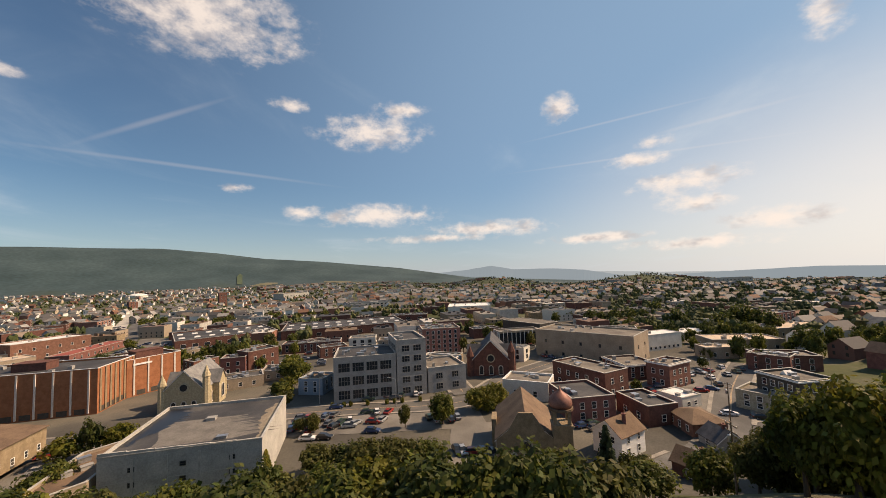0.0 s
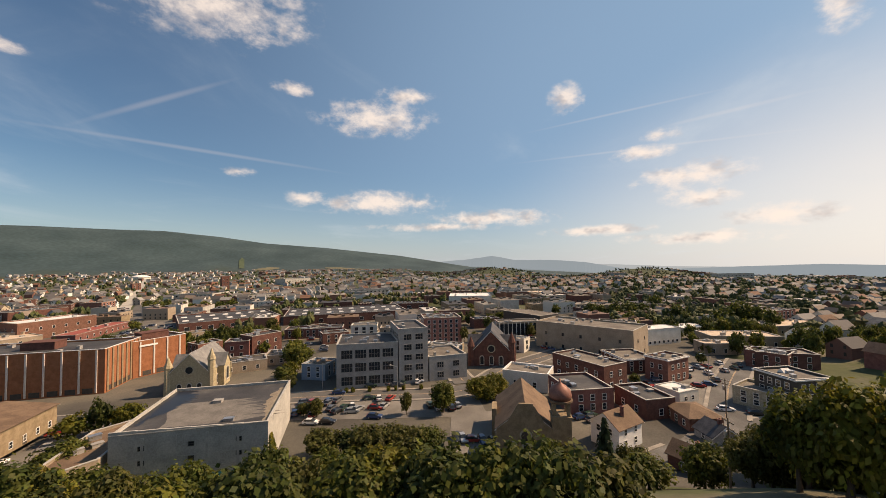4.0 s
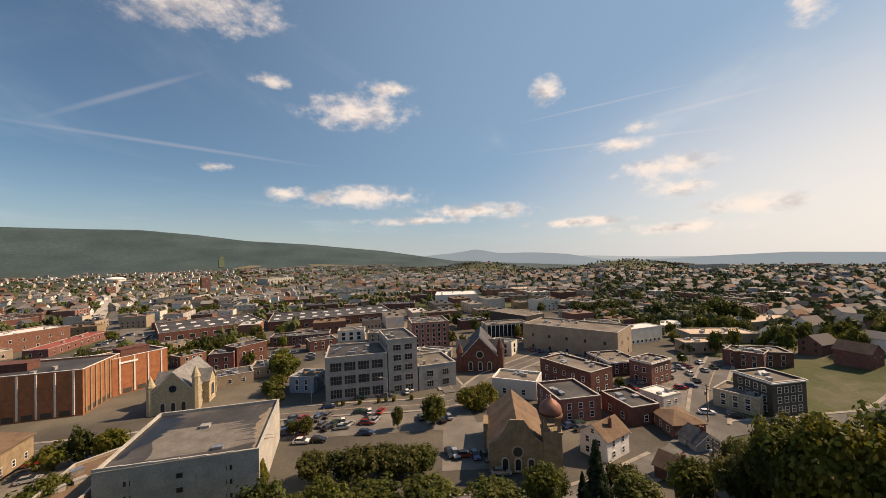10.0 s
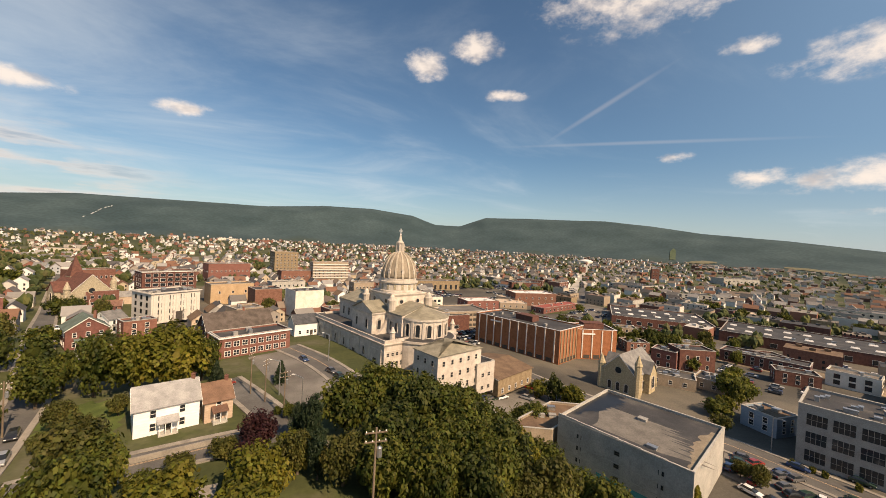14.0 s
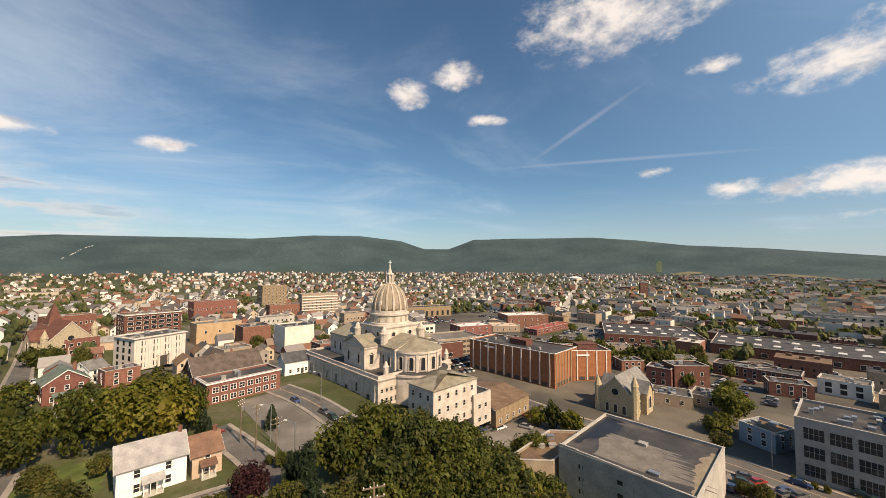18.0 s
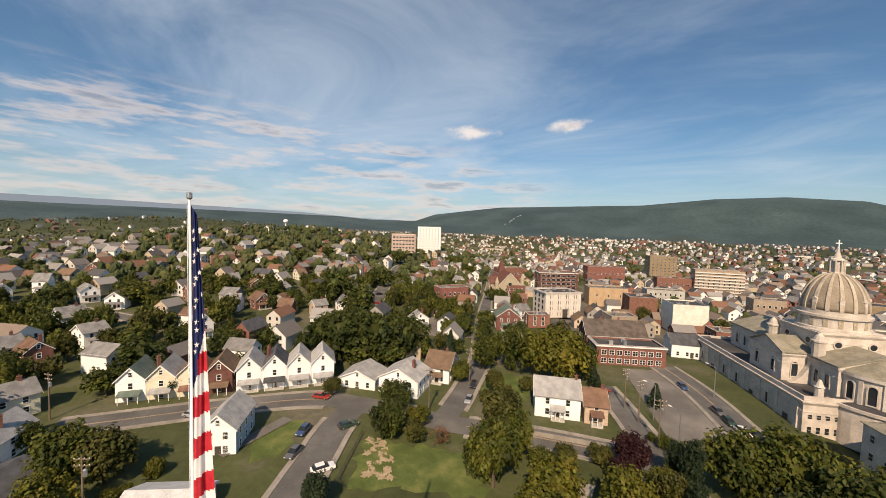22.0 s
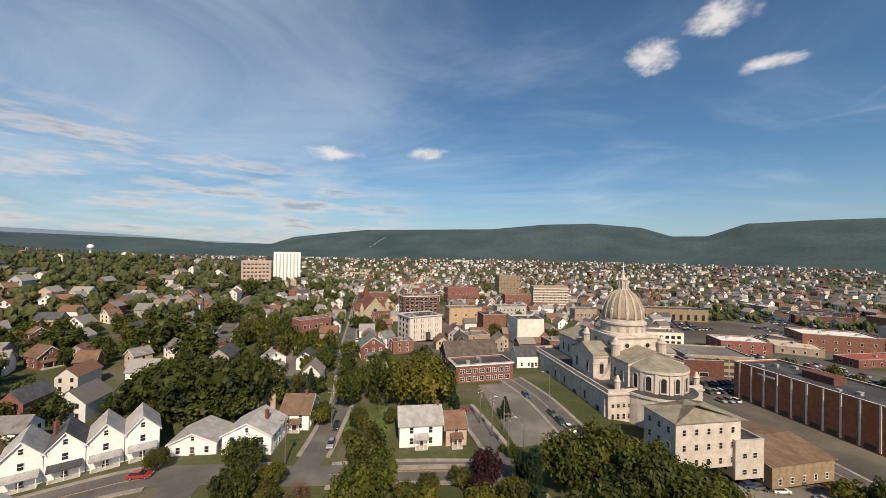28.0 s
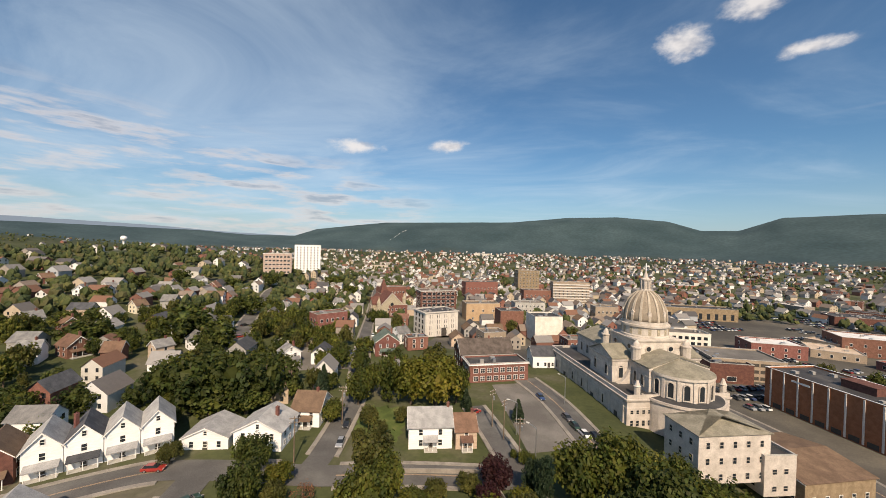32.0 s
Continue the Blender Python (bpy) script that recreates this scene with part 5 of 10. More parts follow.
def plant_trees():
    """The nearest three hundred trees are things of their own; the rest stand joined."""
    ALL_TREES.sort()
    near = [q for q in ALL_TREES if q[5] != "bush"][:300]
    for q in ALL_TREES:
        if q in near or q[5] == "bush":
            tree(*q[1:], later=False)
    s, mats = Shape(), [BARK]
    for q in ALL_TREES:
        if q in near or q[5] == "bush":
            continue
        _, x, y, h, r, kind = q
        variant = int(abs(x * 7 + y * 3)) % 3 + 10
        if (kind, variant) not in TREES:
            TREES[kind, variant] = tree_meshes(kind, variant)
        if KINDS[kind][0] not in mats:
            mats.append(KINDS[kind][0])
        m = pose(x, y, town_height(x, y) - 0.25, 0, 0, (x * 37 + y * 11) % 360) @ Matrix.Diagonal((r, r, h, 1))
        for me, k in zip(TREES[kind, variant], (0, mats.index(KINDS[kind][0]))):
            b = len(s.v)
            s.v += [tuple(m @ v.co) for v in me.vertices]
            s.f += [tuple(b + i for i in f.vertices) for f in me.polygons]
            s.m += [k] * len(me.polygons)
    tagged(new("street_trees", s.mesh("street_trees", mats)), "green trees in yards and along the farther streets", "trees", kind="stuff")


# ---- cars ----
CAR_PAINT = [surface("car_white", (0.68, 0.68, 0.68), (0.74, 0.74, 0.74), 0.5, 0.3, 0.0, coat=0.6), surface("car_black", (0.012, 0.012, 0.014), (0.02, 0.02, 0.022), 0.5, 0.3, 0.0, coat=0.6),
             surface("car_silver", (0.36, 0.37, 0.38), (0.42, 0.43, 0.44), 0.5, 0.35, 0.0, metal=0.4, coat=0.5), surface("car_red", (0.24, 0.025, 0.02), (0.30, 0.035, 0.028), 0.5, 0.3, 0.0, coat=0.6),
             surface("car_blue", (0.025, 0.05, 0.12), (0.035, 0.065, 0.15), 0.5, 0.3, 0.0, coat=0.6), surface("car_grey", (0.11, 0.11, 0.115), (0.14, 0.14, 0.145), 0.5, 0.35, 0.0, metal=0.3, coat=0.5),
             surface("car_green", (0.02, 0.045, 0.03), (0.03, 0.06, 0.04), 0.5, 0.3, 0.0, coat=0.6)]
PAINT_NAMES = ["white", "black", "silver", "red", "dark blue", "grey", "dark green"]
RUBBER = surface("tyre_rubber", (0.012, 0.012, 0.012), (0.022, 0.022, 0.022), 4.0, 0.85, 0.1)
LAMP_RED = surface("tail_lamp", (0.25, 0.012, 0.01), (0.32, 0.02, 0.015), 4.0, 0.25, 0.0)
LAMP_CLEAR = surface("head_lamp", (0.6, 0.6, 0.58), (0.7, 0.7, 0.68), 4.0, 0.2, 0.0)
CARS = []


def build_car(k):
    t = thing("car", (0, 0, 0), PAINT_NAMES[k] + " parked car with dark windows", "car", "parked cars")
    s = Shape()

    def hull(profile, w0, w1, m=0):
        """A side profile of (y, z) drawn out across the car, narrower above."""
        z0, z1 = min(p[1] for p in profile), max(p[1] for p in profile)
        wd = [w0 + (w1 - w0) * (p[1] - z0) / (z1 - z0) for p in profile]
        s.solid([(-w, y, z) for (y, z), w in zip(profile, wd)], [(w, y, z) for (y, z), w in zip(profile, wd)], m)

    hull([(-2.2, 0.32), (2.15, 0.30), (2.25, 0.55), (2.18, 0.72), (1.15, 0.92), (-1.9, 0.95), (-2.22, 0.84), (-2.28, 0.5)], 0.90, 0.80)
    hull([(-1.55, 1.36), (0.05, 1.40), (0.25, 1.44), (-1.2, 1.46)], 0.62, 0.58)
    part("body", s, CAR_PAINT[k], t)
    s = Shape()
    g = [(-1.95, 0.94), (1.1, 0.91), (0.22, 1.40), (-1.5, 1.40)]
    w = [0.80, 0.80, 0.62, 0.62]
    s.solid([(-a, y, z) for (y, z), a in zip(g, w)], [(a, y, z) for (y, z), a in zip(g, w)])
    part("glasshouse", s, GLASS, t, "dark glass")
    wheel = Shape()
    n = 14
    wheel.solid([(-0.11, 0.31 * math.cos(6.2832 * i / n), 0.31 * math.sin(6.2832 * i / n)) for i in range(n)], [(0.11, 0.31 * math.cos(6.2832 * i / n), 0.31 * math.sin(6.2832 * i / n)) for i in range(n)])
    wm = wheel.mesh("tyre", RUBBER)
    rim = Shape().solid([(-0.12, 0.19 * math.cos(6.2832 * i / n), 0.19 * math.sin(6.2832 * i / n)) for i in range(n)], [(0.12, 0.19 * math.cos(6.2832 * i / n), 0.19 * math.sin(6.2832 * i / n)) for i in range(n)]).mesh("rim", STEEL)
    for sx in (-0.80, 0.80):
        for sy in (-1.38, 1.38):
            wh = part("wheel", wm, None, t, at=Matrix.Translation((sx, sy, 0.31)))
            part("rim", rim, None, wh)
    for sx in (-0.62, 0.62):
        part("headlight", Shape().box(sx - 0.17, 2.12, 0.56, sx + 0.17, 2.26, 0.70), LAMP_CLEAR, t)
        part("tail_light", Shape().box(sx - 0.17, -2.30, 0.62, sx + 0.17, -2.2, 0.82), LAMP_RED, t)
    return t


def car(x, y, heading_deg, k):
    z = town_height(x, y) + 0.19
    m = pose(x, y, z, 0, 0, -heading_deg)
    if k not in [c[0] for c in CARS]:
        t = build_car(k)
        t.matrix_basis = m
        CARS.append((k, t))
    else:
        copy_thing(dict(CARS)[k], m)


# ---- roads and lots ----
ROADS = []


def smooth_line(pts, step=3.0):
    pts = [Vector(p) for p in pts]
    full = [pts[0] * 2 - pts[1]] + pts + [pts[-1] * 2 - pts[-2]]
    out = []
    for a, b, c, d in zip(full, full[1:], full[2:], full[3:]):
        n = max(2, int((c - b).length / step))
        for k in range(n):
            t = k / n
            out.append(0.5 * ((2 * b) + (c - a) * t + (2 * a - 5 * b + 4 * c - d) * t * t + (3 * b - a - 3 * c + d) * t ** 3))
    return out + [pts[-1]]


def road(pts, width, kind):
    ROADS.append((smooth_line(pts), width, kind))


def strip(line, off0, off1, z, mat, name, keep=None, thick=0.0):
    """A band beside or along a line, draped on the land."""
    s = Shape()
    n = len(line)
    edge = []
    for i, p in enumerate(line):
        d = (line[min(n - 1, i + 1)] - line[max(0, i - 1)]).normalized()
        r = Vector((d.y, -d.x))
        a, b = p + r * off0, p + r * off1
        edge.append((a, b))
    for i in range(n - 1):
        if keep and not (keep(line[i]) and keep(line[i + 1])):
            continue
        q = [edge[i][0], edge[i][1], edge[i + 1][1], edge[i + 1][0]]
        hi = [(v.x, v.y, town_height(v.x, v.y) + z) for v in q]
        if thick:
            s.solid([(x, y, zz - thick) for x, y, zz in hi], hi)
        else:
            s.face(hi)
    if not s.f:
        return None
    return new(name, s.mesh(name, mat))


def build_roads():
    for k, (line, w, kind) in enumerate(ROADS):
        z = 0.14 + 0.006 * k
        name = "road"
        ob = strip(line, -w / 2, w / 2, z, ASPHALT if kind in ("street", "avenue") else OLD_ASPHALT, name)
        tagged(ob, "worn grey asphalt " + kind, "road", kind="structure")

        def clear(p, k=k):
            for j, (other, ow, _) in enumerate(ROADS):
                if j != k and any((p - q).length < ow / 2 + 2.5 for q in other):
                    return False
            return True

        if kind == "street":
            for sg in (-1, 1):
                a, b = sorted((sg * (w / 2), sg * (w / 2 + 1.15)))
                pv = strip(line, a, b, z + 0.13, PAVING, "pavement", clear, 0.3)
                if pv:
                    tagged(pv, "pale concrete pavement with a raised kerb", "pavement", kind="structure")
            if w >= 7.5:
                for off in (-0.12, 0.12):
                    ln = strip(line, off - 0.06, off + 0.06, z + 0.012, OCHRE, "road_marking", clear)
                    if ln:
                        tagged(ln, "yellow centre line on the road", "marking", kind="structure")


LOT_COUNT = [0]


def lot(pts, kind):
    """A four-cornered yard, car park or lawn laid on the land."""
    mat, name, label, z = {"parking": (OLD_ASPHALT, "car_park", "worn asphalt car park", 0.10), "apron": (surface("town_asphalt", (0.066, 0.061, 0.053), (0.14, 0.125, 0.10), 0.03, 0.95, 0.3, 60, c=(0.094, 0.087, 0.073)), "paved_ground", "grey paved ground between the town buildings", 0.03), "yard": (OLD_ASPHALT, "yard", "grey paved yard", 0.09),
                           "ballast": (surface("rail_ballast", (0.16, 0.125, 0.09), (0.27, 0.215, 0.16), 0.1, 0.95, 0.5, 40), "rail_bed", "brown gravel bed of the railway yard", 0.05),
                           "lawn": (GRASS, "lawn", "mown green lawn", 0.06), "dirt": (DIRT, "bare_patch", "bare sandy patch in the lawn", 0.17),
                           "paving": (PAVING, "paved_court", "pale paved court", 0.10), "brickwalk": (surface("brick_paving", (0.30, 0.12, 0.07), (0.38, 0.17, 0.10), 0.6, 0.9, 0.3), "brick_walk", "orange brick pavement", 0.12)}[kind]
    LOT_COUNT[0] += 1
    z += 0.004 * (LOT_COUNT[0] % 8)
    a, b, c, d = (Vector(p) for p in pts)
    n = {"dirt": 84, "apron": 70}.get(kind, 12)
    s = Shape()
    ragged = kind in ("lawn", "dirt")
    rnd = random.Random(LOT_COUNT[0])
    grid = []
    for i in range(n + 1):
        for j in range(n + 1):
            u, v = i / n, j / n
            p = a * (1 - u) * (1 - v) + b * u * (1 - v) + c * u * v + d * (1 - u) * v
            if ragged and (i in (0, n) or j in (0, n)):
                p = p + Vector((rnd.uniform(-1, 1), rnd.uniform(-1, 1))) * 1.2
            grid.append(p)
    s.v = [(p.x, p.y, town_height(p.x, p.y) + z) for p in grid]
    for i in range(n):
        for j in range(n):
            q = i * (n + 1) + j
            if kind == "dirt" and noise.noise((i * 0.075, j * 0.045, 3.3)) + 0.35 * noise.noise((i * 0.2, j * 0.2, 7)) + 0.15 * noise.noise((i * 0.7, j * 0.7, 2)) < 0.06:
                continue
            s.f.append((q, q + n + 1, q + n + 2, q + 1))
    s.m = [0] * len(s.f)
    tagged(new(name, s.mesh(name, mat)), label, name.replace("_", " "), kind="structure")


def low_wall(pts):
    """A low concrete retaining wall along a line."""
    line = smooth_line(pts, 2.0)
    t = thing("retaining_wall", (line[0].x, line[0].y, town_height(*line[0])), "low pale concrete retaining wall", "wall")
    s = Shape()
    n = len(line)
    for i, p in enumerate(line):
        d = (line[min(n - 1, i + 1)] - line[max(0, i - 1)]).normalized()
        r = Vector((d.y, -d.x)) * 0.16
        z = town_height(p.x, p.y) - town_height(*line[0])
        for q, zz in ((p - r, z - 0.3), (p + r, z - 0.3), (p + r, z + 1.1), (p - r, z + 1.1)):
            s.v.append((q.x - line[0].x, q.y - line[0].y, zz))
    for i in range(n - 1):
        k = 4 * i
        s.f += [(k, k + 4, k + 7, k + 3), (k + 1, k + 2, k + 6, k + 5), (k + 2, k + 3, k + 7, k + 6)]
    s.f += [(0, 3, 2, 1), (4 * n - 4, 4 * n - 3, 4 * n - 2, 4 * n - 1)]
    s.m = [0] * len(s.f)
    part("wall", s, PAVING, t)


def fence(pts):
    """A dark slatted fence along a line, with a post every two metres."""
    line = smooth_line(pts, 2.0)
    o = Vector((line[0].x, line[0].y, town_height(*line[0])))
    t = thing("fence", o, "dark wire fence with posts beside the lawn", "fence")
    for i, p in enumerate(line):
        z = town_height(p.x, p.y) - o.z
        part("post", Shape().tube([(0.05, z), (0.05, z + 1.5)], 6), DARK_TRIM, t, at=Matrix.Translation((p.x - o.x, p.y - o.y, 0)))
        if i + 1 < len(line):
            q = line[i + 1]
            zq = town_height(q.x, q.y) - o.z
            for h in (0.25, 0.65, 1.05, 1.4):
                a, b = Vector((p.x - o.x, p.y - o.y, z + h)), Vector((q.x - o.x, q.y - o.y, zq + h))
                w, u = Vector((0.03, 0.03, 0)), Vector((0, 0, 0.06))
                part("rail", Shape().solid([a, b, b + w, a + w], [a + u, b + u, b + w + u, a + w + u]), DARK_TRIM, t)


block(58.5, 79.5, -9.7, (11.5, -26.3), (26.0, 12.0), 10.7, "hall")
block(84.4, 188.5, -10.0, (21.2, -45.0), (20.7, 9.7), 15.4, "exchange")
block(121.0, 150.5, -10.0, (18.5, -5.5), (5.0, 15.0), 14.4, "exchange_annex")
block(121.5, 64.1, -10.0, (8.0, -20.0), (18.5, 7.4), 15.5, "factory")
block(129.7, 43.8, -10.0, (5.0, -9.6), (18.0, 9.4), 20.0, "tower_block")
block(135.0, 33.8, -10.0, (7.0, -13.0), (15.0, 8.1), 9.0, "factory_wing")
block(200.5, -8.1, -10.0, (-25.0, -40.0), (18.7, -11.7), 13.0, "theatre")
block(214.1, -41.8, -10.0, (-4.0, -17.9), (9.1, -2.0), 11.2, "stage_house")
block(150.0, -44.5, -9.9, (-6.5, -5.4), (7.6, -9.6), 8.6, "red_store")
block(149.8, -11.6, -10.0, (-18.0, -14.8), (7.4, -9.0), 8.6, "brick_a")
block(126.0, -8.0, -10.0, (-15.0, -5.0), (4.4, -12.4), 7.0, "brick_b")
block(123.0, -27.4, -10.0, (-12.6, -5.0), (3.6, -8.6), 5.6, "brick_c")
house(115.4, -38.6, -9.9, (-10.6, -2.0), (1.8, -8.6), 3.4, "garage_brown")
block(131.0, -41.4, -9.9, (-7.0, -4.5), (4.4, -7.0), 3.6, "white_low")
block(170.2, -33.8, -10.0, (-15.7, -4.7), (3.9, -12.9), 5.7, "brick_d")
house(95.8, -15.4, -9.7, (-5.4, -5.0), (6.0, -6.6), 5.2, "church_white")
block(132.4, 6.9, -10.0, (-4.0, -15.0), (10.8, -2.8), 6.2, "cream_shop")
block(196.4, 51.1, -10.0, (7.0, -19.4), (18.5, 6.7), 14.0, "red_hotel")
block(220.5, 11.6, -10.0, (8.3, -23.9), (10.7, 3.7), 8.6, "glass_office")
block(276.0, 11.3, -10.0, (-25.6, -24.5), (12.2, -12.8), 8.6, "train_shed")
block(208.3, 221.1, -10.0, (47.6, -42.2), (37.8, 42.6), 6.3, "warehouse")
block(245.3, 169.4, -10.0, (45.0, -80.9), (45.4, 25.2), 6.6, "warehouse")
block(387.1, 71.9, -10.0, (5.7, -43.8), (42.7, 5.5), 9.2, "white_hall")
block(170.9, 296.7, -10.0, (40.4, -3.8), (2.1, 22.5), 11.2, "red_mall")
block(151.8, 136.2, -10.0, (4.9, -9.1), (8.6, 4.7), 8.2, "brick_b2")
block(159.2, 127.4, -10.0, (14.8, -5.7), (3.7, 9.4), 9.7, "brick_c2")
block(129.6, 118.5, -10.0, (11.2, -13.0), (8.4, 7.2), 4.5, "low_store")
block(130.2, 83.0, -10.0, (-0.1, -9.9), (10.0, -0.1), 6.0, "blue_shop")
block(212.1, 101.1, -10.0, (4.8, -15.2), (10.3, 3.3), 6.7, "white_store")
block(198.9, 137.0, -10.0, (12.4, -31.0), (11.6, 4.7), 5.7, "brick_b2")
block(170.7, 42.9, -10.0, (-3.1, -14.2), (9.2, -2.0), 5.8, "tan_store")
block(127.5, -61.7, -9.7, (-8.4, -7.9), (7.4, -7.9), 5.4, "corner_stone")
block(130.1, -74.8, -9.6, (-3.0, -1.1), (2.6, -7.6), 7.9, "victorian")
block(119.0, -73.0, -9.7, (3.8, -11.3), (11.4, 3.8), 10.0, "green_store")
block(170.6, -88.1, -9.4, (-8.8, -9.4), (6.9, -6.5), 6.7, "brick_b2")
block(46.6, 84.6, -8.2, (10.6, -4.6), (20.4, 10.2), 5.6, "annex_low")
block(272.4, 470.0, -10.0, (26.6, -23.6), (10.8, 12.2), 7.6, "brick_c2")
house(84.5, -28.2, -8.9, (-4.7, -4.2), (3.8, -4.2), 3.1, "brick_gable")
house(102.7, -40.8, -9.8, (-5.5, -1.5), (1.6, -6.1), 2.3, "dark_gable")
house(34.2, 102.7, -2.0, (17.0, 7.6), (-4.5, 10.0), 11.5, "rectory")
block(49.4, 108.6, -5.0, (7.6, 3.2), (-3.4, 8.0), 9.6, "rectory_wing")
house(58.9, 112.0, -7.8, (18.5, 9.2), (-9.6, 19.4), 5.8, "parish_garage")
block(-28.3, 139.0, 0.1, (20.5, 11.6), (-5.2, 9.2), 7.3, "school_brick")
house(-35.0, 152.0, 0.0, (20.0, 11.3), (-5.4, 9.5), 6.9, "school_gabled")
block(-72.9, 213.1, -4.2, (15.8, 16.2), (-12.3, 12.1), 15.0, "bank")
block(-105.7, 291.5, -7.4, (25.6, 17.6), (-8.9, 13.0), 20.5, "dept")
block(-66.9, 292.5, -8.7, (24.6, 12.8), (-7.2, 13.8), 14.0, "ochre_store")
block(-36.9, 273.8, -9.3, (15.8, 6.9), (-6.8, 15.5), 14.1, "red_cube")
block(-10.7, 244.1, -8.4, (16.5, 7.2), (-6.9, 15.7), 16.5, "cream_blank")
house(-7.1, 168.3, -0.3, (13.2, 5.0), (-3.2, 8.4), 5.4, "white_shed")
block(-32.6, 330.0, -9.3, (24.8, 10.2), (-4.8, 11.7), 12.6, "grey_store")
block(-48.5, 506.2, -9.6, (26.6, 10.7), (-7.5, 18.7), 29.8, "tower_hotel")
block(-2.8, 419.4, -9.7, (37.4, 11.7), (-3.4, 10.9), 24.8, "slab_hotel")
block(-32.6, 412.4, -9.5, (28.3, 11.3), (-4.9, 12.2), 14.7, "red_flat")
block(68.2, 262.9, -9.9, (23.4, 3.7), (-2.3, 15.0), 11.8, "white_school")
block(74.9, 216.0, -9.9, (32.0, 3.4), (-2.5, 23.0), 10.2, "parking_deck")
block(95.3, 387.1, -10.0, (59.6, 7.1), (-2.2, 18.5), 10.8, "long_station")
block(113.1, 269.6, -10.0, (28.4, 2.0), (-1.3, 18.2), 8.3, "red_mall")
block(-99.4, 421.3, -8.3, (33.7, 21.2), (-8.3, 13.3), 17.8, "brick_b2")
block(33.5, 345.9, -9.8, (18.6, 5.1), (-3.3, 12.1), 12.1, "tan_store")
block(-66.1, 169.7, 0.2, (8.3, 6.2), (-4.4, 5.9), 6.3, "brick_b2")
block(-124.2, 178.8, 1.0, (9.4, 15.9), (-8.7, 5.1), 10.4, "brick_row")
block(-120.6, 142.5, 1.9, (5.0, 3.8), (-4.4, 5.8), 3.3, "white_low")
house(-74.9, 153.4, 0.9, (9.1, 6.0), (-5.6, 8.5), 6.4, "green_gable")
block(-298.2, 373.6, 13.6, (24.2, 16.7), (-9.8, 14.1), 33.3, "white_tower")
block(-296.6, 323.1, 15.5, (22.3, 16.6), (-8.5, 11.4), 22.1, "brick_clinic")
block(-297.5, -101.7, 10.5, (-15.9, 20.3), (-11.6, -9.1), 14.9, "old_school")
house(-32.3, 89.9, 0.3, (10.1, 4.3), (-3.5, 8.2), 5.6, "white_double")
house(-21.2, 94.0, 0.3, (5.0, 2.2), (-3.4, 7.6), 4.6, "brown")
house(-83.0, 70.2, 0.4, (9.8, 4.2), (-3.6, 8.4), 3.3, "garage_white")
house(-71.9, 74.6, 0.3, (11.2, 3.4), (-2.9, 9.6), 5.0, "white_gable")
house(-67.0, 89.0, 0.3, (7.6, 2.2), (-2.8, 9.6), 4.8, "white_gable2")
house(-79.1, 32.2, 0.2, (4.9, 4.7), (-7.6, 7.9), 5.8, "blue_side")
house(-68.1, 15.5, 0.2, (8.4, 7.0), (-5.6, 6.7), 2.9, "garage_long")
house(-84.7, -33.4, 0.4, (7.6, 4.2), (-5.2, 9.2), 5.0, "brick_side")
house(-82.6, -38.2, 0.4, (6.0, 3.4), (-2.2, 3.9), 2.8, "lean_white")
house(-114.4, -43.2, 0.5, (5.3, 8.4), (-7.6, 4.8), 5.2, "white_red")
house(-118.2, -27.2, 0.5, (4.6, 8.2), (-7.2, 4.0), 4.0, "orange_hip")
house(-105.6, 2.3, 0.5, (4.4, 5.0), (-8.2, 7.2), 5.0, "white_gable")
house(-107.8, -4.0, 1.1, (4.0, 3.6), (-4.4, 4.9), 4.0, "white_dark")
house(-90.1, -1.3, 0.4, (6.4, 6.0), (-8.6, 9.2), 2.9, "dark_long")
house(-123.4, 9.1, 1.4, (-1.1, 8.1), (-7.3, -1.0), 4.9, "cream_gable")
house(-129.3, -38.4, 1.7, (2.6, 5.3), (-6.8, 3.3), 4.3, "orange_hip")
house(-117.2, 28.8, 0.6, (3.7, 5.1), (-7.4, 5.4), 6.2, "row_green")
house(-113.4, 34.0, 0.6, (3.7, 5.1), (-7.4, 5.4), 6.2, "row_cream")
house(-109.6, 39.2, 0.6, (3.7, 5.1), (-7.4, 5.4), 6.3, "row_tan")
house(-105.8, 44.5, 0.6, (3.7, 5.1), (-7.4, 5.4), 6.4, "row_red")
house(-101.5, 50.3, 0.6, (3.7, 5.1), (-7.4, 5.4), 6.4, "row_white")
house(-97.8, 55.5, 0.6, (3.7, 5.1), (-7.4, 5.4), 6.5, "row_dark")
house(-94.0, 60.7, 0.6, (3.7, 5.1), (-7.4, 5.4), 6.5, "row_white")
house(-90.2, 65.9, 0.6, (3.7, 5.1), (-7.4, 5.4), 6.5, "row_white")
house(-56.1, -2.2, 0.5, (4.7, 8.3), (-5.6, 3.2), 5.2, "near_big")
house(-56.9, -9.1, 0.6, (1.9, 6.3), (-5.5, 1.7), 6.5, "near_white")
block(232.8, 414.1, -10.0, (40.7, -2.9), (2.2, 30.5), 8.4, "long_shed")
block(148.7, 283.6, -10.0, (22.7, -6.2), (5.8, 21.4), 4.8, "pale_shed")
block(174.1, 257.1, -10.0, (51.7, 23.4), (-4.9, 10.7), 4.7, "red_low")
block(409.6, 441.0, -10.0, (13.5, -46.1), (43.3, 12.7), 8.7, "mill")
block(566.2, 609.7, -10.0, (39.9, -28.7), (25.0, 34.8), 8.1, "mill")
block(588.1, 528.5, -10.0, (9.7, -7.7), (8.9, 11.2), 26.8, "far_block")
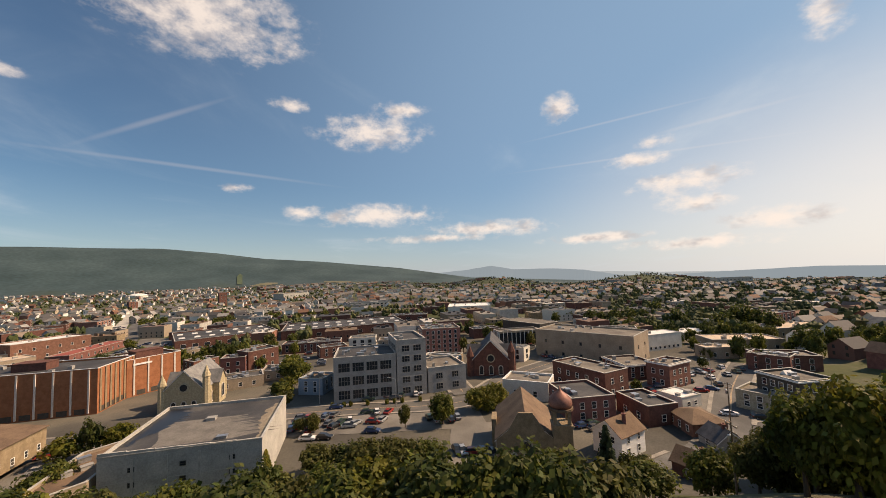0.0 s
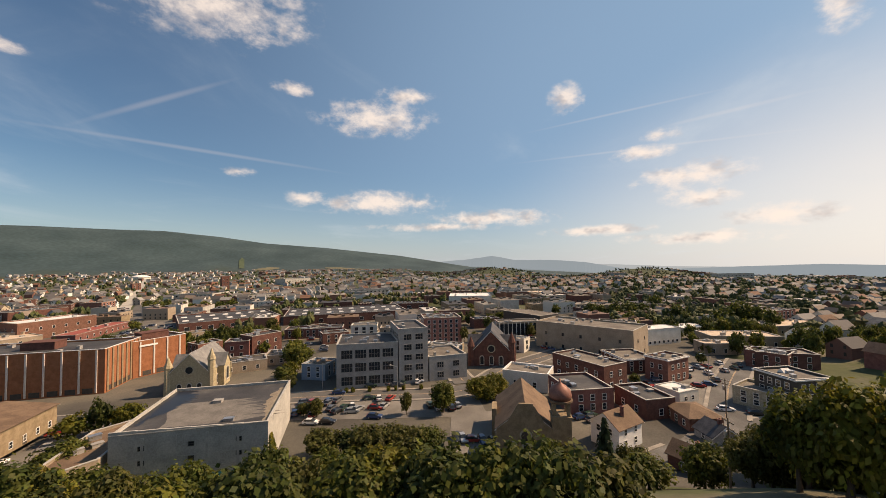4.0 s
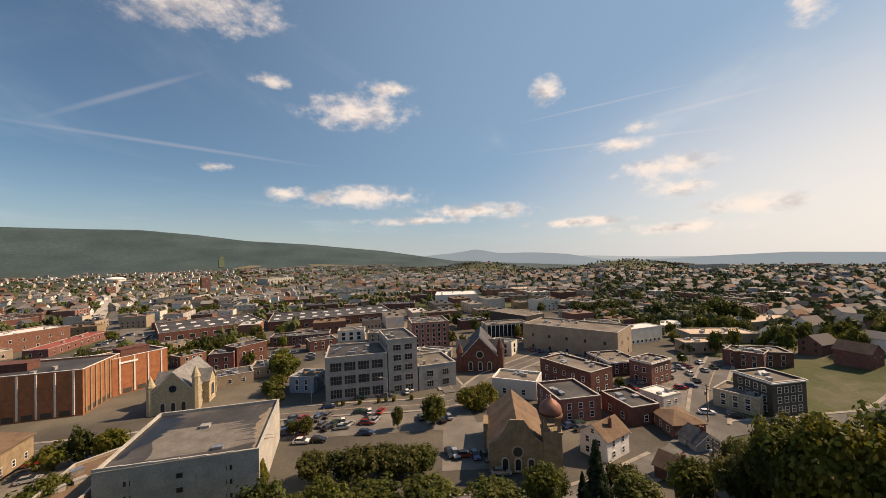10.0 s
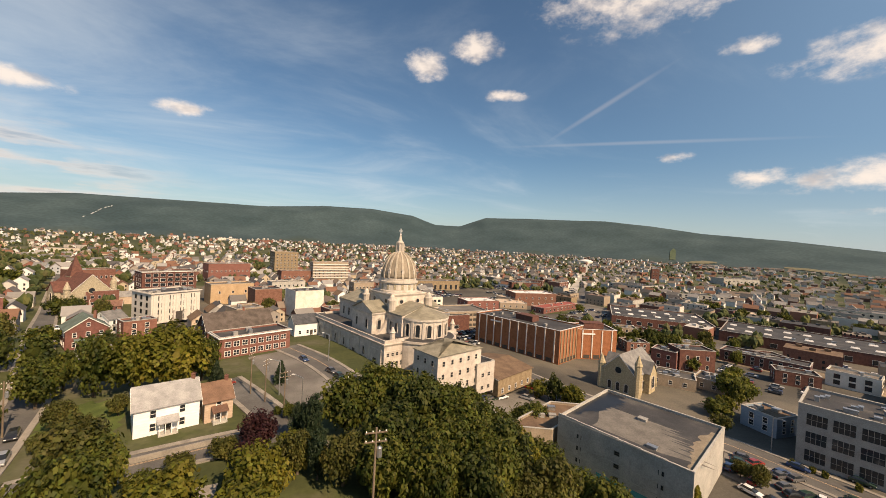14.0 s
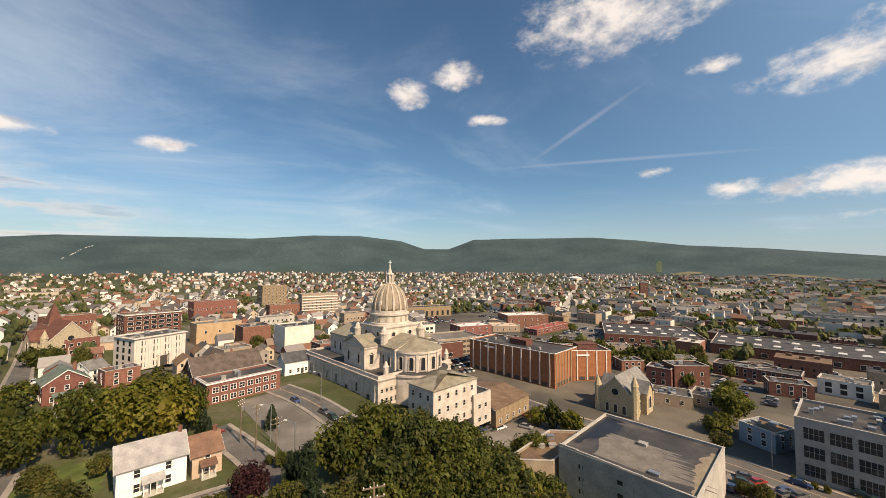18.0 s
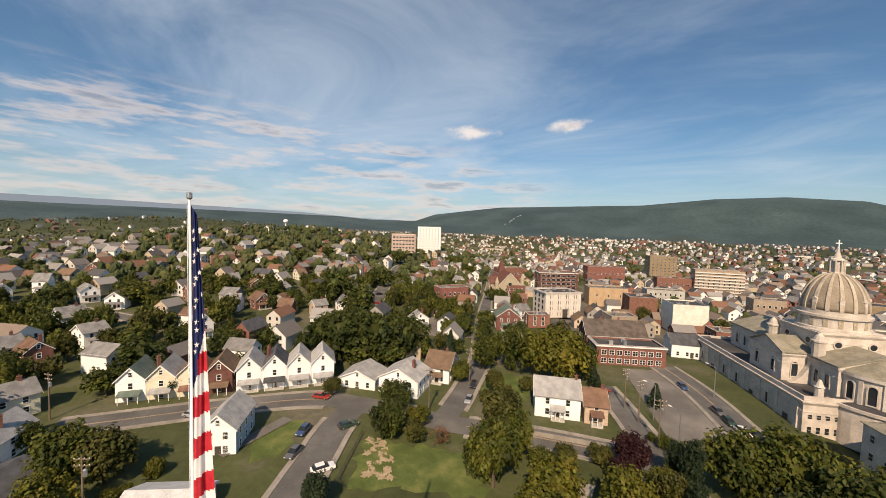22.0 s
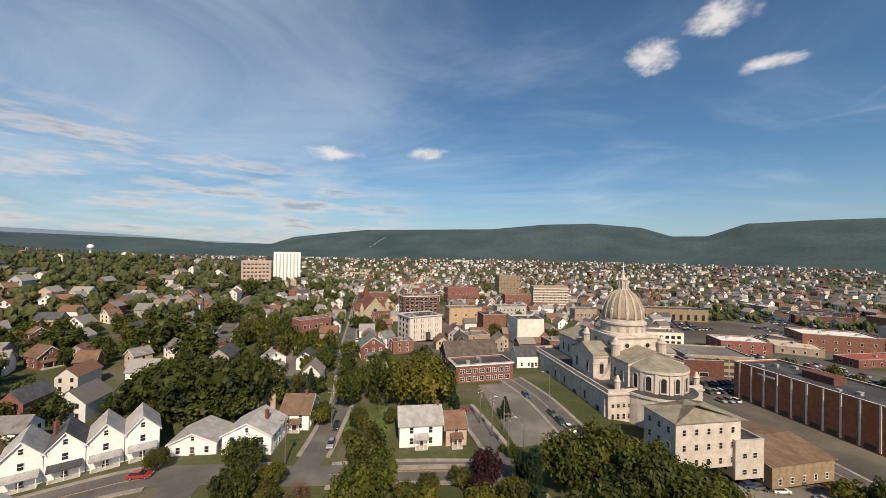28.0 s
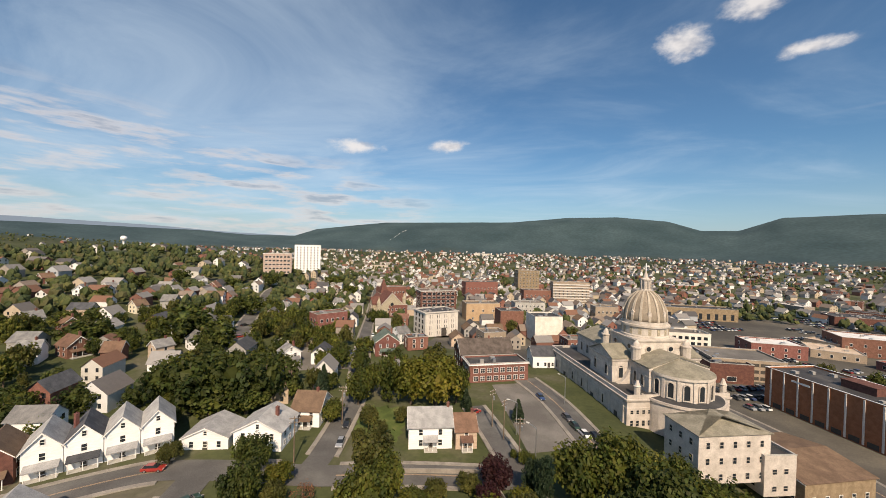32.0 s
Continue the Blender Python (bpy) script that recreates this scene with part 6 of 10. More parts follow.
block(487.9, 227.8, -10.0, (26.2, -46.5), (29.1, 16.4), 8.4, "mill")
block(346.8, 123.0, -10.0, (8.1, -36.3), (19.2, 4.3), 5.4, "long_shed")
block(363.6, 232.5, -10.0, (15.0, -16.5), (15.3, 13.9), 4.0, "pale_shed")
block(427.7, 346.9, -10.0, (45.6, -35.8), (17.6, 22.4), 6.3, "mill")
block(294.1, 401.1, -10.0, (20.2, 9.5), (-7.3, 15.6), 10.5, "far_block")
block(591.3, 731.1, -10.0, (11.9, -6.6), (8.7, 15.7), 14.3, "far_block")
block(319.1, 543.1, -10.0, (7.0, -5.4), (8.8, 11.5), 10.0, "far_block")
block(370.5, 668.4, -10.0, (9.8, -5.9), (7.3, 12.2), 11.0, "far_block")
block(762.2, 517.5, -10.0, (64.2, -24.5), (13.5, 35.2), 13.9, "mill")
block(206.8, 126.7, -10.0, (15.7, -7.2), (4.8, 10.5), 5.1, "brick_c2")
block(159.1, 30.8, -10.0, (10.6, -4.3), (6.7, 16.6), 6.1, "cream_shop")
block(189.0, 9.6, -10.0, (-4.9, -11.0), (7.1, -3.1), 6.5, "white_store")
block(205.3, -91.7, -9.6, (1.3, -31.9), (15.7, 0.6), 5.7, "pale_shed")
block(238.5, -93.8, -9.7, (10.2, -18.0), (11.5, 6.5), 3.7, "white_low")
block(188.7, -81.5, -9.7, (2.2, -17.8), (8.5, 1.0), 5.3, "pale_shed")
block(167.0, -90.1, -9.4, (-2.2, -19.8), (10.7, -1.2), 6.6, "brick_a")
block(233.5, -136.5, -8.4, (13.9, -35.6), (15.4, 6.0), 5.2, "pale_shed")
block(206.1, -62.5, -9.9, (11.0, -20.4), (9.0, 4.9), 8.1, "white_low")
block(297.5, -2.5, -10.0, (-11.8, -16.4), (13.2, -9.5), 4.0, "pale_shed")
block(483.6, -13.0, -10.0, (5.9, -44.5), (29.1, 3.8), 5.6, "pale_shed")
block(499.3, 21.3, -10.0, (-1.6, -26.0), (23.4, -1.4), 8.3, "mill")
block(461.2, -57.1, -10.0, (10.2, -32.7), (23.0, 7.1), 6.1, "long_shed")
block(913.2, -430.5, -10.0, (19.4, -79.9), (18.3, 4.5), 12.4, "mill")
block(262.8, -151.7, -8.7, (13.0, -20.6), (9.3, 5.9), 10.1, "far_block")
block(145.3, 110.6, -10.0, (4.3, -9.4), (11.3, 5.2), 4.3, "low_store")
block(157.1, 155.8, -10.0, (11.3, -4.1), (3.4, 9.6), 5.5, "brick_b2")
block(188.3, 106.4, -10.0, (9.3, -11.2), (7.3, 6.1), 5.9, "brick_c2")
block(209.6, 81.4, -10.0, (3.5, -12.6), (10.3, 2.9), 5.9, "tan_store")
block(190.1, 155.0, -10.0, (10.8, -8.3), (5.1, 6.7), 5.1, "tan_store")
block(247.6, 29.5, -10.0, (7.5, -16.1), (9.2, 4.3), 6.3, "long_shed")
block(174.3, -17.9, -10.0, (-11.4, -7.4), (3.7, -5.8), 3.8, "low_store")
block(54.3, 290.0, -9.9, (17.5, 3.7), (-2.9, 13.5), 8.9, "brick_row")
block(8.2, 212.7, -5.1, (10.0, 4.3), (-4.4, 10.1), 7.9, "brick_row")
block(-33.5, 194.1, -2.5, (10.4, 7.1), (-6.2, 9.0), 9.1, "tan_store")
block(-158.9, 325.3, -4.2, (17.3, 19.2), (-9.8, 8.8), 13.7, "brick_row")
block(-127.1, 269.3, -6.5, (14.2, 11.4), (-5.8, 7.2), 9.3, "brick_row")
block(72.1, 209.3, -9.9, (18.7, 3.1), (-4.5, 27.0), 9.2, "long_shed")
block(160.1, 220.6, -10.0, (12.1, -14.6), (9.0, 7.4), 5.8, "brick_c2")
block(178.6, 185.8, -10.0, (10.8, -6.2), (5.0, 8.7), 6.0, "tan_store")
block(160.2, 313.0, -10.0, (13.0, -17.4), (12.2, 9.1), 6.0, "pale_shed")
house(-159.9, -35.3, 2.4, (-2.8, 5.6), (-7.8, -4.0), 5.6, "hill_white", along=False, rise=3.1, porch=0.6)
house(-180.5, -22.7, 2.9, (1.9, 5.9), (-8.0, 2.6), 5.6, "hill_cream", along=False, rise=2.9, porch=0)
house(-190.2, -14.9, 3.1, (-2.5, 8.0), (-7.3, -2.3), 6.0, "hill_white", along=False, rise=2.5, porch=0.8)
house(-192.6, -4.6, 3.2, (-2.3, 5.4), (-8.0, -3.3), 5.5, "hill_tan", along=False, rise=3.5, porch=0.8)
house(-210.8, -23.1, 4.0, (-2.5, 8.0), (-7.2, -2.2), 6.3, "hill_white", along=False, rise=2.5, porch=0)
house(-251.0, -0.5, 5.5, (-1.9, 8.7), (-7.4, -1.7), 5.9, "hill_white", along=True, rise=3.0, porch=0.6)
house(-254.6, -45.3, 6.3, (-3.9, 6.6), (-7.1, -4.2), 6.4, "hill_brick", along=False, rise=3.5, porch=0.6)
house(-208.6, -59.4, 4.3, (-3.6, 5.5), (-7.4, -4.9), 6.5, "hill_cream", along=False, rise=3.1, porch=0.8)
house(-289.7, -66.4, 8.8, (1.5, 8.3), (-8.3, 1.5), 5.6, "hill_white", along=True, rise=3.4, porch=0.6)
house(-324.1, -14.6, 9.6, (-3.2, 5.2), (-8.0, -4.9), 5.0, "hill_white", along=True, rise=2.9, porch=0)
house(-341.5, 15.8, 10.6, (-2.8, 6.6), (-6.4, -2.7), 5.3, "hill_white", along=False, rise=3.5, porch=0.6)
house(-264.9, 22.5, 6.3, (-1.6, 5.9), (-6.3, -1.7), 5.1, "hill_white", along=False, rise=3.5, porch=0.6)
house(-278.3, 36.0, 7.2, (3.5, 5.1), (-5.5, 3.7), 6.4, "hill_white", along=True, rise=3.6, porch=0.6)
house(-242.7, 46.9, 5.4, (-0.2, 7.5), (-8.0, -0.2), 5.8, "hill_white", along=False, rise=3.1, porch=0.8)
house(-223.6, 51.3, 4.6, (4.4, 6.2), (-5.7, 4.0), 5.2, "hill_white", along=False, rise=3.0, porch=0.8)
house(-315.5, 63.7, 10.3, (4.2, 5.0), (-6.1, 5.1), 4.7, "hill_brick", along=False, rise=3.2, porch=0)
house(-351.6, 105.7, 16.0, (4.1, 5.0), (-5.9, 4.8), 4.9, "hill_white", along=False, rise=3.3, porch=0)
house(-349.1, 79.5, 13.6, (-1.6, 6.7), (-8.2, -2.0), 4.8, "hill_cream", along=False, rise=3.1, porch=0.6)
house(-165.4, 13.8, 2.3, (-1.4, 6.4), (-7.0, -1.5), 5.6, "hill_tan", along=True, rise=2.9, porch=0)
house(-147.8, 7.1, 1.9, (-1.8, 5.7), (-7.1, -2.3), 5.6, "hill_white", along=True, rise=2.8, porch=0.8)
house(-155.6, 18.3, 2.0, (-0.6, 6.1), (-7.6, -0.8), 6.1, "hill_brick", along=False, rise=2.7, porch=0)
house(-169.3, 33.6, 2.4, (-1.2, 7.1), (-8.3, -1.5), 5.3, "hill_white", along=True, rise=2.5, porch=0.8)
house(-193.3, 32.0, 3.2, (-1.0, 7.9), (-7.6, -0.9), 6.1, "hill_white", along=True, rise=3.4, porch=0)
house(-213.9, 82.1, 4.7, (-0.1, 5.9), (-7.0, -0.2), 5.9, "hill_brick", along=True, rise=2.8, porch=0.6)
house(-185.8, 85.7, 3.5, (4.7, 4.7), (-6.0, 6.0), 4.8, "hill_white", along=True, rise=3.5, porch=0.8)
house(-178.8, 97.9, 3.4, (0.6, 7.9), (-8.6, 0.7), 4.9, "hill_brick", along=False, rise=3.4, porch=0.8)
house(-162.6, 99.4, 2.8, (5.0, 3.7), (-4.2, 5.6), 4.9, "hill_brick", along=True, rise=3.1, porch=0.6)
house(-153.9, 61.9, 2.1, (0.1, 5.7), (-8.4, 0.1), 5.6, "hill_white", along=False, rise=3.5, porch=0.6)
house(-149.6, 110.9, 2.5, (1.1, 6.5), (-6.3, 1.1), 5.3, "hill_tan", along=True, rise=2.4, porch=0.8)
house(-149.3, 125.1, 2.7, (2.7, 7.3), (-5.9, 2.2), 4.7, "hill_white", along=False, rise=3.0, porch=0)
house(-151.5, 135.6, 2.9, (4.9, 3.3), (-4.5, 6.7), 4.6, "hill_dark", along=True, rise=2.7, porch=0)
house(-232.6, 110.1, 6.7, (0.7, 6.8), (-6.8, 0.7), 5.5, "hill_white", along=True, rise=3.1, porch=0.8)
house(-212.1, 113.5, 5.5, (1.0, 6.2), (-7.9, 1.3), 5.8, "hill_brick", along=False, rise=2.5, porch=0)
house(-280.1, 212.1, 13.0, (-0.2, 5.0), (-8.0, -0.2), 5.1, "hill_brick", along=False, rise=2.6, porch=0)
house(-209.5, 202.3, 4.6, (2.6, 5.6), (-5.8, 2.7), 4.6, "hill_tan", along=False, rise=2.9, porch=0)
house(-224.2, 152.3, 7.9, (0.3, 6.3), (-7.5, 0.4), 4.8, "hill_cream", along=True, rise=3.0, porch=0.8)
house(-275.9, 169.3, 13.5, (-0.1, 6.6), (-7.4, -0.1), 4.8, "hill_white", along=True, rise=3.0, porch=0.8)
house(-280.9, 152.9, 13.5, (5.1, 4.6), (-4.5, 5.0), 4.6, "hill_white", along=False, rise=3.2, porch=0)
house(-179.7, 220.8, 0.2, (0.0, 5.1), (-6.5, 0.1), 4.9, "hill_white", along=False, rise=3.1, porch=0.6)
house(-166.9, 267.8, -3.7, (1.7, 5.4), (-8.6, 2.7), 5.8, "hill_white", along=False, rise=3.4, porch=0.8)
house(-221.8, 290.5, 2.7, (0.7, 6.5), (-7.1, 0.7), 5.7, "hill_white", along=True, rise=2.6, porch=0.6)
house(-224.2, 331.0, 3.0, (0.2, 6.5), (-9.1, 0.3), 5.4, "hill_white", along=False, rise=2.8, porch=0)
house(-140.2, -37.6, 1.9, (-3.8, 6.8), (-7.4, -4.1), 6.2, "hill_white", along=False, rise=3.4, porch=0)
house(-151.4, -28.9, 2.1, (-3.7, 6.8), (-5.7, -3.1), 5.9, "hill_brick", along=False, rise=2.5, porch=0.6)
house(-157.6, -48.6, 2.4, (-3.8, 4.8), (-7.2, -5.7), 5.8, "hill_white", along=False, rise=3.2, porch=0.6)
house(-181.6, -48.5, 3.2, (1.1, 6.8), (-7.4, 1.2), 5.5, "hill_blue", along=True, rise=3.0, porch=0.6)
house(-277.5, -29.5, 7.2, (2.7, 6.4), (-7.8, 3.3), 5.9, "hill_brick", along=False, rise=3.2, porch=0)
house(-270.4, -78.7, 8.0, (1.3, 8.4), (-7.1, 1.1), 5.9, "hill_white", along=False, rise=3.2, porch=0.6)
house(-245.3, -18.8, 5.4, (-2.6, 6.0), (-6.6, -2.8), 5.2, "hill_tan", along=False, rise=2.8, porch=0)
house(-319.8, -45.7, 10.0, (1.3, 8.1), (-8.2, 1.4), 6.4, "hill_cream", along=False, rise=3.1, porch=0.6)
house(-316.3, -65.0, 10.5, (-4.0, 4.1), (-5.9, -5.7), 4.7, "hill_white", along=False, rise=2.7, porch=0.6)
house(-321.2, -90.1, 11.8, (-4.2, 5.7), (-6.1, -4.5), 4.6, "hill_white", along=False, rise=3.5, porch=0.8)
house(-338.3, 45.9, 11.1, (-1.6, 8.0), (-6.1, -1.3), 6.0, "hill_white", along=False, rise=3.5, porch=0)
house(-295.4, -2.3, 7.9, (-1.4, 9.0), (-8.3, -1.3), 6.3, "hill_white", along=True, rise=2.7, porch=0.6)
house(-275.4, 96.4, 9.1, (1.5, 7.6), (-6.1, 1.2), 5.4, "hill_tan", along=False, rise=2.4, porch=0.6)
house(-295.5, 128.1, 13.0, (1.4, 6.1), (-6.5, 1.5), 5.4, "hill_brick", along=True, rise=2.5, porch=0.6)
house(-322.1, 158.8, 18.7, (0.3, 6.6), (-7.5, 0.3), 4.3, "hill_brick", along=True, rise=2.9, porch=0.6)
house(-283.7, 239.7, 12.4, (1.0, 6.5), (-8.5, 1.3), 5.0, "hill_white", along=False, rise=2.5, porch=0.6)
house(-254.4, 231.2, 8.1, (-1.1, 4.9), (-9.0, -2.0), 5.9, "hill_brick", along=True, rise=3.5, porch=0.6)
house(-260.5, 273.7, 8.4, (6.4, 4.3), (-3.7, 5.5), 5.6, "hill_white", along=False, rise=3.4, porch=0.6)
house(-261.5, 293.8, 9.0, (3.5, 6.8), (-6.7, 3.4), 5.2, "hill_white", along=True, rise=3.0, porch=0.6)
house(-185.1, 322.2, -1.8, (1.5, 6.8), (-8.6, 1.9), 5.2, "hill_white", along=False, rise=3.2, porch=0)
house(-214.2, 388.9, 0.1, (7.3, 1.0), (-0.9, 6.5), 6.2, "hill_white", along=True, rise=2.8, porch=0.8)
house(-105.9, 246.0, -6.6, (7.3, 2.4), (-2.4, 7.4), 5.4, "hill_brick", along=True, rise=2.6, porch=0)
house(-75.2, 180.8, -0.5, (3.3, 6.0), (-6.8, 3.7), 5.7, "hill_white", along=True, rise=2.7, porch=0.6)
house(-145.3, 316.5, -5.2, (2.4, 5.0), (-7.5, 3.6), 5.3, "hill_tan", along=False, rise=2.8, porch=0.6)
house(-102.3, 126.1, 1.3, (4.3, 6.3), (-5.0, 3.4), 5.3, "hill_white", along=False, rise=2.6, porch=0.8)
house(-178.3, -63.8, 3.2, (-4.4, 6.4), (-7.4, -5.1), 5.1, "hill_brick", along=False, rise=3.1, porch=0.8)
house(-153.1, -55.3, 2.4, (1.1, 8.2), (-6.8, 0.9), 5.8, "hill_white", along=False, rise=3.4, porch=0.8)
house(-178.5, 3.3, 2.7, (-2.3, 5.7), (-8.0, -3.3), 5.3, "hill_white", along=True, rise=3.4, porch=0.6)
house(-207.1, 9.5, 3.6, (-0.8, 7.1), (-7.6, -0.8), 5.6, "hill_cream", along=False, rise=3.6, porch=0.8)
house(-356.5, -7.3, 11.4, (2.4, 7.1), (-6.7, 2.3), 5.3, "hill_white", along=False, rise=2.4, porch=0.8)
house(-369.3, 31.1, 12.4, (-1.8, 6.4), (-6.8, -1.9), 4.6, "hill_brick", along=False, rise=2.4, porch=0.8)
house(-389.3, 70.4, 15.4, (3.1, 4.6), (-5.4, 3.7), 5.4, "hill_white", along=True, rise=3.0, porch=0)
house(-310.8, 77.7, 10.7, (0.2, 5.8), (-7.6, 0.2), 5.3, "hill_blue", along=False, rise=2.4, porch=0.6)
house(-240.5, -83.6, 6.3, (0.7, 6.9), (-8.7, 0.8), 5.1, "hill_white", along=False, rise=3.3, porch=0)
house(-132.1, 349.3, -6.2, (9.1, 3.1), (-3.0, 8.8), 5.3, "hill_brick", along=True, rise=2.6, porch=0.8)
house(-56.9, 127.9, 0.6, (4.0, 4.0), (-4.3, 4.3), 4.5, "hill_white", along=True, rise=2.6, porch=0.6)
tree(75.8, 112.9, 7.0, 4.6, "gold")
tree(83.2, 106.1, 7.0, 5.0, "gold")
tree(165.0, 160.0, 7.0, 5.0, "broad")
tree(172.9, 150.3, 6.0, 4.6, "olive")
tree(154.1, 97.0, 9.0, 5.4, "broad")
tree(134.0, 90.0, 6.0, 3.8, "gold")
tree(117.0, 80.0, 6.0, 3.4, "olive")
tree(198.5, 149.2, 6.0, 4.8, "broad")
tree(-135.2, -5.6, 15.0, 8.6, "dark")
tree(-128.0, 2.0, 13.0, 7.0, "dark")
tree(-142.0, -14.0, 12.0, 6.5, "broad")
tree(-84.8, -10.3, 13.0, 6.2, "dark")
tree(-87.6, 15.4, 11.0, 5.4, "broad")
tree(-77.1, 10.6, 9.0, 4.4, "gold")
tree(-104.0, 96.4, 14.0, 7.4, "dark")
tree(-93.5, 103.0, 13.5, 7.4, "dark")
tree(-112.0, 88.0, 12.5, 6.6, "dark")
tree(-98.0, 110.0, 12.0, 6.6, "broad")
tree(-86.7, 110.0, 11.0, 6.4, "dark")
tree(-110.0, 104.0, 12.0, 6.6, "dark")
tree(-120.0, 96.0, 11.0, 6.0, "broad")
tree(-69.9, 131.9, 11.0, 5.0, "dark")
tree(-43.0, 143.0, 12.0, 6.4, "olive")
tree(-59.1, 139.8, 10.0, 5.2, "dark")
tree(-72.8, 112.2, 10.0, 3.0, "conifer")
tree(-153.0, 43.7, 10.0, 6.2, "broad")
tree(-146.0, 52.0, 9.0, 5.0, "dark")
tree(-217.7, 129.3, 10.0, 6.6, "dark")
tree(-164.1, 139.5, 11.0, 6.8, "dark")
tree(-172.0, 146.0, 10.0, 6.0, "dark")
tree(-162.7, 121.3, 10.0, 6.4, "dark")
tree(-256.2, -37.0, 9.0, 6.6, "dark")
tree(-59.6, -29.1, 9.0, 5.0, "broad")
tree(-216.8, -8.0, 8.0, 6.0, "dark")
tree(-140.5, 155.1, 9.0, 6.0, "broad")
tree(-117.7, 150.8, 9.0, 6.0, "dark")
tree(-175.0, 18.8, 7.0, 5.0, "broad")
tree(-218.2, -47.6, 8.0, 6.4, "dark")
tree(-113.0, -52.0, 9.0, 6.0, "dark")
tree(-103.0, -22.0, 9.0, 4.2, "broad")
tree(-7.9, 115.4, 7.0, 2.6, "conifer")
tree(-20.0, 74.5, 4.6, 2.6, "olive")
tree(-14.1, 78.9, 4.8, 2.8, "olive")
tree(-48.7, 36.4, 8.0, 2.8, "column")
tree(-83.7, 19.1, 10.0, 5.4, "olive")
tree(-24.3, 117.8, 7.0, 2.3, "conifer")
tree(-61.1, 117.5, 9.0, 4.6, "dark")
tree(-57.5, 95.0, 7.0, 3.4, "broad")
tree(-96.0, 77.0, 5.5, 2.8, "olive")
tree(-130.0, 60.0, 9.0, 5.0, "dark")
tree(-137.0, 66.0, 8.0, 4.6, "broad")
tree(-125.0, 72.0, 9.0, 5.0, "dark")
tree(-118.0, 62.0, 7.0, 4.0, "broad")
tree(14.9, 86.4, 14.0, 7.2, "broad")
tree(7.7, 83.0, 13.0, 6.0, "broad")
tree(21.1, 79.0, 14.0, 7.2, "dark")
tree(29.5, 74.2, 13.0, 7.0, "broad")
tree(36.5, 66.5, 12.0, 6.4, "dark")
tree(14.3, 68.0, 12.0, 6.4, "dark")
tree(24.0, 66.0, 11.5, 6.0, "broad")
tree(6.1, 66.5, 9.0, 4.4, "olive")
tree(0.7, 78.0, 12.5, 2.4, "column")
tree(-1.8, 81.0, 10.0, 2.0, "column")
tree(-9.1, 82.8, 7.0, 4.0, "purple")
tree(-34.3, 74.0, 12.5, 5.6, "olive")
tree(-29.0, 70.6, 10.5, 4.4, "broad")
tree(-17.5, 59.5, 10.5, 5.6, "gold")
tree(-7.0, 63.6, 10.0, 5.2, "gold")
tree(-1.4, 71.5, 8.5, 3.4, "olive")
tree(-61.3, 69.4, 8.5, 4.6, "dense")
tree(-52.6, 67.5, 5.2, 3.4, "gold")
tree(30.0, 58.0, 11.0, 5.6, "broad")
tree(41.0, 56.5, 12.0, 5.4, "olive")
tree(48.8, 52.0, 11.5, 5.0, "broad")
tree(40.5, 77.5, 10.5, 5.4, "broad")
tree(33.8, 88.0, 11.0, 5.6, "dark")
tree(26.6, 92.0, 11.0, 4.8, "broad")
tree(77.4, 45.0, 7.0, 4.8, "olive")
tree(80.0, 38.5, 6.6, 4.6, "dark")
tree(82.0, 30.4, 7.0, 4.8, "olive")
tree(83.4, 22.2, 6.6, 4.6, "broad")
tree(56.0, 44.0, 10.5, 5.0, "dark")
tree(60.0, 34.0, 8.0, 4.6, "broad")
tree(64.0, -3.0, 8.0, 3.8, "broad")
tree(66.5, -12.5, 12.0, 2.9, "conifer")
tree(70.5, -18.5, 8.0, 3.6, "olive")
tree(72.1, -29.6, 9.0, 4.4, "broad")
tree(46.0, -40.0, 15.4, 5.6, "broad")
tree(54.0, -46.0, 16.0, 5.6, "olive")
tree(60.0, -55.0, 15.4, 5.6, "broad")
tree(66.0, -46.0, 14.1, 5.2, "gold")
tree(52.0, -58.0, 15.4, 5.8, "dark")
tree(44.0, -52.0, 15.4, 5.6, "broad")
tree(58.0, -36.0, 13.4, 4.8, "olive")
tree(38.0, -44.0, 14.1, 5.4, "gold")
tree(72.0, -58.0, 14.1, 5.4, "broad")
tree(66.0, -66.0, 15.4, 5.6, "dark")
tree(80.0, -66.0, 10.0, 5.2, "broad")
tree(50.0, -30.0, 11.5, 4.2, "broad")
tree(78.0, -44.0, 8.0, 4.0, "olive")
tree(19.4, 62.5, 10.7, 4.1, "broad")
tree(11.6, 61.6, 10.6, 4.8, "broad")
tree(15.7, 59.4, 9.4, 4.7, "broad")
tree(1.9, 69.0, 10.0, 2.2, "column")
tree(-9.5, 74.0, 6.8, 3.2, "purple")
tree(-3.0, 76.0, 5.6, 2.9, "gold")
tree(-17.3, 52.4, 9.0, 5.8, "gold")
tree(-7.9, 54.7, 9.1, 6.0, "gold")
tree(-12.0, 51.6, 6.5, 3.8, "gold")
tree(-28.7, 60.1, 13.8, 5.0, "broad")
tree(-32.3, 60.9, 8.3, 3.4, "broad")
tree(-23.5, 70.5, 4.6, 3.1, "broad")
tree(-54.3, 60.1, 9.9, 4.3, "dense")
tree(-49.1, 62.3, 5.0, 2.9, "olive")
tree(-44.3, 65.1, 4.8, 3.1, "rust")
tree(-108.6, 82.5, 13.7, 5.9, "dark")
tree(-98.4, 84.6, 16.4, 8.2, "dark")
tree(-88.8, 88.9, 17.0, 8.7, "dark")
tree(-82.1, 96.2, 15.2, 7.1, "dark")
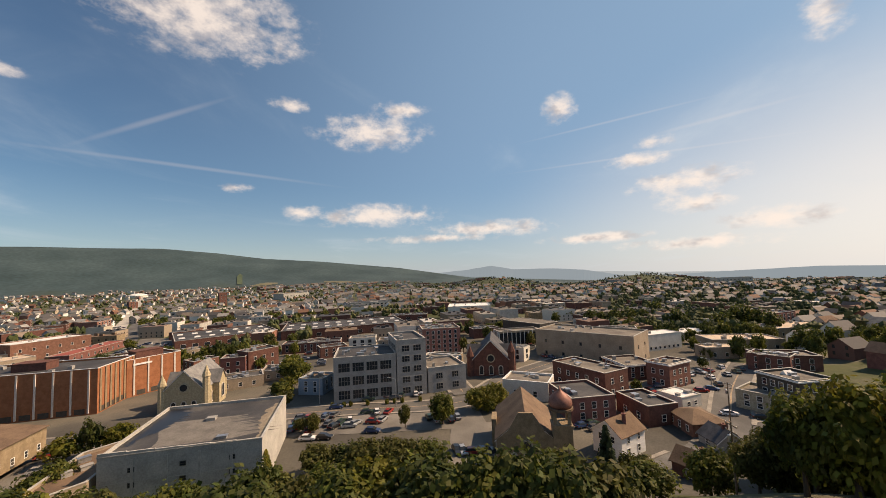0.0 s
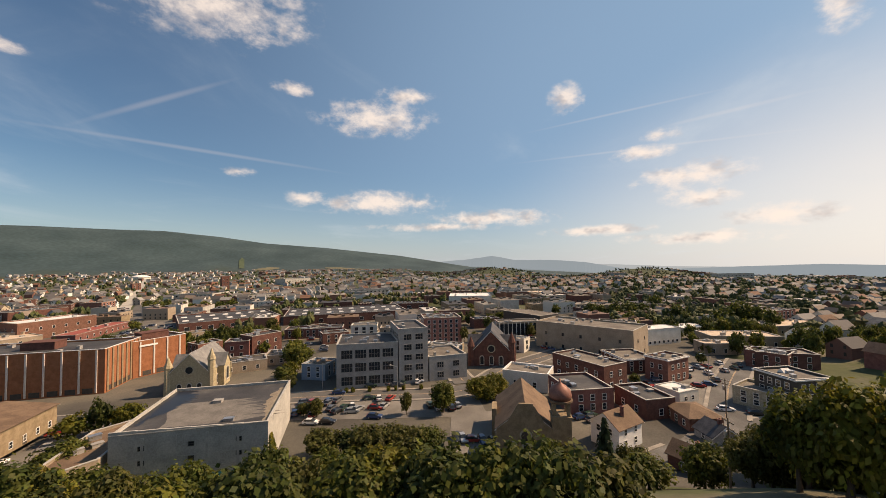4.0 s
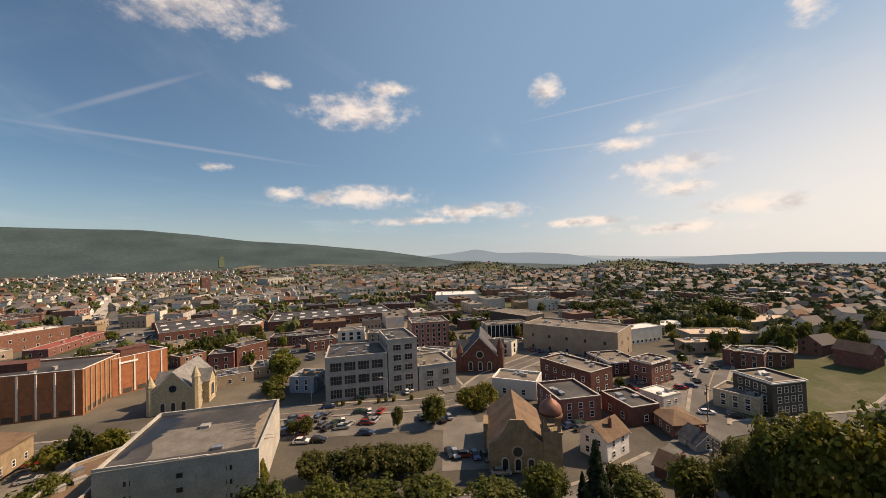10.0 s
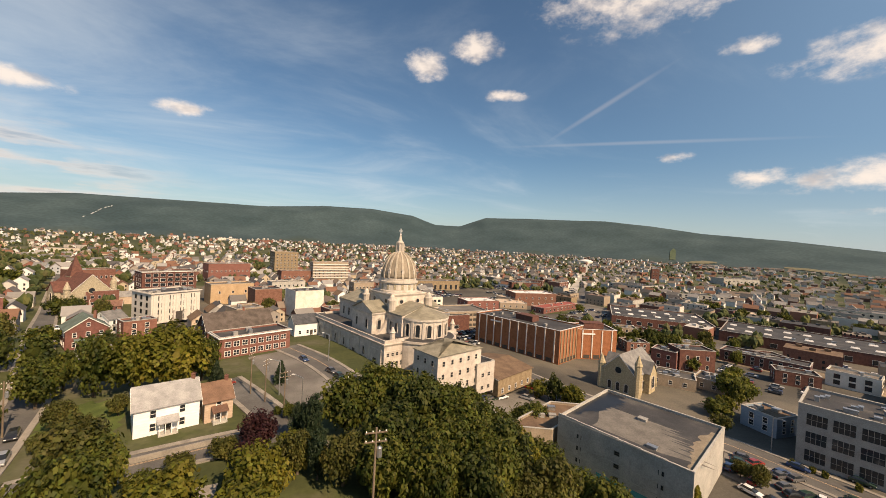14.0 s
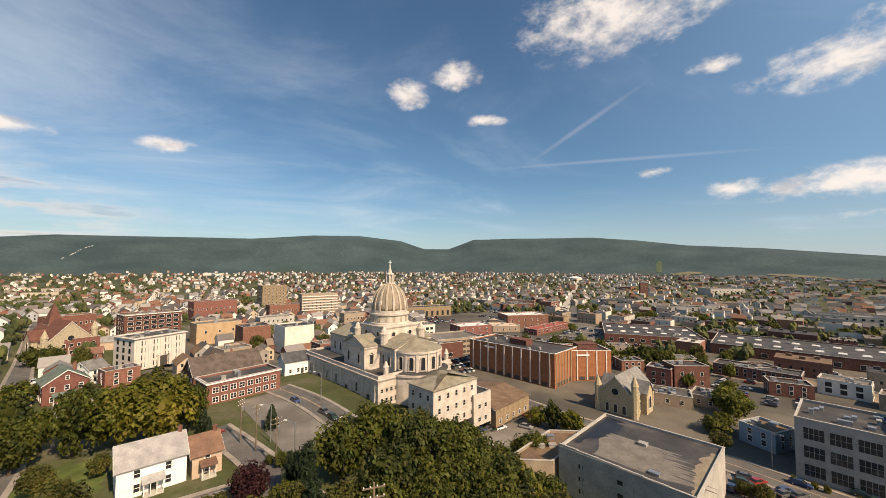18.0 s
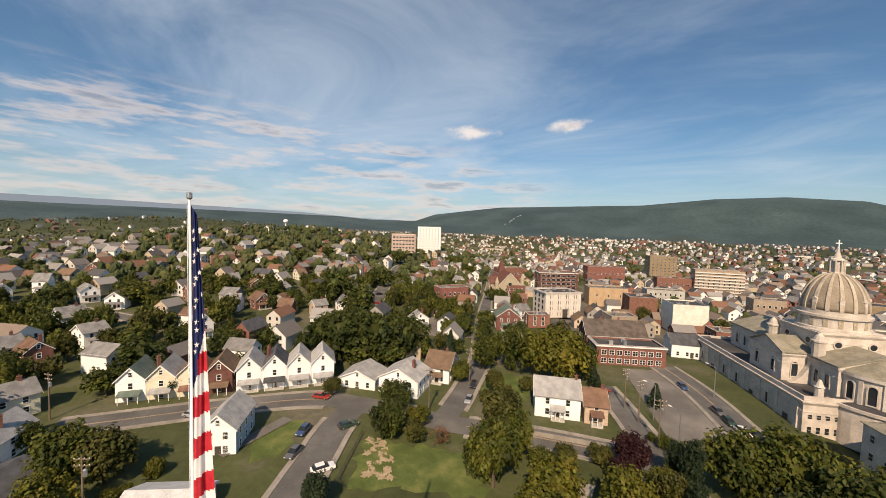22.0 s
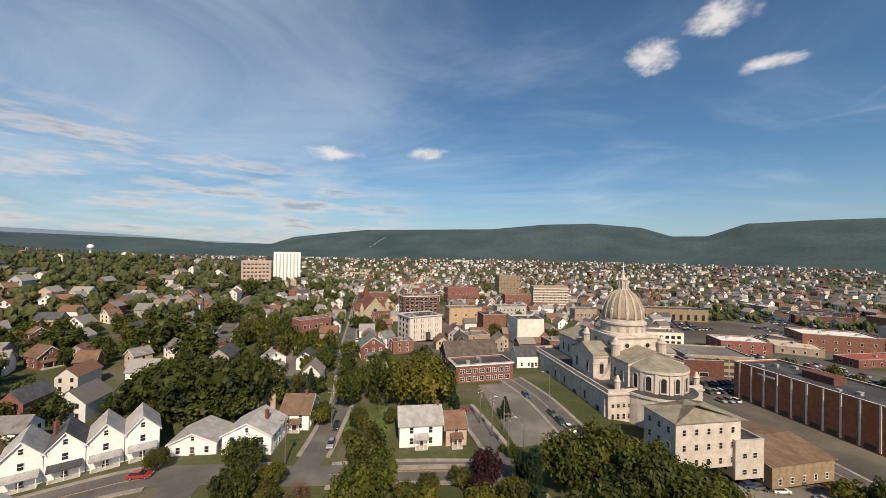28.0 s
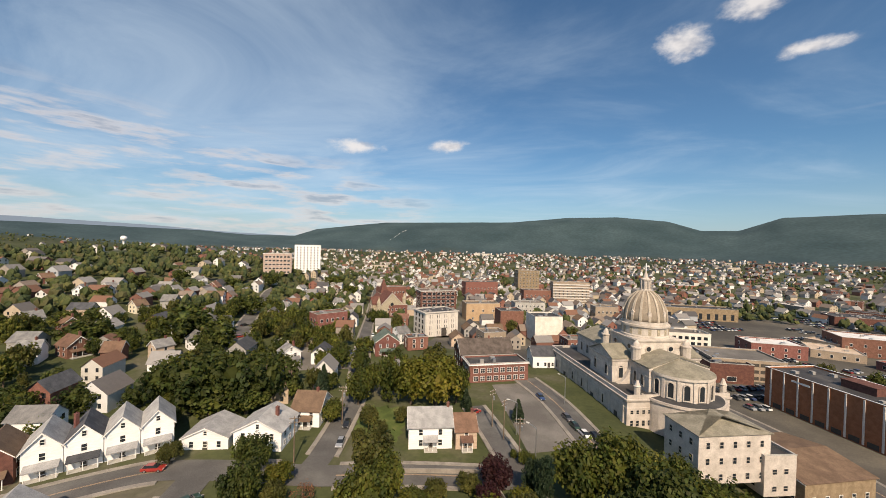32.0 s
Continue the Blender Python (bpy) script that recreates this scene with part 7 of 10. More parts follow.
tree(-78.3, 102.7, 9.6, 4.2, "dark")
tree(-115.3, 80.3, 6.8, 4.2, "dark")
tree(-92.4, 85.5, 9.7, 7.5, "dark")
tree(-83.8, 90.4, 10.0, 7.4, "dark")
tree(-64.3, 98.1, 13.1, 3.7, "conifer")
tree(-22.3, 113.6, 6.1, 1.8, "conifer")
tree(-56.8, 107.8, 11.1, 4.7, "broad")
tree(58.8, 91.3, 9.0, 5.3, "broad")
tree(56.8, 95.0, 6.2, 3.0, "broad")
tree(-34.1, 116.7, 15.9, 9.0, "gold")
tree(-41.5, 114.0, 15.0, 6.4, "gold")
tree(-49.1, 113.5, 15.0, 5.1, "broad")
tree(-57.3, 118.2, 11.1, 3.5, "broad")
tree(-28.5, 120.7, 12.2, 4.9, "broad")
tree(-80.1, 65.2, 5.2, 2.8, "olive")
tree(63.1, 91.9, 5.1, 2.9, "broad")
tree(-4.1, 93.4, 3.7, 1.9, "broad")
tree(-6.8, 95.2, 2.5, 1.1, "broad")
tree(-2.2, 92.9, 3.5, 1.2, "broad")
tree(-39.4, 101.6, 5.0, 2.2, "olive")
tree(-46.2, 95.1, 6.9, 2.8, "olive")
tree(-45.3, 88.2, 4.0, 2.0, "olive")
tree(-41.8, 92.4, 5.0, 2.4, "olive")
tree(-120.5, -6.9, 17.0, 12.1, "broad")
tree(32.9, 37.1, 9.0, 4.2, "broad")
tree(23.2, 21.6, 9.0, 4.0, "dark")
tree(32.0, 22.8, 8.0, 4.0, "olive")
tree(30.7, 16.7, 8.0, 4.0, "broad")
tree(27.7, 11.1, 8.0, 4.0, "gold")
tree(26.8, 7.4, 8.0, 4.0, "dark")
tree(24.4, 3.6, 8.0, 4.0, "broad")
tree(24.4, -0.5, 8.0, 4.0, "dark")
tree(26.6, -3.9, 8.0, 4.0, "olive")
tree(41.4, 56.3, 10.0, 4.8, "broad")
tree(39.5, 66.5, 11.0, 5.2, "gold")
tree(34.8, 75.4, 12.0, 6.0, "dark")
tree(29.5, 83.9, 12.0, 6.4, "broad")
tree(25.5, 54.6, 11.0, 5.0, "dark")
tree(16.1, 28.2, 10.0, 4.0, "olive")
tree(18.8, 56.7, 12.0, 4.8, "broad")
tree(16.8, 22.9, 9.0, 4.0, "gold")
tree(20.2, 18.0, 8.0, 4.0, "dark")
tree(24.4, 12.6, 7.0, 4.0, "broad")
tree(24.3, 6.1, 7.0, 4.0, "dark")
tree(83.1, -94.5, 13.0, 8.4, "dark")
tree(46.0, -32.0, 12.5, 5.2, "gold")
tree(40.0, -50.0, 13.0, 5.6, "gold")
tree(62.0, -40.0, 12.5, 5.0, "gold")
tree(56.0, -63.0, 14.0, 6.0, "olive")
tree(42.0, -36.0, 12.0, 5.0, "gold")
tree(74.0, -72.0, 13.0, 6.0, "dark")
tree(60.0, -74.0, 13.0, 6.0, "broad")
tree(-74.6, -9.8, 13.3, 6.6, "broad")
tree(-73.9, 8.8, 7.2, 4.8, "broad")
tree(-123.3, -13.9, 11.9, 6.6, "broad")
tree(-121.6, -0.1, 9.0, 5.6, "broad")
tree(-104.2, -26.7, 6.3, 4.3, "broad")
tree(-86.6, -33.7, 9.6, 4.5, "broad")
tree(-65.4, -27.7, 5.0, 5.5, "broad")
tree(-65.5, -21.3, 3.7, 3.9, "broad")
tree(-131.4, 37.7, 12.2, 8.3, "dark")
tree(-124.4, 28.9, 8.1, 5.1, "dark")
tree(-189.7, 108.9, 12.1, 10.1, "dark")
tree(-161.2, 133.0, 18.8, 12.3, "dark")
tree(-140.1, 129.8, 14.7, 9.9, "dark")
tree(-186.3, 195.9, 13.8, 8.6, "dark")
tree(-241.8, 100.5, 11.6, 9.2, "dark")
tree(-180.1, 117.4, 8.3, 6.9, "dark")
tree(-121.0, 40.2, 8.2, 5.1, "dark")
tree(-116.2, -38.4, 9.7, 4.9, "dark")
tree(-111.4, 40.4, 6.1, 3.2, "dark")
tree(-136.4, 163.6, 13.0, 5.8, "broad")
tree(-110.1, 152.6, 12.7, 6.1, "broad")
tree(-81.9, 155.3, 8.7, 5.1, "broad")
tree(-185.6, 267.5, 12.3, 10.4, "broad")
tree(-222.3, 341.7, 12.8, 13.0, "broad")
tree(-240.3, -38.8, 9.8, 9.4, "broad")
tree(-279.4, 8.2, 10.7, 9.0, "broad")
tree(-192.5, 20.4, 8.3, 5.7, "broad")
tree(-211.1, -26.6, 7.4, 5.5, "broad")
tree(-191.3, -38.9, 6.7, 5.7, "broad")
tree(-204.9, 38.8, 7.8, 5.4, "broad")
tree(-224.3, 62.1, 11.7, 7.5, "broad")
tree(-219.9, 117.8, 9.6, 6.5, "broad")
tree(-188.2, 316.7, 13.8, 9.4, "broad")
tree(-56.7, 132.9, 7.1, 3.8, "broad")
tree(-76.8, 17.8, 2.4, 2.2, "bush")
tree(-76.6, 20.1, 2.4, 1.3, "bush")
tree(-79.1, 24.9, 3.3, 2.0, "bush")
tree(30.9, 65.7, 11.7, 4.3, "broad")
tree(20.2, 58.9, 9.9, 4.5, "broad")
tree(35.1, 55.5, 8.3, 4.3, "olive")
tree(27.4, 52.7, 7.2, 4.3, "olive")
tree(78.9, 108.7, 9.9, 3.4, "dark")
tree(81.9, 102.7, 8.0, 4.6, "gold")
tree(79.3, 34.8, 7.6, 5.3, "olive")
tree(81.3, 26.6, 7.4, 5.2, "olive")
tree(64.4, 27.1, 5.9, 6.2, "broad")
tree(63.8, 16.0, 5.5, 5.6, "broad")
tree(62.2, 4.6, 5.0, 5.2, "broad")
tree(64.5, 39.4, 5.7, 5.1, "broad")
tree(72.6, -5.6, 6.6, 4.0, "broad")
tree(63.2, -18.1, 5.4, 4.1, "broad")
tree(70.9, -13.8, 8.7, 3.4, "conifer")
tree(73.2, -11.4, 6.0, 1.6, "conifer")
tree(68.2, -39.5, 10.7, 5.5, "olive")
tree(50.3, -53.3, 14.4, 5.6, "olive")
tree(53.1, -41.6, 9.9, 6.2, "olive")
tree(61.6, -31.4, 7.8, 3.7, "olive")
tree(63.3, -51.4, 13.7, 6.0, "olive")
tree(71.5, -71.8, 15.8, 6.4, "olive")
tree(68.4, -62.4, 14.0, 5.6, "olive")
tree(62.2, -34.2, 9.9, 3.8, "olive")
tree(62.2, -42.0, 11.7, 4.1, "gold")
tree(50.2, -51.1, 10.6, 4.4, "gold")
tree(82.4, -43.3, 9.2, 3.4, "olive")
tree(68.9, -42.8, 9.0, 3.5, "olive")
tree(57.6, -49.3, 11.9, 4.1, "olive")
tree(50.7, -47.9, 12.2, 5.9, "olive")
tree(55.7, -54.6, 14.0, 4.1, "olive")
tree(108.0, 23.3, 8.9, 4.0, "broad")
tree(147.7, 97.1, 9.7, 5.6, "broad")
tree(128.4, 89.1, 6.1, 5.3, "broad")
tree(98.7, 58.7, 5.9, 2.7, "olive")
tree(104.5, 33.5, 6.8, 1.9, "olive")
tree(98.3, 62.5, 4.3, 1.9, "olive")
tree(119.4, 14.2, 7.5, 4.9, "gold")
tree(122.3, 8.9, 7.7, 4.5, "gold")
tree(118.6, 11.2, 5.5, 3.2, "gold")
tree(306.5, -54.1, 12.2, 5.5, "dark")
tree(293.7, -60.1, 12.2, 5.8, "dark")
tree(290.3, -68.5, 14.3, 6.2, "dark")
tree(296.1, -79.3, 14.1, 6.6, "dark")
tree(297.3, -88.7, 12.8, 5.9, "dark")
tree(278.7, -105.8, 14.5, 6.5, "dark")
tree(267.2, -107.4, 9.8, 6.2, "dark")
tree(260.6, -123.6, 13.1, 7.1, "dark")
tree(264.9, -135.5, 17.8, 7.8, "dark")
tree(263.9, -143.5, 13.9, 7.4, "dark")
tree(247.5, -142.7, 13.5, 6.2, "dark")
tree(274.0, -59.8, 8.7, 4.6, "dark")
tree(334.4, -109.9, 15.4, 6.1, "dark")
tree(251.3, -110.6, 9.6, 4.8, "dark")
tree(332.2, -40.1, 10.9, 5.0, "dark")
tree(320.1, -29.7, 9.0, 4.2, "dark")
tree(189.0, -94.7, 11.0, 4.5, "dark")
tree(174.0, -95.5, 7.1, 3.7, "dark")
tree(174.3, -73.6, 5.1, 2.5, "dark")
tree(221.7, -82.1, 7.7, 4.0, "dark")
tree(240.2, -36.8, 7.6, 4.1, "olive")
tree(210.4, -56.1, 9.5, 3.7, "olive")
tree(209.0, -60.2, 7.6, 3.2, "olive")
tree(189.9, -83.1, 5.3, 3.1, "olive")
tree(249.7, -76.0, 7.6, 4.0, "olive")
tree(221.3, -16.8, 7.7, 3.4, "olive")
tree(222.9, -6.0, 8.4, 3.2, "olive")
tree(204.8, 30.5, 9.1, 3.2, "olive")
tree(205.0, 24.7, 6.4, 2.6, "olive")
tree(294.8, 345.3, 13.1, 8.6, "broad")
tree(295.8, 327.6, 12.9, 7.9, "broad")
tree(299.0, 315.1, 12.2, 7.8, "broad")
tree(311.2, 314.4, 9.4, 5.6, "broad")
tree(324.8, 311.7, 10.6, 6.8, "broad")
tree(316.8, 288.1, 10.2, 7.1, "broad")
tree(337.0, 291.9, 10.7, 6.2, "broad")
tree(367.2, 256.2, 9.8, 6.3, "broad")
tree(372.4, 270.1, 10.1, 6.4, "broad")
tree(366.4, 232.3, 8.5, 6.0, "broad")
tree(371.4, 219.1, 10.6, 6.5, "broad")
tree(376.1, 205.7, 9.6, 6.0, "broad")
tree(409.1, 205.0, 7.9, 5.3, "broad")
tree(406.4, 172.4, 8.2, 5.6, "broad")
tree(408.7, 160.6, 8.3, 5.6, "broad")
tree(393.9, 130.8, 8.3, 5.8, "broad")
tree(395.5, 116.5, 8.3, 5.3, "broad")
tree(212.6, 262.1, 7.4, 4.7, "broad")
tree(228.8, 172.1, 6.2, 4.7, "broad")
tree(215.4, 154.1, 6.5, 3.7, "broad")
tree(198.5, 163.6, 6.8, 4.3, "broad")
tree(205.0, 158.7, 7.5, 4.9, "broad")
tree(179.9, 175.8, 5.9, 4.1, "broad")
tree(176.4, 166.5, 5.7, 3.1, "broad")
tree(171.1, 156.0, 5.5, 3.3, "broad")
tree(173.5, 113.6, 6.3, 4.5, "broad")
tree(397.7, 79.5, 8.7, 5.7, "broad")
tree(365.0, 60.2, 6.5, 5.7, "broad")
tree(350.3, 45.5, 6.2, 5.4, "broad")
tree(336.5, 32.0, 6.8, 4.8, "broad")
tree(323.2, 19.5, 6.9, 4.6, "broad")
tree(288.9, 13.7, 7.3, 4.8, "broad")
tree(282.6, 21.5, 6.4, 4.7, "broad")
tree(-244.0, -66.6, 8.4, 6.6, "dark")
tree(-210.4, -47.5, 7.4, 5.1, "dark")
tree(-186.3, -31.1, 7.9, 5.0, "dark")
tree(-247.5, -27.5, 8.7, 5.8, "dark")
tree(-259.6, -15.7, 6.7, 5.0, "dark")
tree(-191.6, 4.9, 6.5, 4.5, "dark")
tree(-220.0, 17.6, 8.0, 5.1, "dark")
tree(-243.4, 39.5, 9.1, 5.7, "dark")
tree(-187.2, 32.7, 6.6, 4.4, "dark")
tree(-183.8, 39.9, 7.0, 4.1, "dark")
tree(-178.6, 60.2, 7.2, 4.9, "dark")
tree(-156.1, 61.1, 7.5, 4.8, "dark")
tree(-145.6, 68.0, 7.2, 4.6, "dark")
tree(-149.1, 80.3, 7.6, 4.4, "dark")
tree(-180.1, 117.4, 8.3, 5.6, "dark")
tree(-159.3, 117.3, 7.2, 4.6, "dark")
tree(-257.4, 102.6, 10.5, 6.4, "dark")
tree(-226.2, 109.2, 9.0, 5.5, "dark")
tree(-268.8, 90.3, 9.2, 6.2, "dark")
tree(-326.2, 85.0, 10.9, 7.4, "dark")
tree(-333.1, 45.0, 9.8, 6.8, "dark")
tree(-332.0, 9.9, 9.5, 6.8, "dark")
tree(-324.4, -27.2, 8.7, 6.7, "dark")
tree(-321.2, -54.3, 9.6, 6.6, "dark")
tree(-303.7, -74.4, 7.6, 6.1, "dark")
tree(-242.8, -75.3, 8.4, 5.9, "dark")
tree(-181.6, -62.2, 6.3, 5.0, "dark")
tree(-154.2, -48.1, 7.3, 4.9, "dark")
tree(-115.8, -21.8, 5.6, 3.9, "dark")
tree(-112.0, -15.5, 5.4, 3.0, "dark")
tree(-109.5, 3.8, 5.5, 3.2, "dark")
tree(-107.6, 12.6, 5.4, 2.9, "dark")
tree(-94.2, 14.5, 4.9, 2.9, "dark")
tree(-84.7, 4.9, 4.9, 2.7, "dark")
tree(-83.1, -5.9, 5.2, 2.9, "dark")
tree(-112.4, -41.9, 6.7, 4.8, "dark")
tree(-82.3, -31.6, 6.1, 4.3, "dark")
tree(-193.7, 192.7, 12.2, 8.0, "dark")
tree(-179.4, 204.8, 12.1, 8.0, "dark")
tree(-253.6, 287.4, 14.6, 8.8, "dark")
tree(-260.8, 251.2, 11.5, 7.9, "dark")
tree(-282.4, 193.5, 10.9, 7.5, "dark")
tree(-260.0, 157.8, 10.0, 6.6, "dark")
tree(-293.4, 232.1, 11.9, 7.6, "dark")
tree(-157.3, 237.4, 10.7, 6.6, "dark")
tree(-123.7, 244.8, 10.2, 6.3, "dark")
tree(-81.5, 174.8, 7.2, 4.5, "dark")
tree(36.2, 83.9, 12.3, 5.9, "broad")
tree(40.4, 69.4, 8.5, 5.8, "broad")
tree(42.7, 61.8, 7.6, 5.5, "broad")
tree(44.8, 66.7, 9.6, 5.3, "broad")
tree(49.3, 60.1, 7.7, 5.1, "broad")
tree(53.8, 55.5, 7.2, 4.6, "broad")
tree(58.6, 49.3, 6.9, 4.6, "broad")
tree(59.6, 41.0, 6.4, 4.3, "broad")
tree(151.0, 100.6, 11.0, 4.2, "broad")
tree(144.9, 92.7, 9.4, 3.4, "broad")
tree(164.6, 125.0, 7.0, 3.4, "broad")
tree(140.3, 78.7, 4.3, 2.2, "broad")
tree(142.5, -38.8, 4.4, 2.1, "broad")
tree(142.9, -4.6, 4.5, 2.0, "broad")
tree(132.1, -12.5, 3.3, 1.6, "broad")
tree(36.9, 80.4, 9.2, 4.6, "olive")
tree(37.8, 70.8, 8.5, 4.8, "olive")
tree(41.8, 65.5, 7.6, 4.6, "olive")
tree(117.1, 62.3, 2.2, 0.8, "bush")
tree(118.8, 59.0, 2.2, 0.8, "bush")
tree(119.5, 57.0, 2.2, 0.8, "bush")
tree(120.9, 51.6, 2.2, 0.8, "bush")
tree(122.5, 45.3, 2.2, 0.8, "bush")
tree(123.6, 42.9, 2.2, 0.8, "bush")
tree(124.2, 40.4, 2.2, 0.8, "bush")
tree(126.1, 34.7, 2.2, 0.8, "bush")
tree(-89.2, -33.1, 14.1, 7.1, "dark")
tree(-72.5, -30.9, 10.9, 5.5, "dark")
tree(-69.8, -5.8, 6.1, 2.9, "dark")
tree(-76.4, -26.0, 6.7, 3.3, "dark")
car(102.5, 54.0, 109, 1)
car(105.0, 48.7, 110, 2)
car(114.8, 42.0, 97, 3)
car(117.2, 61.0, 162, 4)
car(108.3, 59.8, 96, 5)
car(144.1, 34.3, 172, 6)
car(133.6, 37.8, 169, 0)
car(125.9, 59.7, 160, 1)
car(84.5, 3.9, 175, 2)
car(99.0, 60.3, 65, 3)
car(99.1, 65.8, 65, 4)
car(105.4, 61.3, 95, 5)
car(111.4, 28.2, 66, 6)
car(109.8, 25.4, 66, 0)
car(110.3, 21.4, 66, 1)
car(112.5, 19.9, 65, 2)
car(97.0, -50.5, 158, 3)
car(109.2, -15.2, 147, 4)
car(107.8, -18.2, 148, 5)
car(110.7, -17.8, 144, 6)
car(145.4, -10.7, 176, 0)
car(150.5, -13.2, 177, 1)
car(149.1, -7.9, 175, 2)
car(149.0, -51.4, -175, 3)
car(146.7, -47.4, -176, 4)
car(149.7, -55.1, -178, 5)
car(153.4, -59.9, 95, 6)
car(157.9, -68.9, 92, 0)
car(149.4, -67.4, 95, 1)
car(161.7, -76.2, 92, 2)
car(141.7, -58.6, 180, 3)
car(143.7, -62.7, -169, 4)
car(136.8, -45.3, 173, 5)
car(165.8, -81.6, 92, 6)
car(173.0, -79.7, 92, 0)
car(169.5, -84.7, 92, 1)
car(117.7, -104.4, -157, 2)
car(116.7, -99.0, -158, 3)
car(54.4, 112.8, 68, 4)
car(57.0, 113.7, 68, 5)
car(59.7, 114.3, 71, 6)
car(62.1, 114.7, 75, 0)
car(62.4, 100.3, 139, 1)
car(70.9, 112.9, 142, 2)
car(77.4, 121.1, 131, 3)
car(106.4, 76.3, 142, 4)
car(107.6, 67.6, 145, 5)
car(104.3, 66.3, 145, 6)
car(93.9, 57.5, 171, 0)
car(95.1, 53.2, 173, 1)
car(103.0, 49.8, 160, 2)
car(106.5, 43.8, 176, 3)
car(100.4, 41.7, 176, 4)
car(128.3, 44.1, 166, 5)
car(125.6, 53.0, 163, 6)
car(120.7, -56.5, -178, 0)
car(118.8, -63.2, -180, 1)
car(-95.8, 37.7, 62, 2)
car(-80.7, 62.2, 65, 3)
car(-70.4, 49.6, 151, 4)
car(-64.9, 43.6, 156, 5)
car(-64.5, 57.2, 20, 6)
car(-56.4, 44.1, 22, 0)
car(-52.9, 94.7, 159, 1)
car(-49.1, 85.6, 160, 2)
car(-21.0, 114.9, 28, 3)
car(35.0, 93.1, 74, 4)
car(41.2, 97.9, 76, 5)
car(44.0, 99.7, 77, 6)
car(46.6, 101.1, 81, 0)
car(43.5, 88.9, 100, 1)
car(50.2, 99.8, 103, 2)
car(50.9, 98.4, 104, 3)
car(-2.3, 134.2, 154, 4)
car(6.1, 121.4, 153, 5)
car(8.2, 116.5, 156, 6)
car(10.6, 112.5, 154, 0)
car(13.2, 112.0, 155, 1)
car(-88.5, 148.1, 80, 2)
car(-92.3, 147.6, 79, 3)
car(-86.6, 151.8, 81, 4)
car(-78.4, 151.3, 151, 5)
car(-86.9, 170.2, 151, 6)
car(-97.1, 193.0, 151, 0)
car(-163.8, 168.5, 14, 1)
car(-189.2, 199.8, -13, 2)
car(-147.5, 149.8, 29, 3)
car(-73.0, 137.2, 151, 4)
car(-95.6, 146.6, 78, 5)
car(-97.7, 143.4, 77, 6)
car(-73.6, -17.4, 21, 0)
car(-72.5, -14.4, 31, 1)
car(-61.5, 2.8, 34, 2)
car(101.2, 64.5, 64, 3)
car(102.5, 61.3, 95, 4)
car(104.2, 56.7, 95, 5)
car(105.3, 53.3, 96, 6)
car(106.1, 51.0, -115, 0)
car(108.0, 44.4, 65, 1)
car(108.5, 41.7, 97, 2)
car(107.9, 65.2, 95, 3)
car(109.8, 60.6, 96, 4)
car(110.8, 58.1, 96, 5)
car(113.7, 48.6, 163, 6)
car(114.5, 45.8, 65, 0)
car(91.4, 16.6, -115, 1)
car(91.4, 15.2, -113, 2)
car(91.1, 12.5, 170, 3)
car(91.1, 10.3, -113, 4)
car(90.7, 7.6, -113, 5)
car(133.7, -31.3, -175, 6)
car(135.1, -33.3, 65, 0)
car(137.3, -36.6, 98, 1)
car(138.8, -39.1, -176, 2)
car(141.0, -42.7, -113, 3)
car(157.4, -54.5, -116, 4)
car(159.1, -57.4, 64, 5)
car(160.0, -59.0, -120, 6)
car(162.3, -63.1, 65, 0)
car(163.3, -64.9, 96, 1)
car(165.5, -68.9, -114, 2)
car(167.2, -72.4, 66, 3)
car(234.2, 238.6, 150, 4)
car(225.1, 233.4, -114, 5)
car(212.3, 226.0, 148, 6)
car(359.3, 167.4, 102, 0)
car(361.0, 160.5, 66, 1)
car(362.0, 156.3, 66, 2)
car(364.0, 148.1, 173, 3)
car(365.1, 141.9, 103, 4)
car(366.3, 135.8, 175, 5)
car(367.3, 130.8, -114, 6)
car(368.0, 126.4, 103, 0)
car(369.8, 113.5, 179, 1)
car(370.6, 106.3, 180, 2)
car(194.2, -11.5, -114, 3)
car(192.1, -15.0, -116, 4)
car(189.3, -20.2, -113, 5)
car(187.3, -23.1, -116, 6)
car(184.6, -27.7, -112, 0)
car(182.1, -31.5, 99, 1)
car(180.3, -34.2, -115, 2)
car(275.0, 179.3, -114, 3)
car(281.4, 167.6, -114, 4)
car(284.8, 161.0, 162, 5)
car(295.0, 138.9, -114, 6)
car(299.1, 128.5, 99, 0)
car(301.3, 123.1, 173, 1)
car(304.9, 112.5, 172, 2)
car(307.9, 102.8, 174, 3)
car(127.7, 54.2, -115, 4)
car(129.8, 47.3, 98, 5)
car(131.4, 42.4, 98, 6)
car(132.4, 38.0, 66, 0)
road([(-113, 17), (-95, 44.5), (-82, 60.5), (-72, 66), (-60, 69.5), (-46, 73.5), (-31, 79.5), (-15, 84.5), (-1, 88)], 7.5, "street")
road([(-71, 65), (-66.5, 55), (-61, 46), (-53, 33)], 7.0, "street")
road([(-49.5, 73), (-50.5, 80), (-55, 95), (-62.3, 115.6), (-78, 146), (-128.3, 246), (-201, 399)], 6.0, "street")
road([(-22.4, 120.1), (-12.6, 103.7), (-3.7, 87.3), (2.2, 75.4)], 6.0, "street")
road([(-9.0, 151.8), (2.1, 133.7), (11.0, 112.7), (17.9, 94.7), (23.6, 81.8)], 8.0, "street")
road([(61.1, 179), (76, 151.3), (90, 111.4), (109, 80), (117, 54.4), (127, 20.4), (156, 6), (195.8, -24)], 9.0, "street")
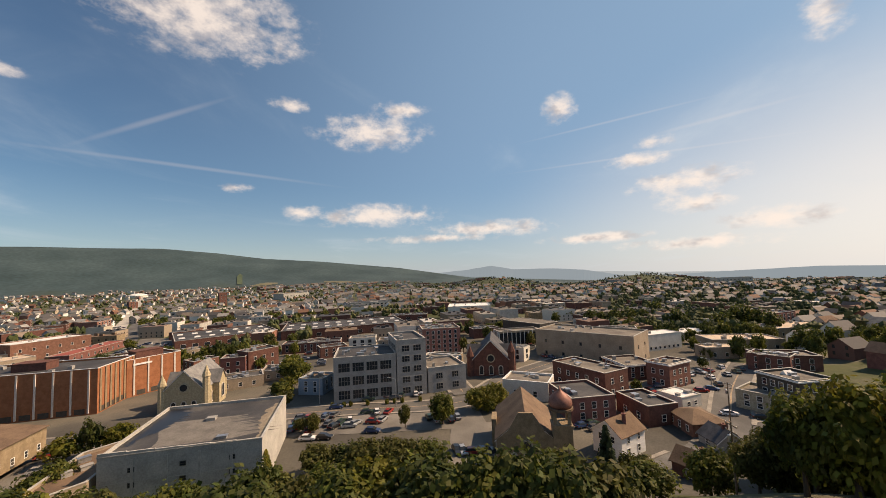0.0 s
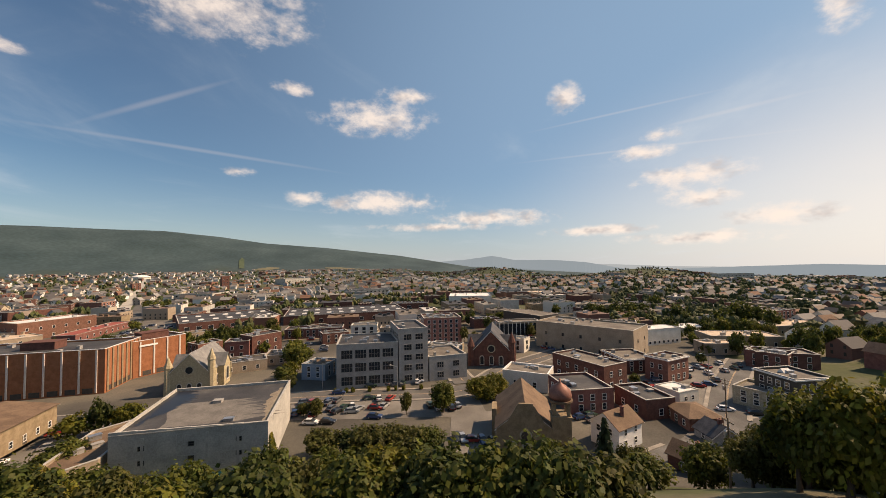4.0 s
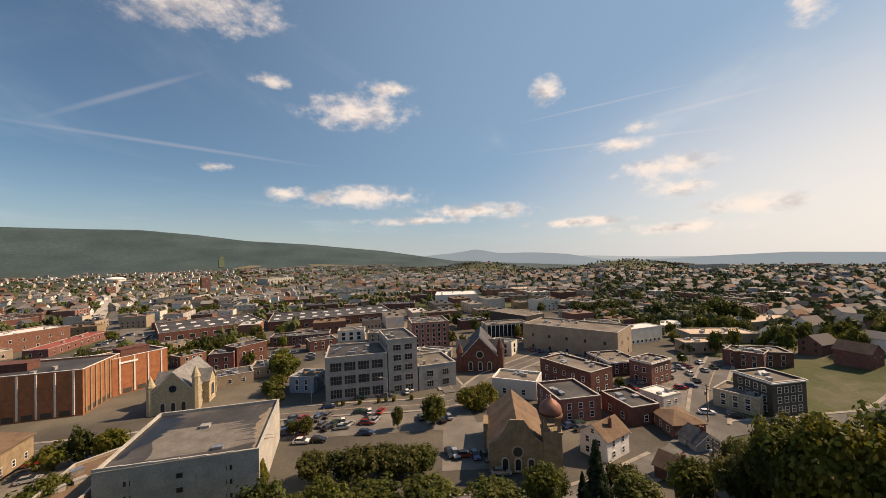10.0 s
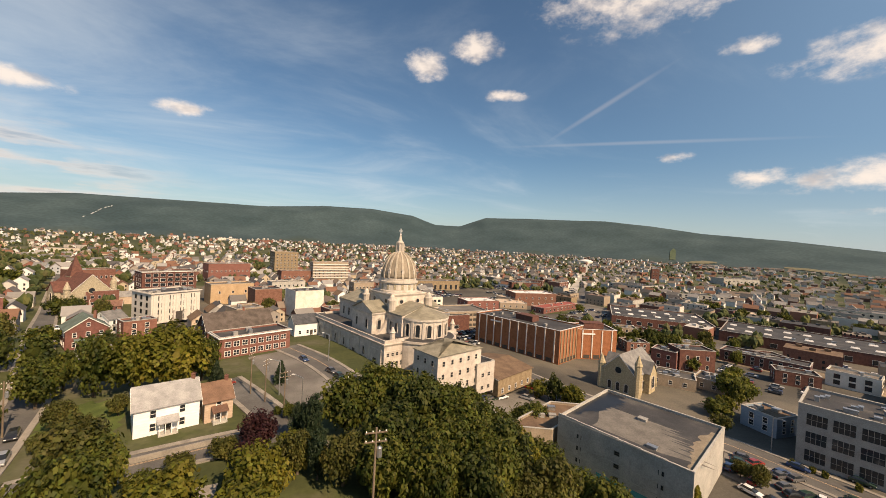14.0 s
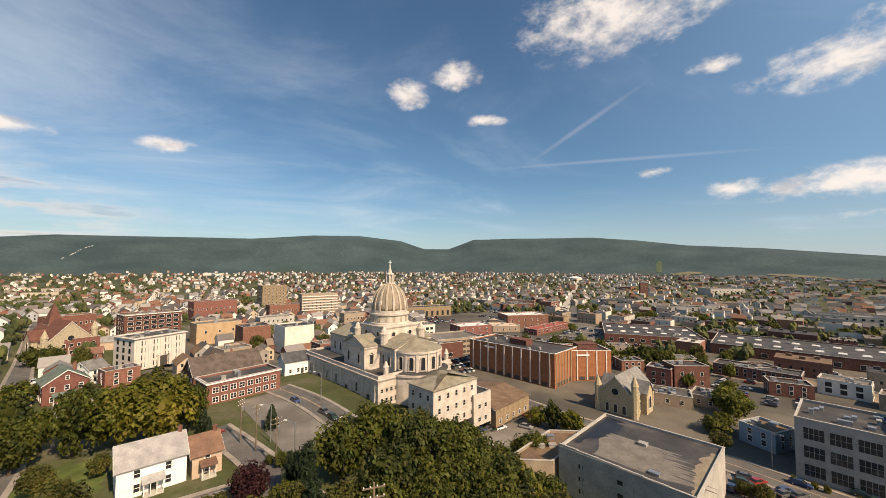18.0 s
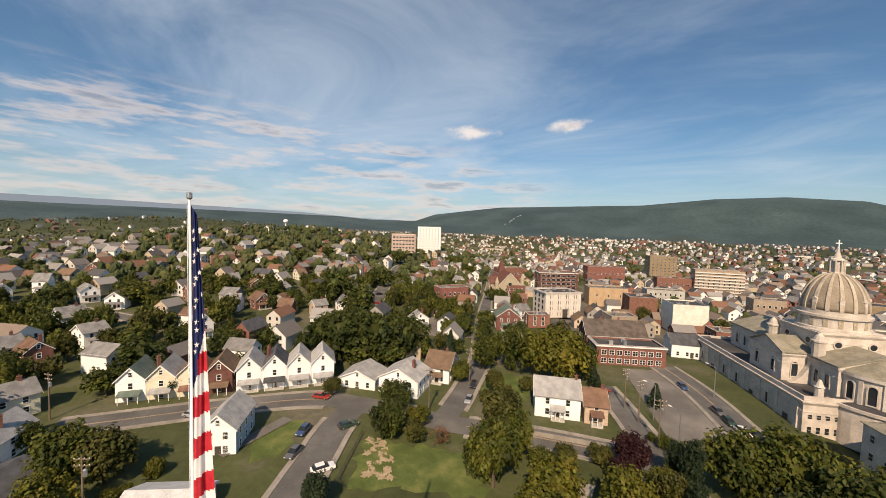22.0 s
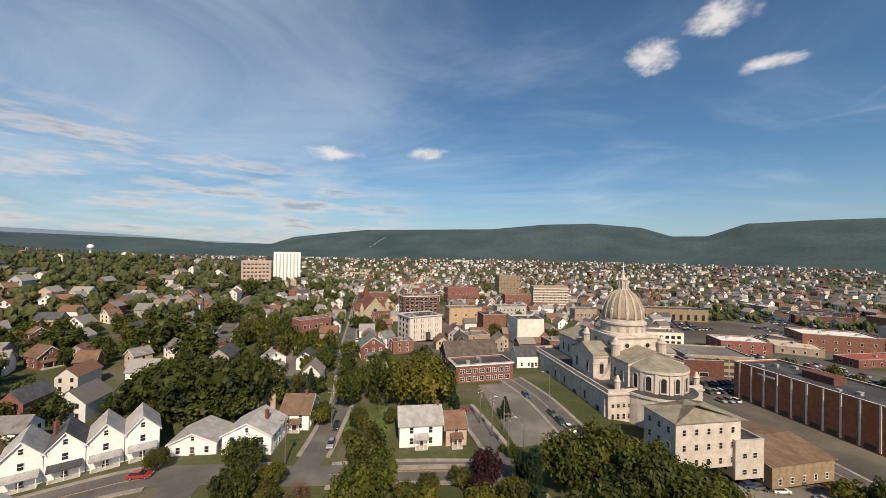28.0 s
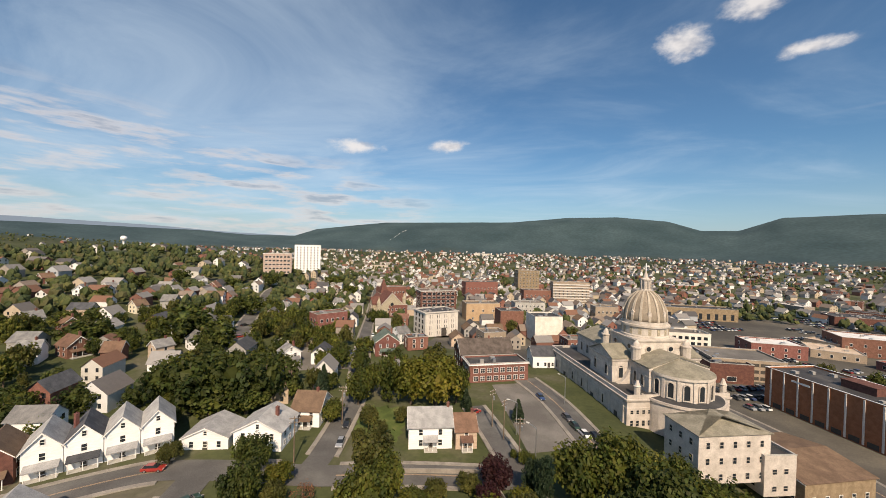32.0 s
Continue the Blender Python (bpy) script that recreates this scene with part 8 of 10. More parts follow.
road([(71, 18), (74, -2.1), (80, -17), (93, -34), (110, -55), (117, -86.3), (130, -115.7), (199.3, -196.3)], 7.0, "street")
road([(-134.9, 135.2), (-174.8, 182.1), (-235.6, 262.2), (-249.4, 288.9)], 7.0, "street")
road([(-198.5, -69.9), (-151.4, -26.3), (-132.2, -15.2)], 6.0, "street")
road([(-260.2, 31.6), (-214.5, 49.8), (-180.6, 60.8)], 6.0, "street")
road([(-348.3, -75.9), (-316.6, -30.7), (-254.7, 7.3)], 6.0, "street")
road([(-68.5, -7.3), (-65.3, 9.0), (-54.9, 27.8)], 4.0, "lane")
road([(240.1, 298.4), (389.5, 464.2), (703.3, 804.8), (1173.4, 1322.7)], 12.0, "avenue")
road([(190.7, 208.6), (228.7, 152.8), (246.4, 68.4)], 14.0, "avenue")
road([(98, -41), (114, -53), (146, -70), (180.3, -92)], 9.0, "street")
road([(134.4, 20.4), (168.2, 35.0), (202.8, 53.8)], 8.0, "street")
road([(-76.2, 34.5), (-78.2, 50.9)], 3.0, "drive")
lot([(60, -34), (78, 262), (360, 250), (330, -150)], "apron")
lot([(-64, 188), (-100, 420), (320, 420), (95, 170)], "apron")
lot([(-20.0, 140.5), (-6.0, 148.5), (9.5, 106.0), (-3.5, 98.5)], "parking")
lot([(95.1, 64.9), (109.6, 73.6), (123.1, 15.1), (107.0, 10.0)], "parking")
lot([(84.5, 17.4), (106.5, 20.7), (111.0, 8.8), (86.5, 5.3)], "parking")
lot([(130.4, -26.2), (152.4, -41.5), (177.3, -91.6), (116.5, -61.9)], "parking")
lot([(45.1, 103.8), (65.3, 128.4), (88.9, 104.8), (58.6, 88.8)], "yard")
lot([(-96.8, 123.5), (-114.4, 150.4), (-84.9, 158.4), (-75.2, 136.0)], "yard")
lot([(30.5, 86.4), (34.2, 94.6), (57.3, 101.4), (49.2, 83.0)], "yard")
lot([(146.8, 7.7), (167.7, -10.1), (144.8, -14.8), (131.7, 1.3)], "yard")
lot([(171.3, 234.5), (257.8, 306.1), (260.6, 270.4), (190.7, 208.6)], "parking")
lot([(330.6, 167.6), (369.2, 180.6), (363.5, 96.7), (328.9, 90.3)], "parking")
lot([(168.2, -5.5), (197.2, -9.3), (180.1, -38.8), (164.3, -28.4)], "parking")
lot([(169.6, 186.1), (204.0, 215.3), (278.9, 75.0), (231.7, 61.8)], "ballast")
lot([(-50.1, 44.8), (-58.4, 57.2), (-35.2, 66.7), (-28.3, 56.9)], "lawn")
lot([(-49.5, 93.4), (-56.4, 107.9), (-42.3, 111.4), (-35.7, 92.0)], "lawn")
lot([(-70.2, 36.7), (-78.8, 43.9), (-75.1, 54.5), (-67.5, 42.1)], "lawn")
lot([(-49.6, 47.6), (-57.2, 56.8), (-53.8, 57.8), (-43.5, 51.4)], "dirt")
lot([(-22.7, 62.0), (-24.9, 69.7), (-13.6, 71.9), (-13.3, 63.8)], "paving")
lot([(-105.3, 22.2), (-107.8, 23.4), (-101.7, 34.9), (-98.6, 33.8)], "brickwalk")
low_wall([(-30.9, 80.2), (-20.8, 83.7), (-12.0, 86.6)])
low_wall([(-12.0, 86.6), (-6.4, 78.4)])
fence([(-59.5, 56.9), (-54.8, 48.8), (-49.5, 40.0)])
build_roads()


# ---- the domed church ----
def arch_window(t, m, w, h, depth=0.25):
    """A round-headed opening with a stone surround and dark glass."""
    n = 8
    inner = [(-w / 2, 0), (w / 2, 0)] + [(w / 2 * math.cos(math.pi * k / n), h - w / 2 + w / 2 * math.sin(math.pi * k / n)) for k in range(n + 1)]
    f = 0.28
    outer = [(-w / 2 - f, -f), (w / 2 + f, -f)] + [((w / 2 + f) * math.cos(math.pi * k / n), h - w / 2 + (w / 2 + f) * math.sin(math.pi * k / n)) for k in range(n + 1)]
    s = Shape()
    k = len(inner)
    for i in range(k):
        j = (i + 1) % k
        s.solid([(*outer[i], 0), (*outer[j], 0), (*inner[j], 0), (*inner[i], 0)], [(*outer[i], depth), (*outer[j], depth), (*inner[j], depth), (*inner[i], depth)])
    s.v = [(x, -z, y) for x, y, z in s.v]
    wn = part("arched_window", s, LIMESTONE, t, at=m)
    part("pane", Shape().face([(x, -0.06, y) for x, y in inner]), GLASS, wn)
    return wn


def stone_box(t, name, x0, y0, z0, x1, y1, z1, mat=None, cor=0.0, label=""):
    s = Shape().box(x0, y0, z0, x1, y1, z1)
    if cor:
        s.solid([(x0 - 0.1, y0 - 0.1, z1 - 1.1), (x1 + 0.1, y0 - 0.1, z1 - 1.1), (x1 + 0.1, y1 + 0.1, z1 - 1.1), (x0 - 0.1, y1 + 0.1, z1 - 1.1)],
                [(x0 - cor, y0 - cor, z1 - 0.5), (x1 + cor, y0 - cor, z1 - 0.5), (x1 + cor, y1 + cor, z1 - 0.5), (x0 - cor, y1 + cor, z1 - 0.5)])
        s.box(x0 - cor, y0 - cor, z1 - 0.5, x1 + cor, y1 + cor, z1 - 0.2)
        s.box(x0 - 0.15, y0 - 0.15, z1 - 3.0, x1 + 0.15, y1 + 0.15, z1 - 2.75)
    return part(name, s, mat or LIMESTONE, t, label)


def gable_roof(t, x0, y0, x1, y1, z, rise, along_x, mat, over=0.5, pediment=True):
    s, g = Shape(), Shape()
    th = 0.25
    if along_x:
        ym = (y0 + y1) / 2
        for ya in (y0 - over, y1 + over):
            q = [(x0 - over, ya, z), (x1 + over, ya, z), (x1 + over, ym, z + rise), (x0 - over, ym, z + rise)]
            s.solid(q, [(a, b, c + th) for a, b, c in q])
        for x in (x0, x1 - 0.4):
            g.solid([(x, y0, z), (x, y1, z), (x, ym, z + rise)], [(x + 0.4, y0, z), (x + 0.4, y1, z), (x + 0.4, ym, z + rise)])
    else:
        xm = (x0 + x1) / 2
        for xa in (x0 - over, x1 + over):
            q = [(xa, y0 - over, z), (xa, y1 + over, z), (xm, y1 + over, z + rise), (xm, y0 - over, z + rise)]
            s.solid(q, [(a, b, c + th) for a, b, c in q])
        for y in (y0, y1 - 0.4):
            g.solid([(x0, y, z), (x1, y, z), (xm, y, z + rise)], [(x0, y + 0.4, z), (x1, y + 0.4, z), (xm, y + 0.4, z + rise)])
    part("roof", s, mat, t)
    if pediment:
        part("pediment", g, LIMESTONE, t)


def build_cathedral():
    # x runs along the nave to the rounded east end, y across it
    m = Matrix(((0.41, 0.912, 0, 0.4), (-0.912, 0.41, 0, 176.0), (0, 0, 1, -2.3), (0, 0, 0, 1)))
    t = thing("cathedral", m, "pale limestone cathedral with a ribbed grey dome and olive roofs", "church")
    L, W = 58.0, 34.0
    cx, cy = 35.0, 19.0
    # lower tier
    stone_box(t, "aisle_wall", 0, 0, 0, L - 3, W, 9.6, cor=0.45)
    part("aisle_roof", Shape().box(0.6, 0.6, 9.6, L - 3.6, W - 0.6, 9.75), TAR, t)
    par = Shape()
    for a in ((0, 0, L - 3, 0.5), (0, W - 0.5, L - 3, W), (0, 0.5, 0.5, W - 0.5), (L - 3.5, 0.5, L - 3, W - 0.5)):
        par.box(a[0], a[1], 9.6, a[2], a[3], 10.6)
    part("parapet", par, LIMESTONE, t)
    south = (Vector((0, 0)), Vector((L - 3, 0)))
    for k in range(8):
        x = 2.5 + k * 7.2
        part("buttress", Shape().box(x - 0.7, -0.35, 0, x + 0.7, 0, 8.4), LIMESTONE, t)
    for k in range(7):
        x = 6.1 + k * 7.2
        if k in (1, 4, 6):
            part("door_recess", Shape().box(x - 0.9, -0.06, 0.2, x + 0.9, 0, 3.6), DARK_TRIM, t)
        else:
            arch_window(t, wall_pose(*south, x, 3.0), 1.1, 3.2)
        part("niche", Shape().box(x - 0.8, -0.1, 5.9, x + 0.8, 0, 7.0), LIMESTONE, t)
    east = (Vector((L - 3, 0)), Vector((L - 3, W)))
    for k in range(4):
        add_window(t, *east, 1.6 + k * 1.9, 1.4, 0.9, 1.6, LIMESTONE)
        add_window(t, *east, 1.6 + k * 1.9, 5.0, 0.9, 1.1, LIMESTONE)
    # nave, transept and crossing
    stone_box(t, "nave_wall", 6, 9, 9.6, 52, 29, 17.6, cor=0.4)
    gable_roof(t, 6, 9, 27, 29, 17.6, 3.4, True, OLIVE_ROOF)
    gable_roof(t, 43, 9, 52, 29, 17.6, 3.4, True, OLIVE_ROOF)
    stone_box(t, "transept_wall", 28, 3, 9.6, 42, 35, 17.6, cor=0.4)
    gable_roof(t, 28, 3, 42, 35, 17.6, 3.2, False, OLIVE_ROOF)
    for x in (10, 14.5, 19, 23.5, 45.5, 49):
        arch_window(t, wall_pose(Vector((6, 9)), Vector((52, 9)), x - 6, 11.4), 1.3, 3.6)
    for x in (31.5, 38.5):
        arch_window(t, wall_pose(Vector((28, 3)), Vector((42, 3)), x - 28, 11.4), 1.3, 3.8)
    arch_window(t, wall_pose(Vector((42, 3)), Vector((42, 9)), 3, 11.2), 1.5, 4.0)
    arch_window(t, wall_pose(Vector((28, 9)), Vector((28, 3)), 3, 11.2), 1.5, 4.0)
    # curved shoulders stepping from the aisle up to the nave
    for x0 in (26.4, 42.2):
        s = Shape()
        prof = [(3.2 + 6.0 * k / 10, 9.6 + 6.5 * (k / 10) ** 2.2) for k in range(11)] + [(9.2, 9.6)]
        s.solid([(x0, y, z) for y, z in prof], [(x0 + 1.4, y, z) for y, z in prof])
        part("scroll_buttress", s, LIMESTONE, t)
    stone_box(t, "crossing", cx - 8, cy - 8, 17.0, cx + 8, cy + 8, 24.2, cor=0.45)
    for sd in range(4):
        a = pose(cx, cy, 21.0, 0, 0, 90 * sd)
        for off in (-4, 4):
            n = 14
            ring = Shape().tube([(1.15, 0), (1.15, 0.25)], n)
            ring.tube([(0.8, 0.26), (0.8, 0.3)], n, 1)
            part("oculus", ring, [LIMESTONE, GLASS], t, "round window in a stone ring", at=a @ pose(off, -8.0, 0, 90, 0, 0))
    for sx in (-1, 1):
        for sy in (-1, 1):
            part("corner_turret", Shape().tube([(1.5, 17.6), (1.5, 21.6), (1.75, 21.8), (1.75, 22.2), (1.3, 22.4), (0.9, 23.4), (0.2, 24.3)], 10), LIMESTONE, t, at=Matrix.Translation((cx + sx * 9.0, cy + sy * 9.0, 0)))
    drum = part("drum", Shape().tube([(8.0, 24.2), (8.0, 24.8), (7.5, 24.9), (7.5, 27.6), (8.0, 27.8), (8.0, 28.4), (7.2, 28.5), (7.2, 29.6)], 40), LIMESTONE, t, at=Matrix.Translation((cx, cy, 0)))
    for k in range(16):
        a = 22.5 * k
        part("drum_panel", Shape().box(-0.5, -7.62, 25.3, 0.5, -7.45, 27.3), STONE, drum, at=pose(0, 0, 0, 0, 0, a))
    dome_stone = surface("dome_lead", (0.21, 0.175, 0.13), (0.31, 0.26, 0.20), 0.3, 0.75, 0.3, 9)
    rib_stone = surface("dome_rib", (0.36, 0.31, 0.245), (0.48, 0.42, 0.34), 0.4, 0.8, 0.2, 10)
    R, H = 7.1, 10.4
    prof = [(R * math.cos(math.pi / 2 * (k / 14) * 0.93), 29.6 + H * math.sin(math.pi / 2 * k / 14 * 0.93) / math.sin(math.pi / 2 * 0.93)) for k in range(15)]
    dome = part("dome", Shape().tube(prof, 48), dome_stone, t, "grey ribbed dome", at=Matrix.Translation((cx, cy, 0)), smooth=True)
    for k in range(16):
        s = Shape()
        a = 6.28319 * k / 16
        d, e = Vector((math.cos(a), math.sin(a))), Vector((-math.sin(a), math.cos(a)))
        for (r0, z0), (r1, z1) in zip(prof, prof[1:]):
            w0, w1 = 0.05 * r0 + 0.08, 0.05 * r1 + 0.08
            q = [d * (r0 - 0.05) - e * w0, d * (r0 - 0.05) + e * w0, d * (r1 - 0.05) + e * w1, d * (r1 - 0.05) - e * w1]
            p = [d * (r0 + 0.24) - e * w0, d * (r0 + 0.24) + e * w0, d * (r1 + 0.24) + e * w1, d * (r1 + 0.24) - e * w1]
            zz = (z0, z0, z1, z1)
            s.solid([(v.x, v.y, z) for v, z in zip(q, zz)], [(v.x, v.y, z + 0.05) for v, z in zip(p, zz)])
        part("rib", s, rib_stone, dome)
    for k in range(8):
        a = 22.5 + 45 * k
        s = Shape().box(-0.5, -7.2, 31.4, 0.5, -6.0, 32.7)
        s.solid([(-0.65, -7.3, 32.7), (0.65, -7.3, 32.7), (0, -7.3, 33.4)], [(-0.65, -5.4, 32.7), (0.65, -5.4, 32.7), (0, -5.4, 33.4)])
        dm = part("dormer", s, LIMESTONE, dome, at=pose(0, 0, 0, 0, 0, a))
    lan = part("lantern", Shape().tube([(1.9, 39.6), (1.9, 40.1), (1.35, 40.2), (1.2, 43.3), (1.6, 43.4), (1.6, 43.8), (0.95, 44.2), (0.5, 45.6), (0.25, 46.8), (0.12, 47.4)], 16), LIMESTONE, t, at=Matrix.Translation((cx, cy, 0)))
    for k in range(8):
        part("lantern_column", Shape().tube([(0.17, 40.1), (0.15, 43.4)], 8), LIMESTONE, lan, at=pose(0, 0, 0, 0, 0, 45 * k) @ Matrix.Translation((1.65, 0, 0)))
    cr = Shape().tube([(0.1, 0, 0, 47.3), (0.34, 0, 0, 47.6), (0.1, 0, 0, 47.9)], 10)
    cr.box(-0.12, -0.12, 47.8, 0.12, 0.12, 50.0).box(-0.12, -0.75, 48.9, 0.12, 0.75, 49.15)
    part("cross", cr, POLE_WHITE, t, "pale cross on the dome", at=Matrix.Translation((cx, cy, -0.6)))
    # rounded east end
    n = 20

    def half(r, z0, z1, name, mat, r1=None):
        lo = [(52 + r * math.sin(math.pi * k / n), cy - r * math.cos(math.pi * k / n)) for k in range(n + 1)]
        r1 = r if r1 is None else r1
        hi = [(52 + r1 * math.sin(math.pi * k / n), cy - r1 * math.cos(math.pi * k / n)) for k in range(n + 1)]
        return part(name, Shape().solid([(*p, z0) for p in lo], [(*p, z1) for p in hi]), mat, t)

    half(9.0, 9.6, 16.6, "apse_wall", LIMESTONE)
    half(9.5, 16.4, 17.2, "apse_cornice", LIMESTONE)
    half(9.5, 17.2, 20.4, "apse_roof", OLIVE_ROOF, 0.4)
    half(12.0, 0.0, 9.4, "ambulatory_wall", LIMESTONE)
    half(12.4, 9.2, 9.9, "ambulatory_cornice", LIMESTONE)
    half(11.8, 9.9, 10.3, "ambulatory_roof", TAR, 9.0)
    for k in range(7):
        a = math.pi * (k + 0.5) / 7
        p = Vector((52 + 9.0 * math.sin(a), cy - 9.0 * math.cos(a)))
        d = Vector((math.cos(a), math.sin(a)))
        arch_window(t, wall_pose(p - d, p + d, 1.0, 10.8), 1.5, 4.4)
        q = a + math.pi / 14
        part("apse_pilaster", Shape().box(-0.4, -0.3, 9.9, 0.4, 0.1, 16.2), LIMESTONE, t, at=wall_pose(Vector((52 + 9 * math.sin(q), cy - 9 * math.cos(q))), Vector((52 + 9 * math.sin(q), cy - 9 * math.cos(q))) + Vector((math.cos(q), math.sin(q))), 0, 0))
    for y in (4.5, 33.5):
        part("pinnacle", Shape().tube([(0.9, 9.6), (0.9, 12.4), (1.15, 12.6), (0.85, 12.9), (0.3, 14.4)], 8), LIMESTONE, t, at=Matrix.Translation((L - 5, y, 0)))


build_cathedral()


# ---- the small domed church of buff brick ----
def build_buff_church(x, y, z, turn):
    t = thing("parish_church", pose(x, y, z, 0, 0, turn), "buff brick parish church with a copper-domed belfry", "church")
    # x to the right along the front, y to the back
    w, d, h, r = 13.0, 20.0, 6.0, 5.2
    pts = corners((w, 0), (0, d))
    gable_body(t, pts, h, r, False, BUFF, BROWN_ROOF)
    s = Shape()
    s.solid([(0, -0.5, 0), (w, -0.5, 0), (w, 0.0, 0), (0, 0.0, 0)], [(0, -0.5, h), (w, -0.5, h), (w, 0.0, h), (0, 0.0, h)])
    g = [(0, h), (w, h), (w * 0.80, h + 2.0), (w * 0.62, h + r + 0.6), (w * 0.38, h + r + 0.6), (w * 0.20, h + 2.0)]
    s.solid([(a, -0.5, b) for a, b in g], [(a, 0.0, b) for a, b in g])
    part("front_wall", s, BUFF, t)
    ring = Shape().tube([(1.35, 0), (1.35, 0.25)], 20).tube([(1.05, 0.26), (1.05, 0.29)], 20, 1)
    part("rose_window", ring, [STONE, GLASS], t, "round window in a stone ring", at=pose(w / 2, -0.5, h * 0.8, 90, 0, 0))
    for k in (0.28, 0.5, 0.72):
        arch_window(t, wall_pose(Vector((0, -0.5)), Vector((w, -0.5)), w * k, 0.6), 1.2, 2.6)
    for k in range(5):
        arch_window(t, wall_pose(Vector((w, 0)), Vector((w, d)), 2.5 + 3.7 * k, 1.6), 1.1, 3.0)
        arch_window(t, wall_pose(Vector((0, d)), Vector((0, 0)), 2.5 + 3.7 * k, 1.6), 1.1, 3.0)
    bx = w + 1.2
    part("belfry_shaft", Shape().box(bx - 2.0, -1.0, 0, bx + 2.0, 3.0, 9.4).box(bx - 2.2, -1.2, 9.0, bx + 2.2, 3.2, 9.5), BUFF, t)
    for a, b in ((-1.5, -0.5), (1.5, -0.5), (-1.5, 2.5), (1.5, 2.5)):
        part("belfry_pier", Shape().box(bx + a - 0.35, b - 0.35, 9.5, bx + a + 0.35, b + 0.35, 12.2), BUFF, t)
    part("belfry_ring", Shape().tube([(2.5, 12.2), (2.7, 12.4), (2.7, 12.8)], 16), BROWN_ROOF, t, at=Matrix.Translation((bx, 1.0, 0)))
    copper = surface("brown_copper", (0.19, 0.085, 0.065), (0.27, 0.125, 0.095), 0.7, 0.55, 0.1, 8, metal=0.2)
    part("belfry_dome", Shape().tube([(2.3, 12.8), (2.55, 13.6), (2.3, 14.6), (1.5, 15.5), (0.6, 16.1), (0.3, 16.4), (0.12, 17.2)], 20), copper, t, "brown copper onion dome", at=Matrix.Translation((bx, 1.0, 0)), smooth=True)
    part("side_gable", Shape().solid([(-1.2, 7, 0), (-1.2, 12, 0), (0, 12, 0), (0, 7, 0)], [(-1.2, 7, 7.5), (-1.2, 12, 7.5), (0, 12, 7.5), (0, 7, 7.5)]), BUFF, t)


# ---- churches of stone and brick with steep roofs ----
def build_gothic(x, y, z, turn, wall, roof, label, w=15.0, d=26.0, h=7.5, spire=0.0, scale=1.0):
    t = thing("gothic_church", pose(x, y, z, 0, 0, turn), label, "church")
    t.scale = (scale, scale, scale)
    gable_body(t, corners((w, 0), (0, d)), h, w * 0.52, False, wall, roof)
    # cross gable
    c0, c1 = d * 0.35, d * 0.65
    s = Shape()
    s.solid([(-2.5, c0, 0), (w + 2.5, c0, 0), (w + 2.5, c1, 0), (-2.5, c1, 0)], [(-2.5, c0, h), (w + 2.5, c0, h), (w + 2.5, c1, h), (-2.5, c1, h)])
    cm, rz = (c0 + c1) / 2, h + (c1 - c0) * 0.62
    for xx in (-2.5, w + 2.1):
        s.solid([(xx, c0, h), (xx, c1, h), (xx, cm, rz)], [(xx + 0.4, c0, h), (xx + 0.4, c1, h), (xx + 0.4, cm, rz)])
    part("transept", s, wall, t)
    s = Shape()
    for yy in (c0 - 0.4, c1 + 0.4):
        q = [(-2.9, yy, h - 0.2), (w + 2.9, yy, h - 0.2), (w + 2.9, cm, rz + 0.05), (-2.9, cm, rz + 0.05)]
        s.solid(q, [(a, b, c + 0.2) for a, b, c in q])
    part("transept_roof", s, roof, t)
    ring = Shape().tube([(1.7, 0), (1.7, 0.3)], 20).tube([(1.3, 0.31), (1.3, 0.34)], 20, 1)
    part("rose_window", ring, [STONE, GLASS], t, "round window in a stone ring", at=pose(w / 2, 0, h + 0.8, 90, 0, 0))
    for k in (0.25, 0.5, 0.75):
        arch_window(t, wall_pose(Vector((0, 0)), Vector((w, 0)), w * k, 0.8), 1.4, 3.4)
    for k in range(4):
        yy = d * (0.1 + 0.24 * k)
        for side in ((Vector((w, 0)), Vector((w, d)), yy), (Vector((0, d)), Vector((0, 0)), d - yy)):
            arch_window(t, wall_pose(side[0], side[1], side[2], 1.6), 1.2, 3.6)
            part("buttress", Shape().box(1.6, -0.9, 0, 2.5, 0, h * 0.8), wall, t, at=wall_pose(side[0], side[1], side[2], 0))
    arch_window(t, wall_pose(Vector((w + 2.5, c0)), Vector((w + 2.5, c1)), (c1 - c0) / 2, 2.2), 2.4, 5.0)
    arch_window(t, wall_pose(Vector((-2.5, c1)), Vector((-2.5, c0)), (c1 - c0) / 2, 2.2), 2.4, 5.0)
    for sx in (-0.6, w + 0.6):
        tall = h * 1.5 if (sx > 0) == (spire >= 0) else h * 1.2
        part("turret", Shape().tube([(1.5, 0), (1.4, tall), (1.65, tall + 0.2), (1.65, tall + 0.5), (0.1, tall + 4.5)], 8), wall, t, at=Matrix.Translation((sx, 0.6, 0)))
    if spire > 0:
        part("tower", Shape().box(w * 0.5 - 3, d * 0.75 - 3, h, w * 0.5 + 3, d * 0.75 + 3, h + 7), wall, t)
        part("spire", Shape().tube([(4.4, h + 7), (0.15, h + 7 + spire)], 4), roof, t, at=Matrix.Translation((w * 0.5, d * 0.75, 0)) @ pose(0, 0, 0, 0, 0, 45))


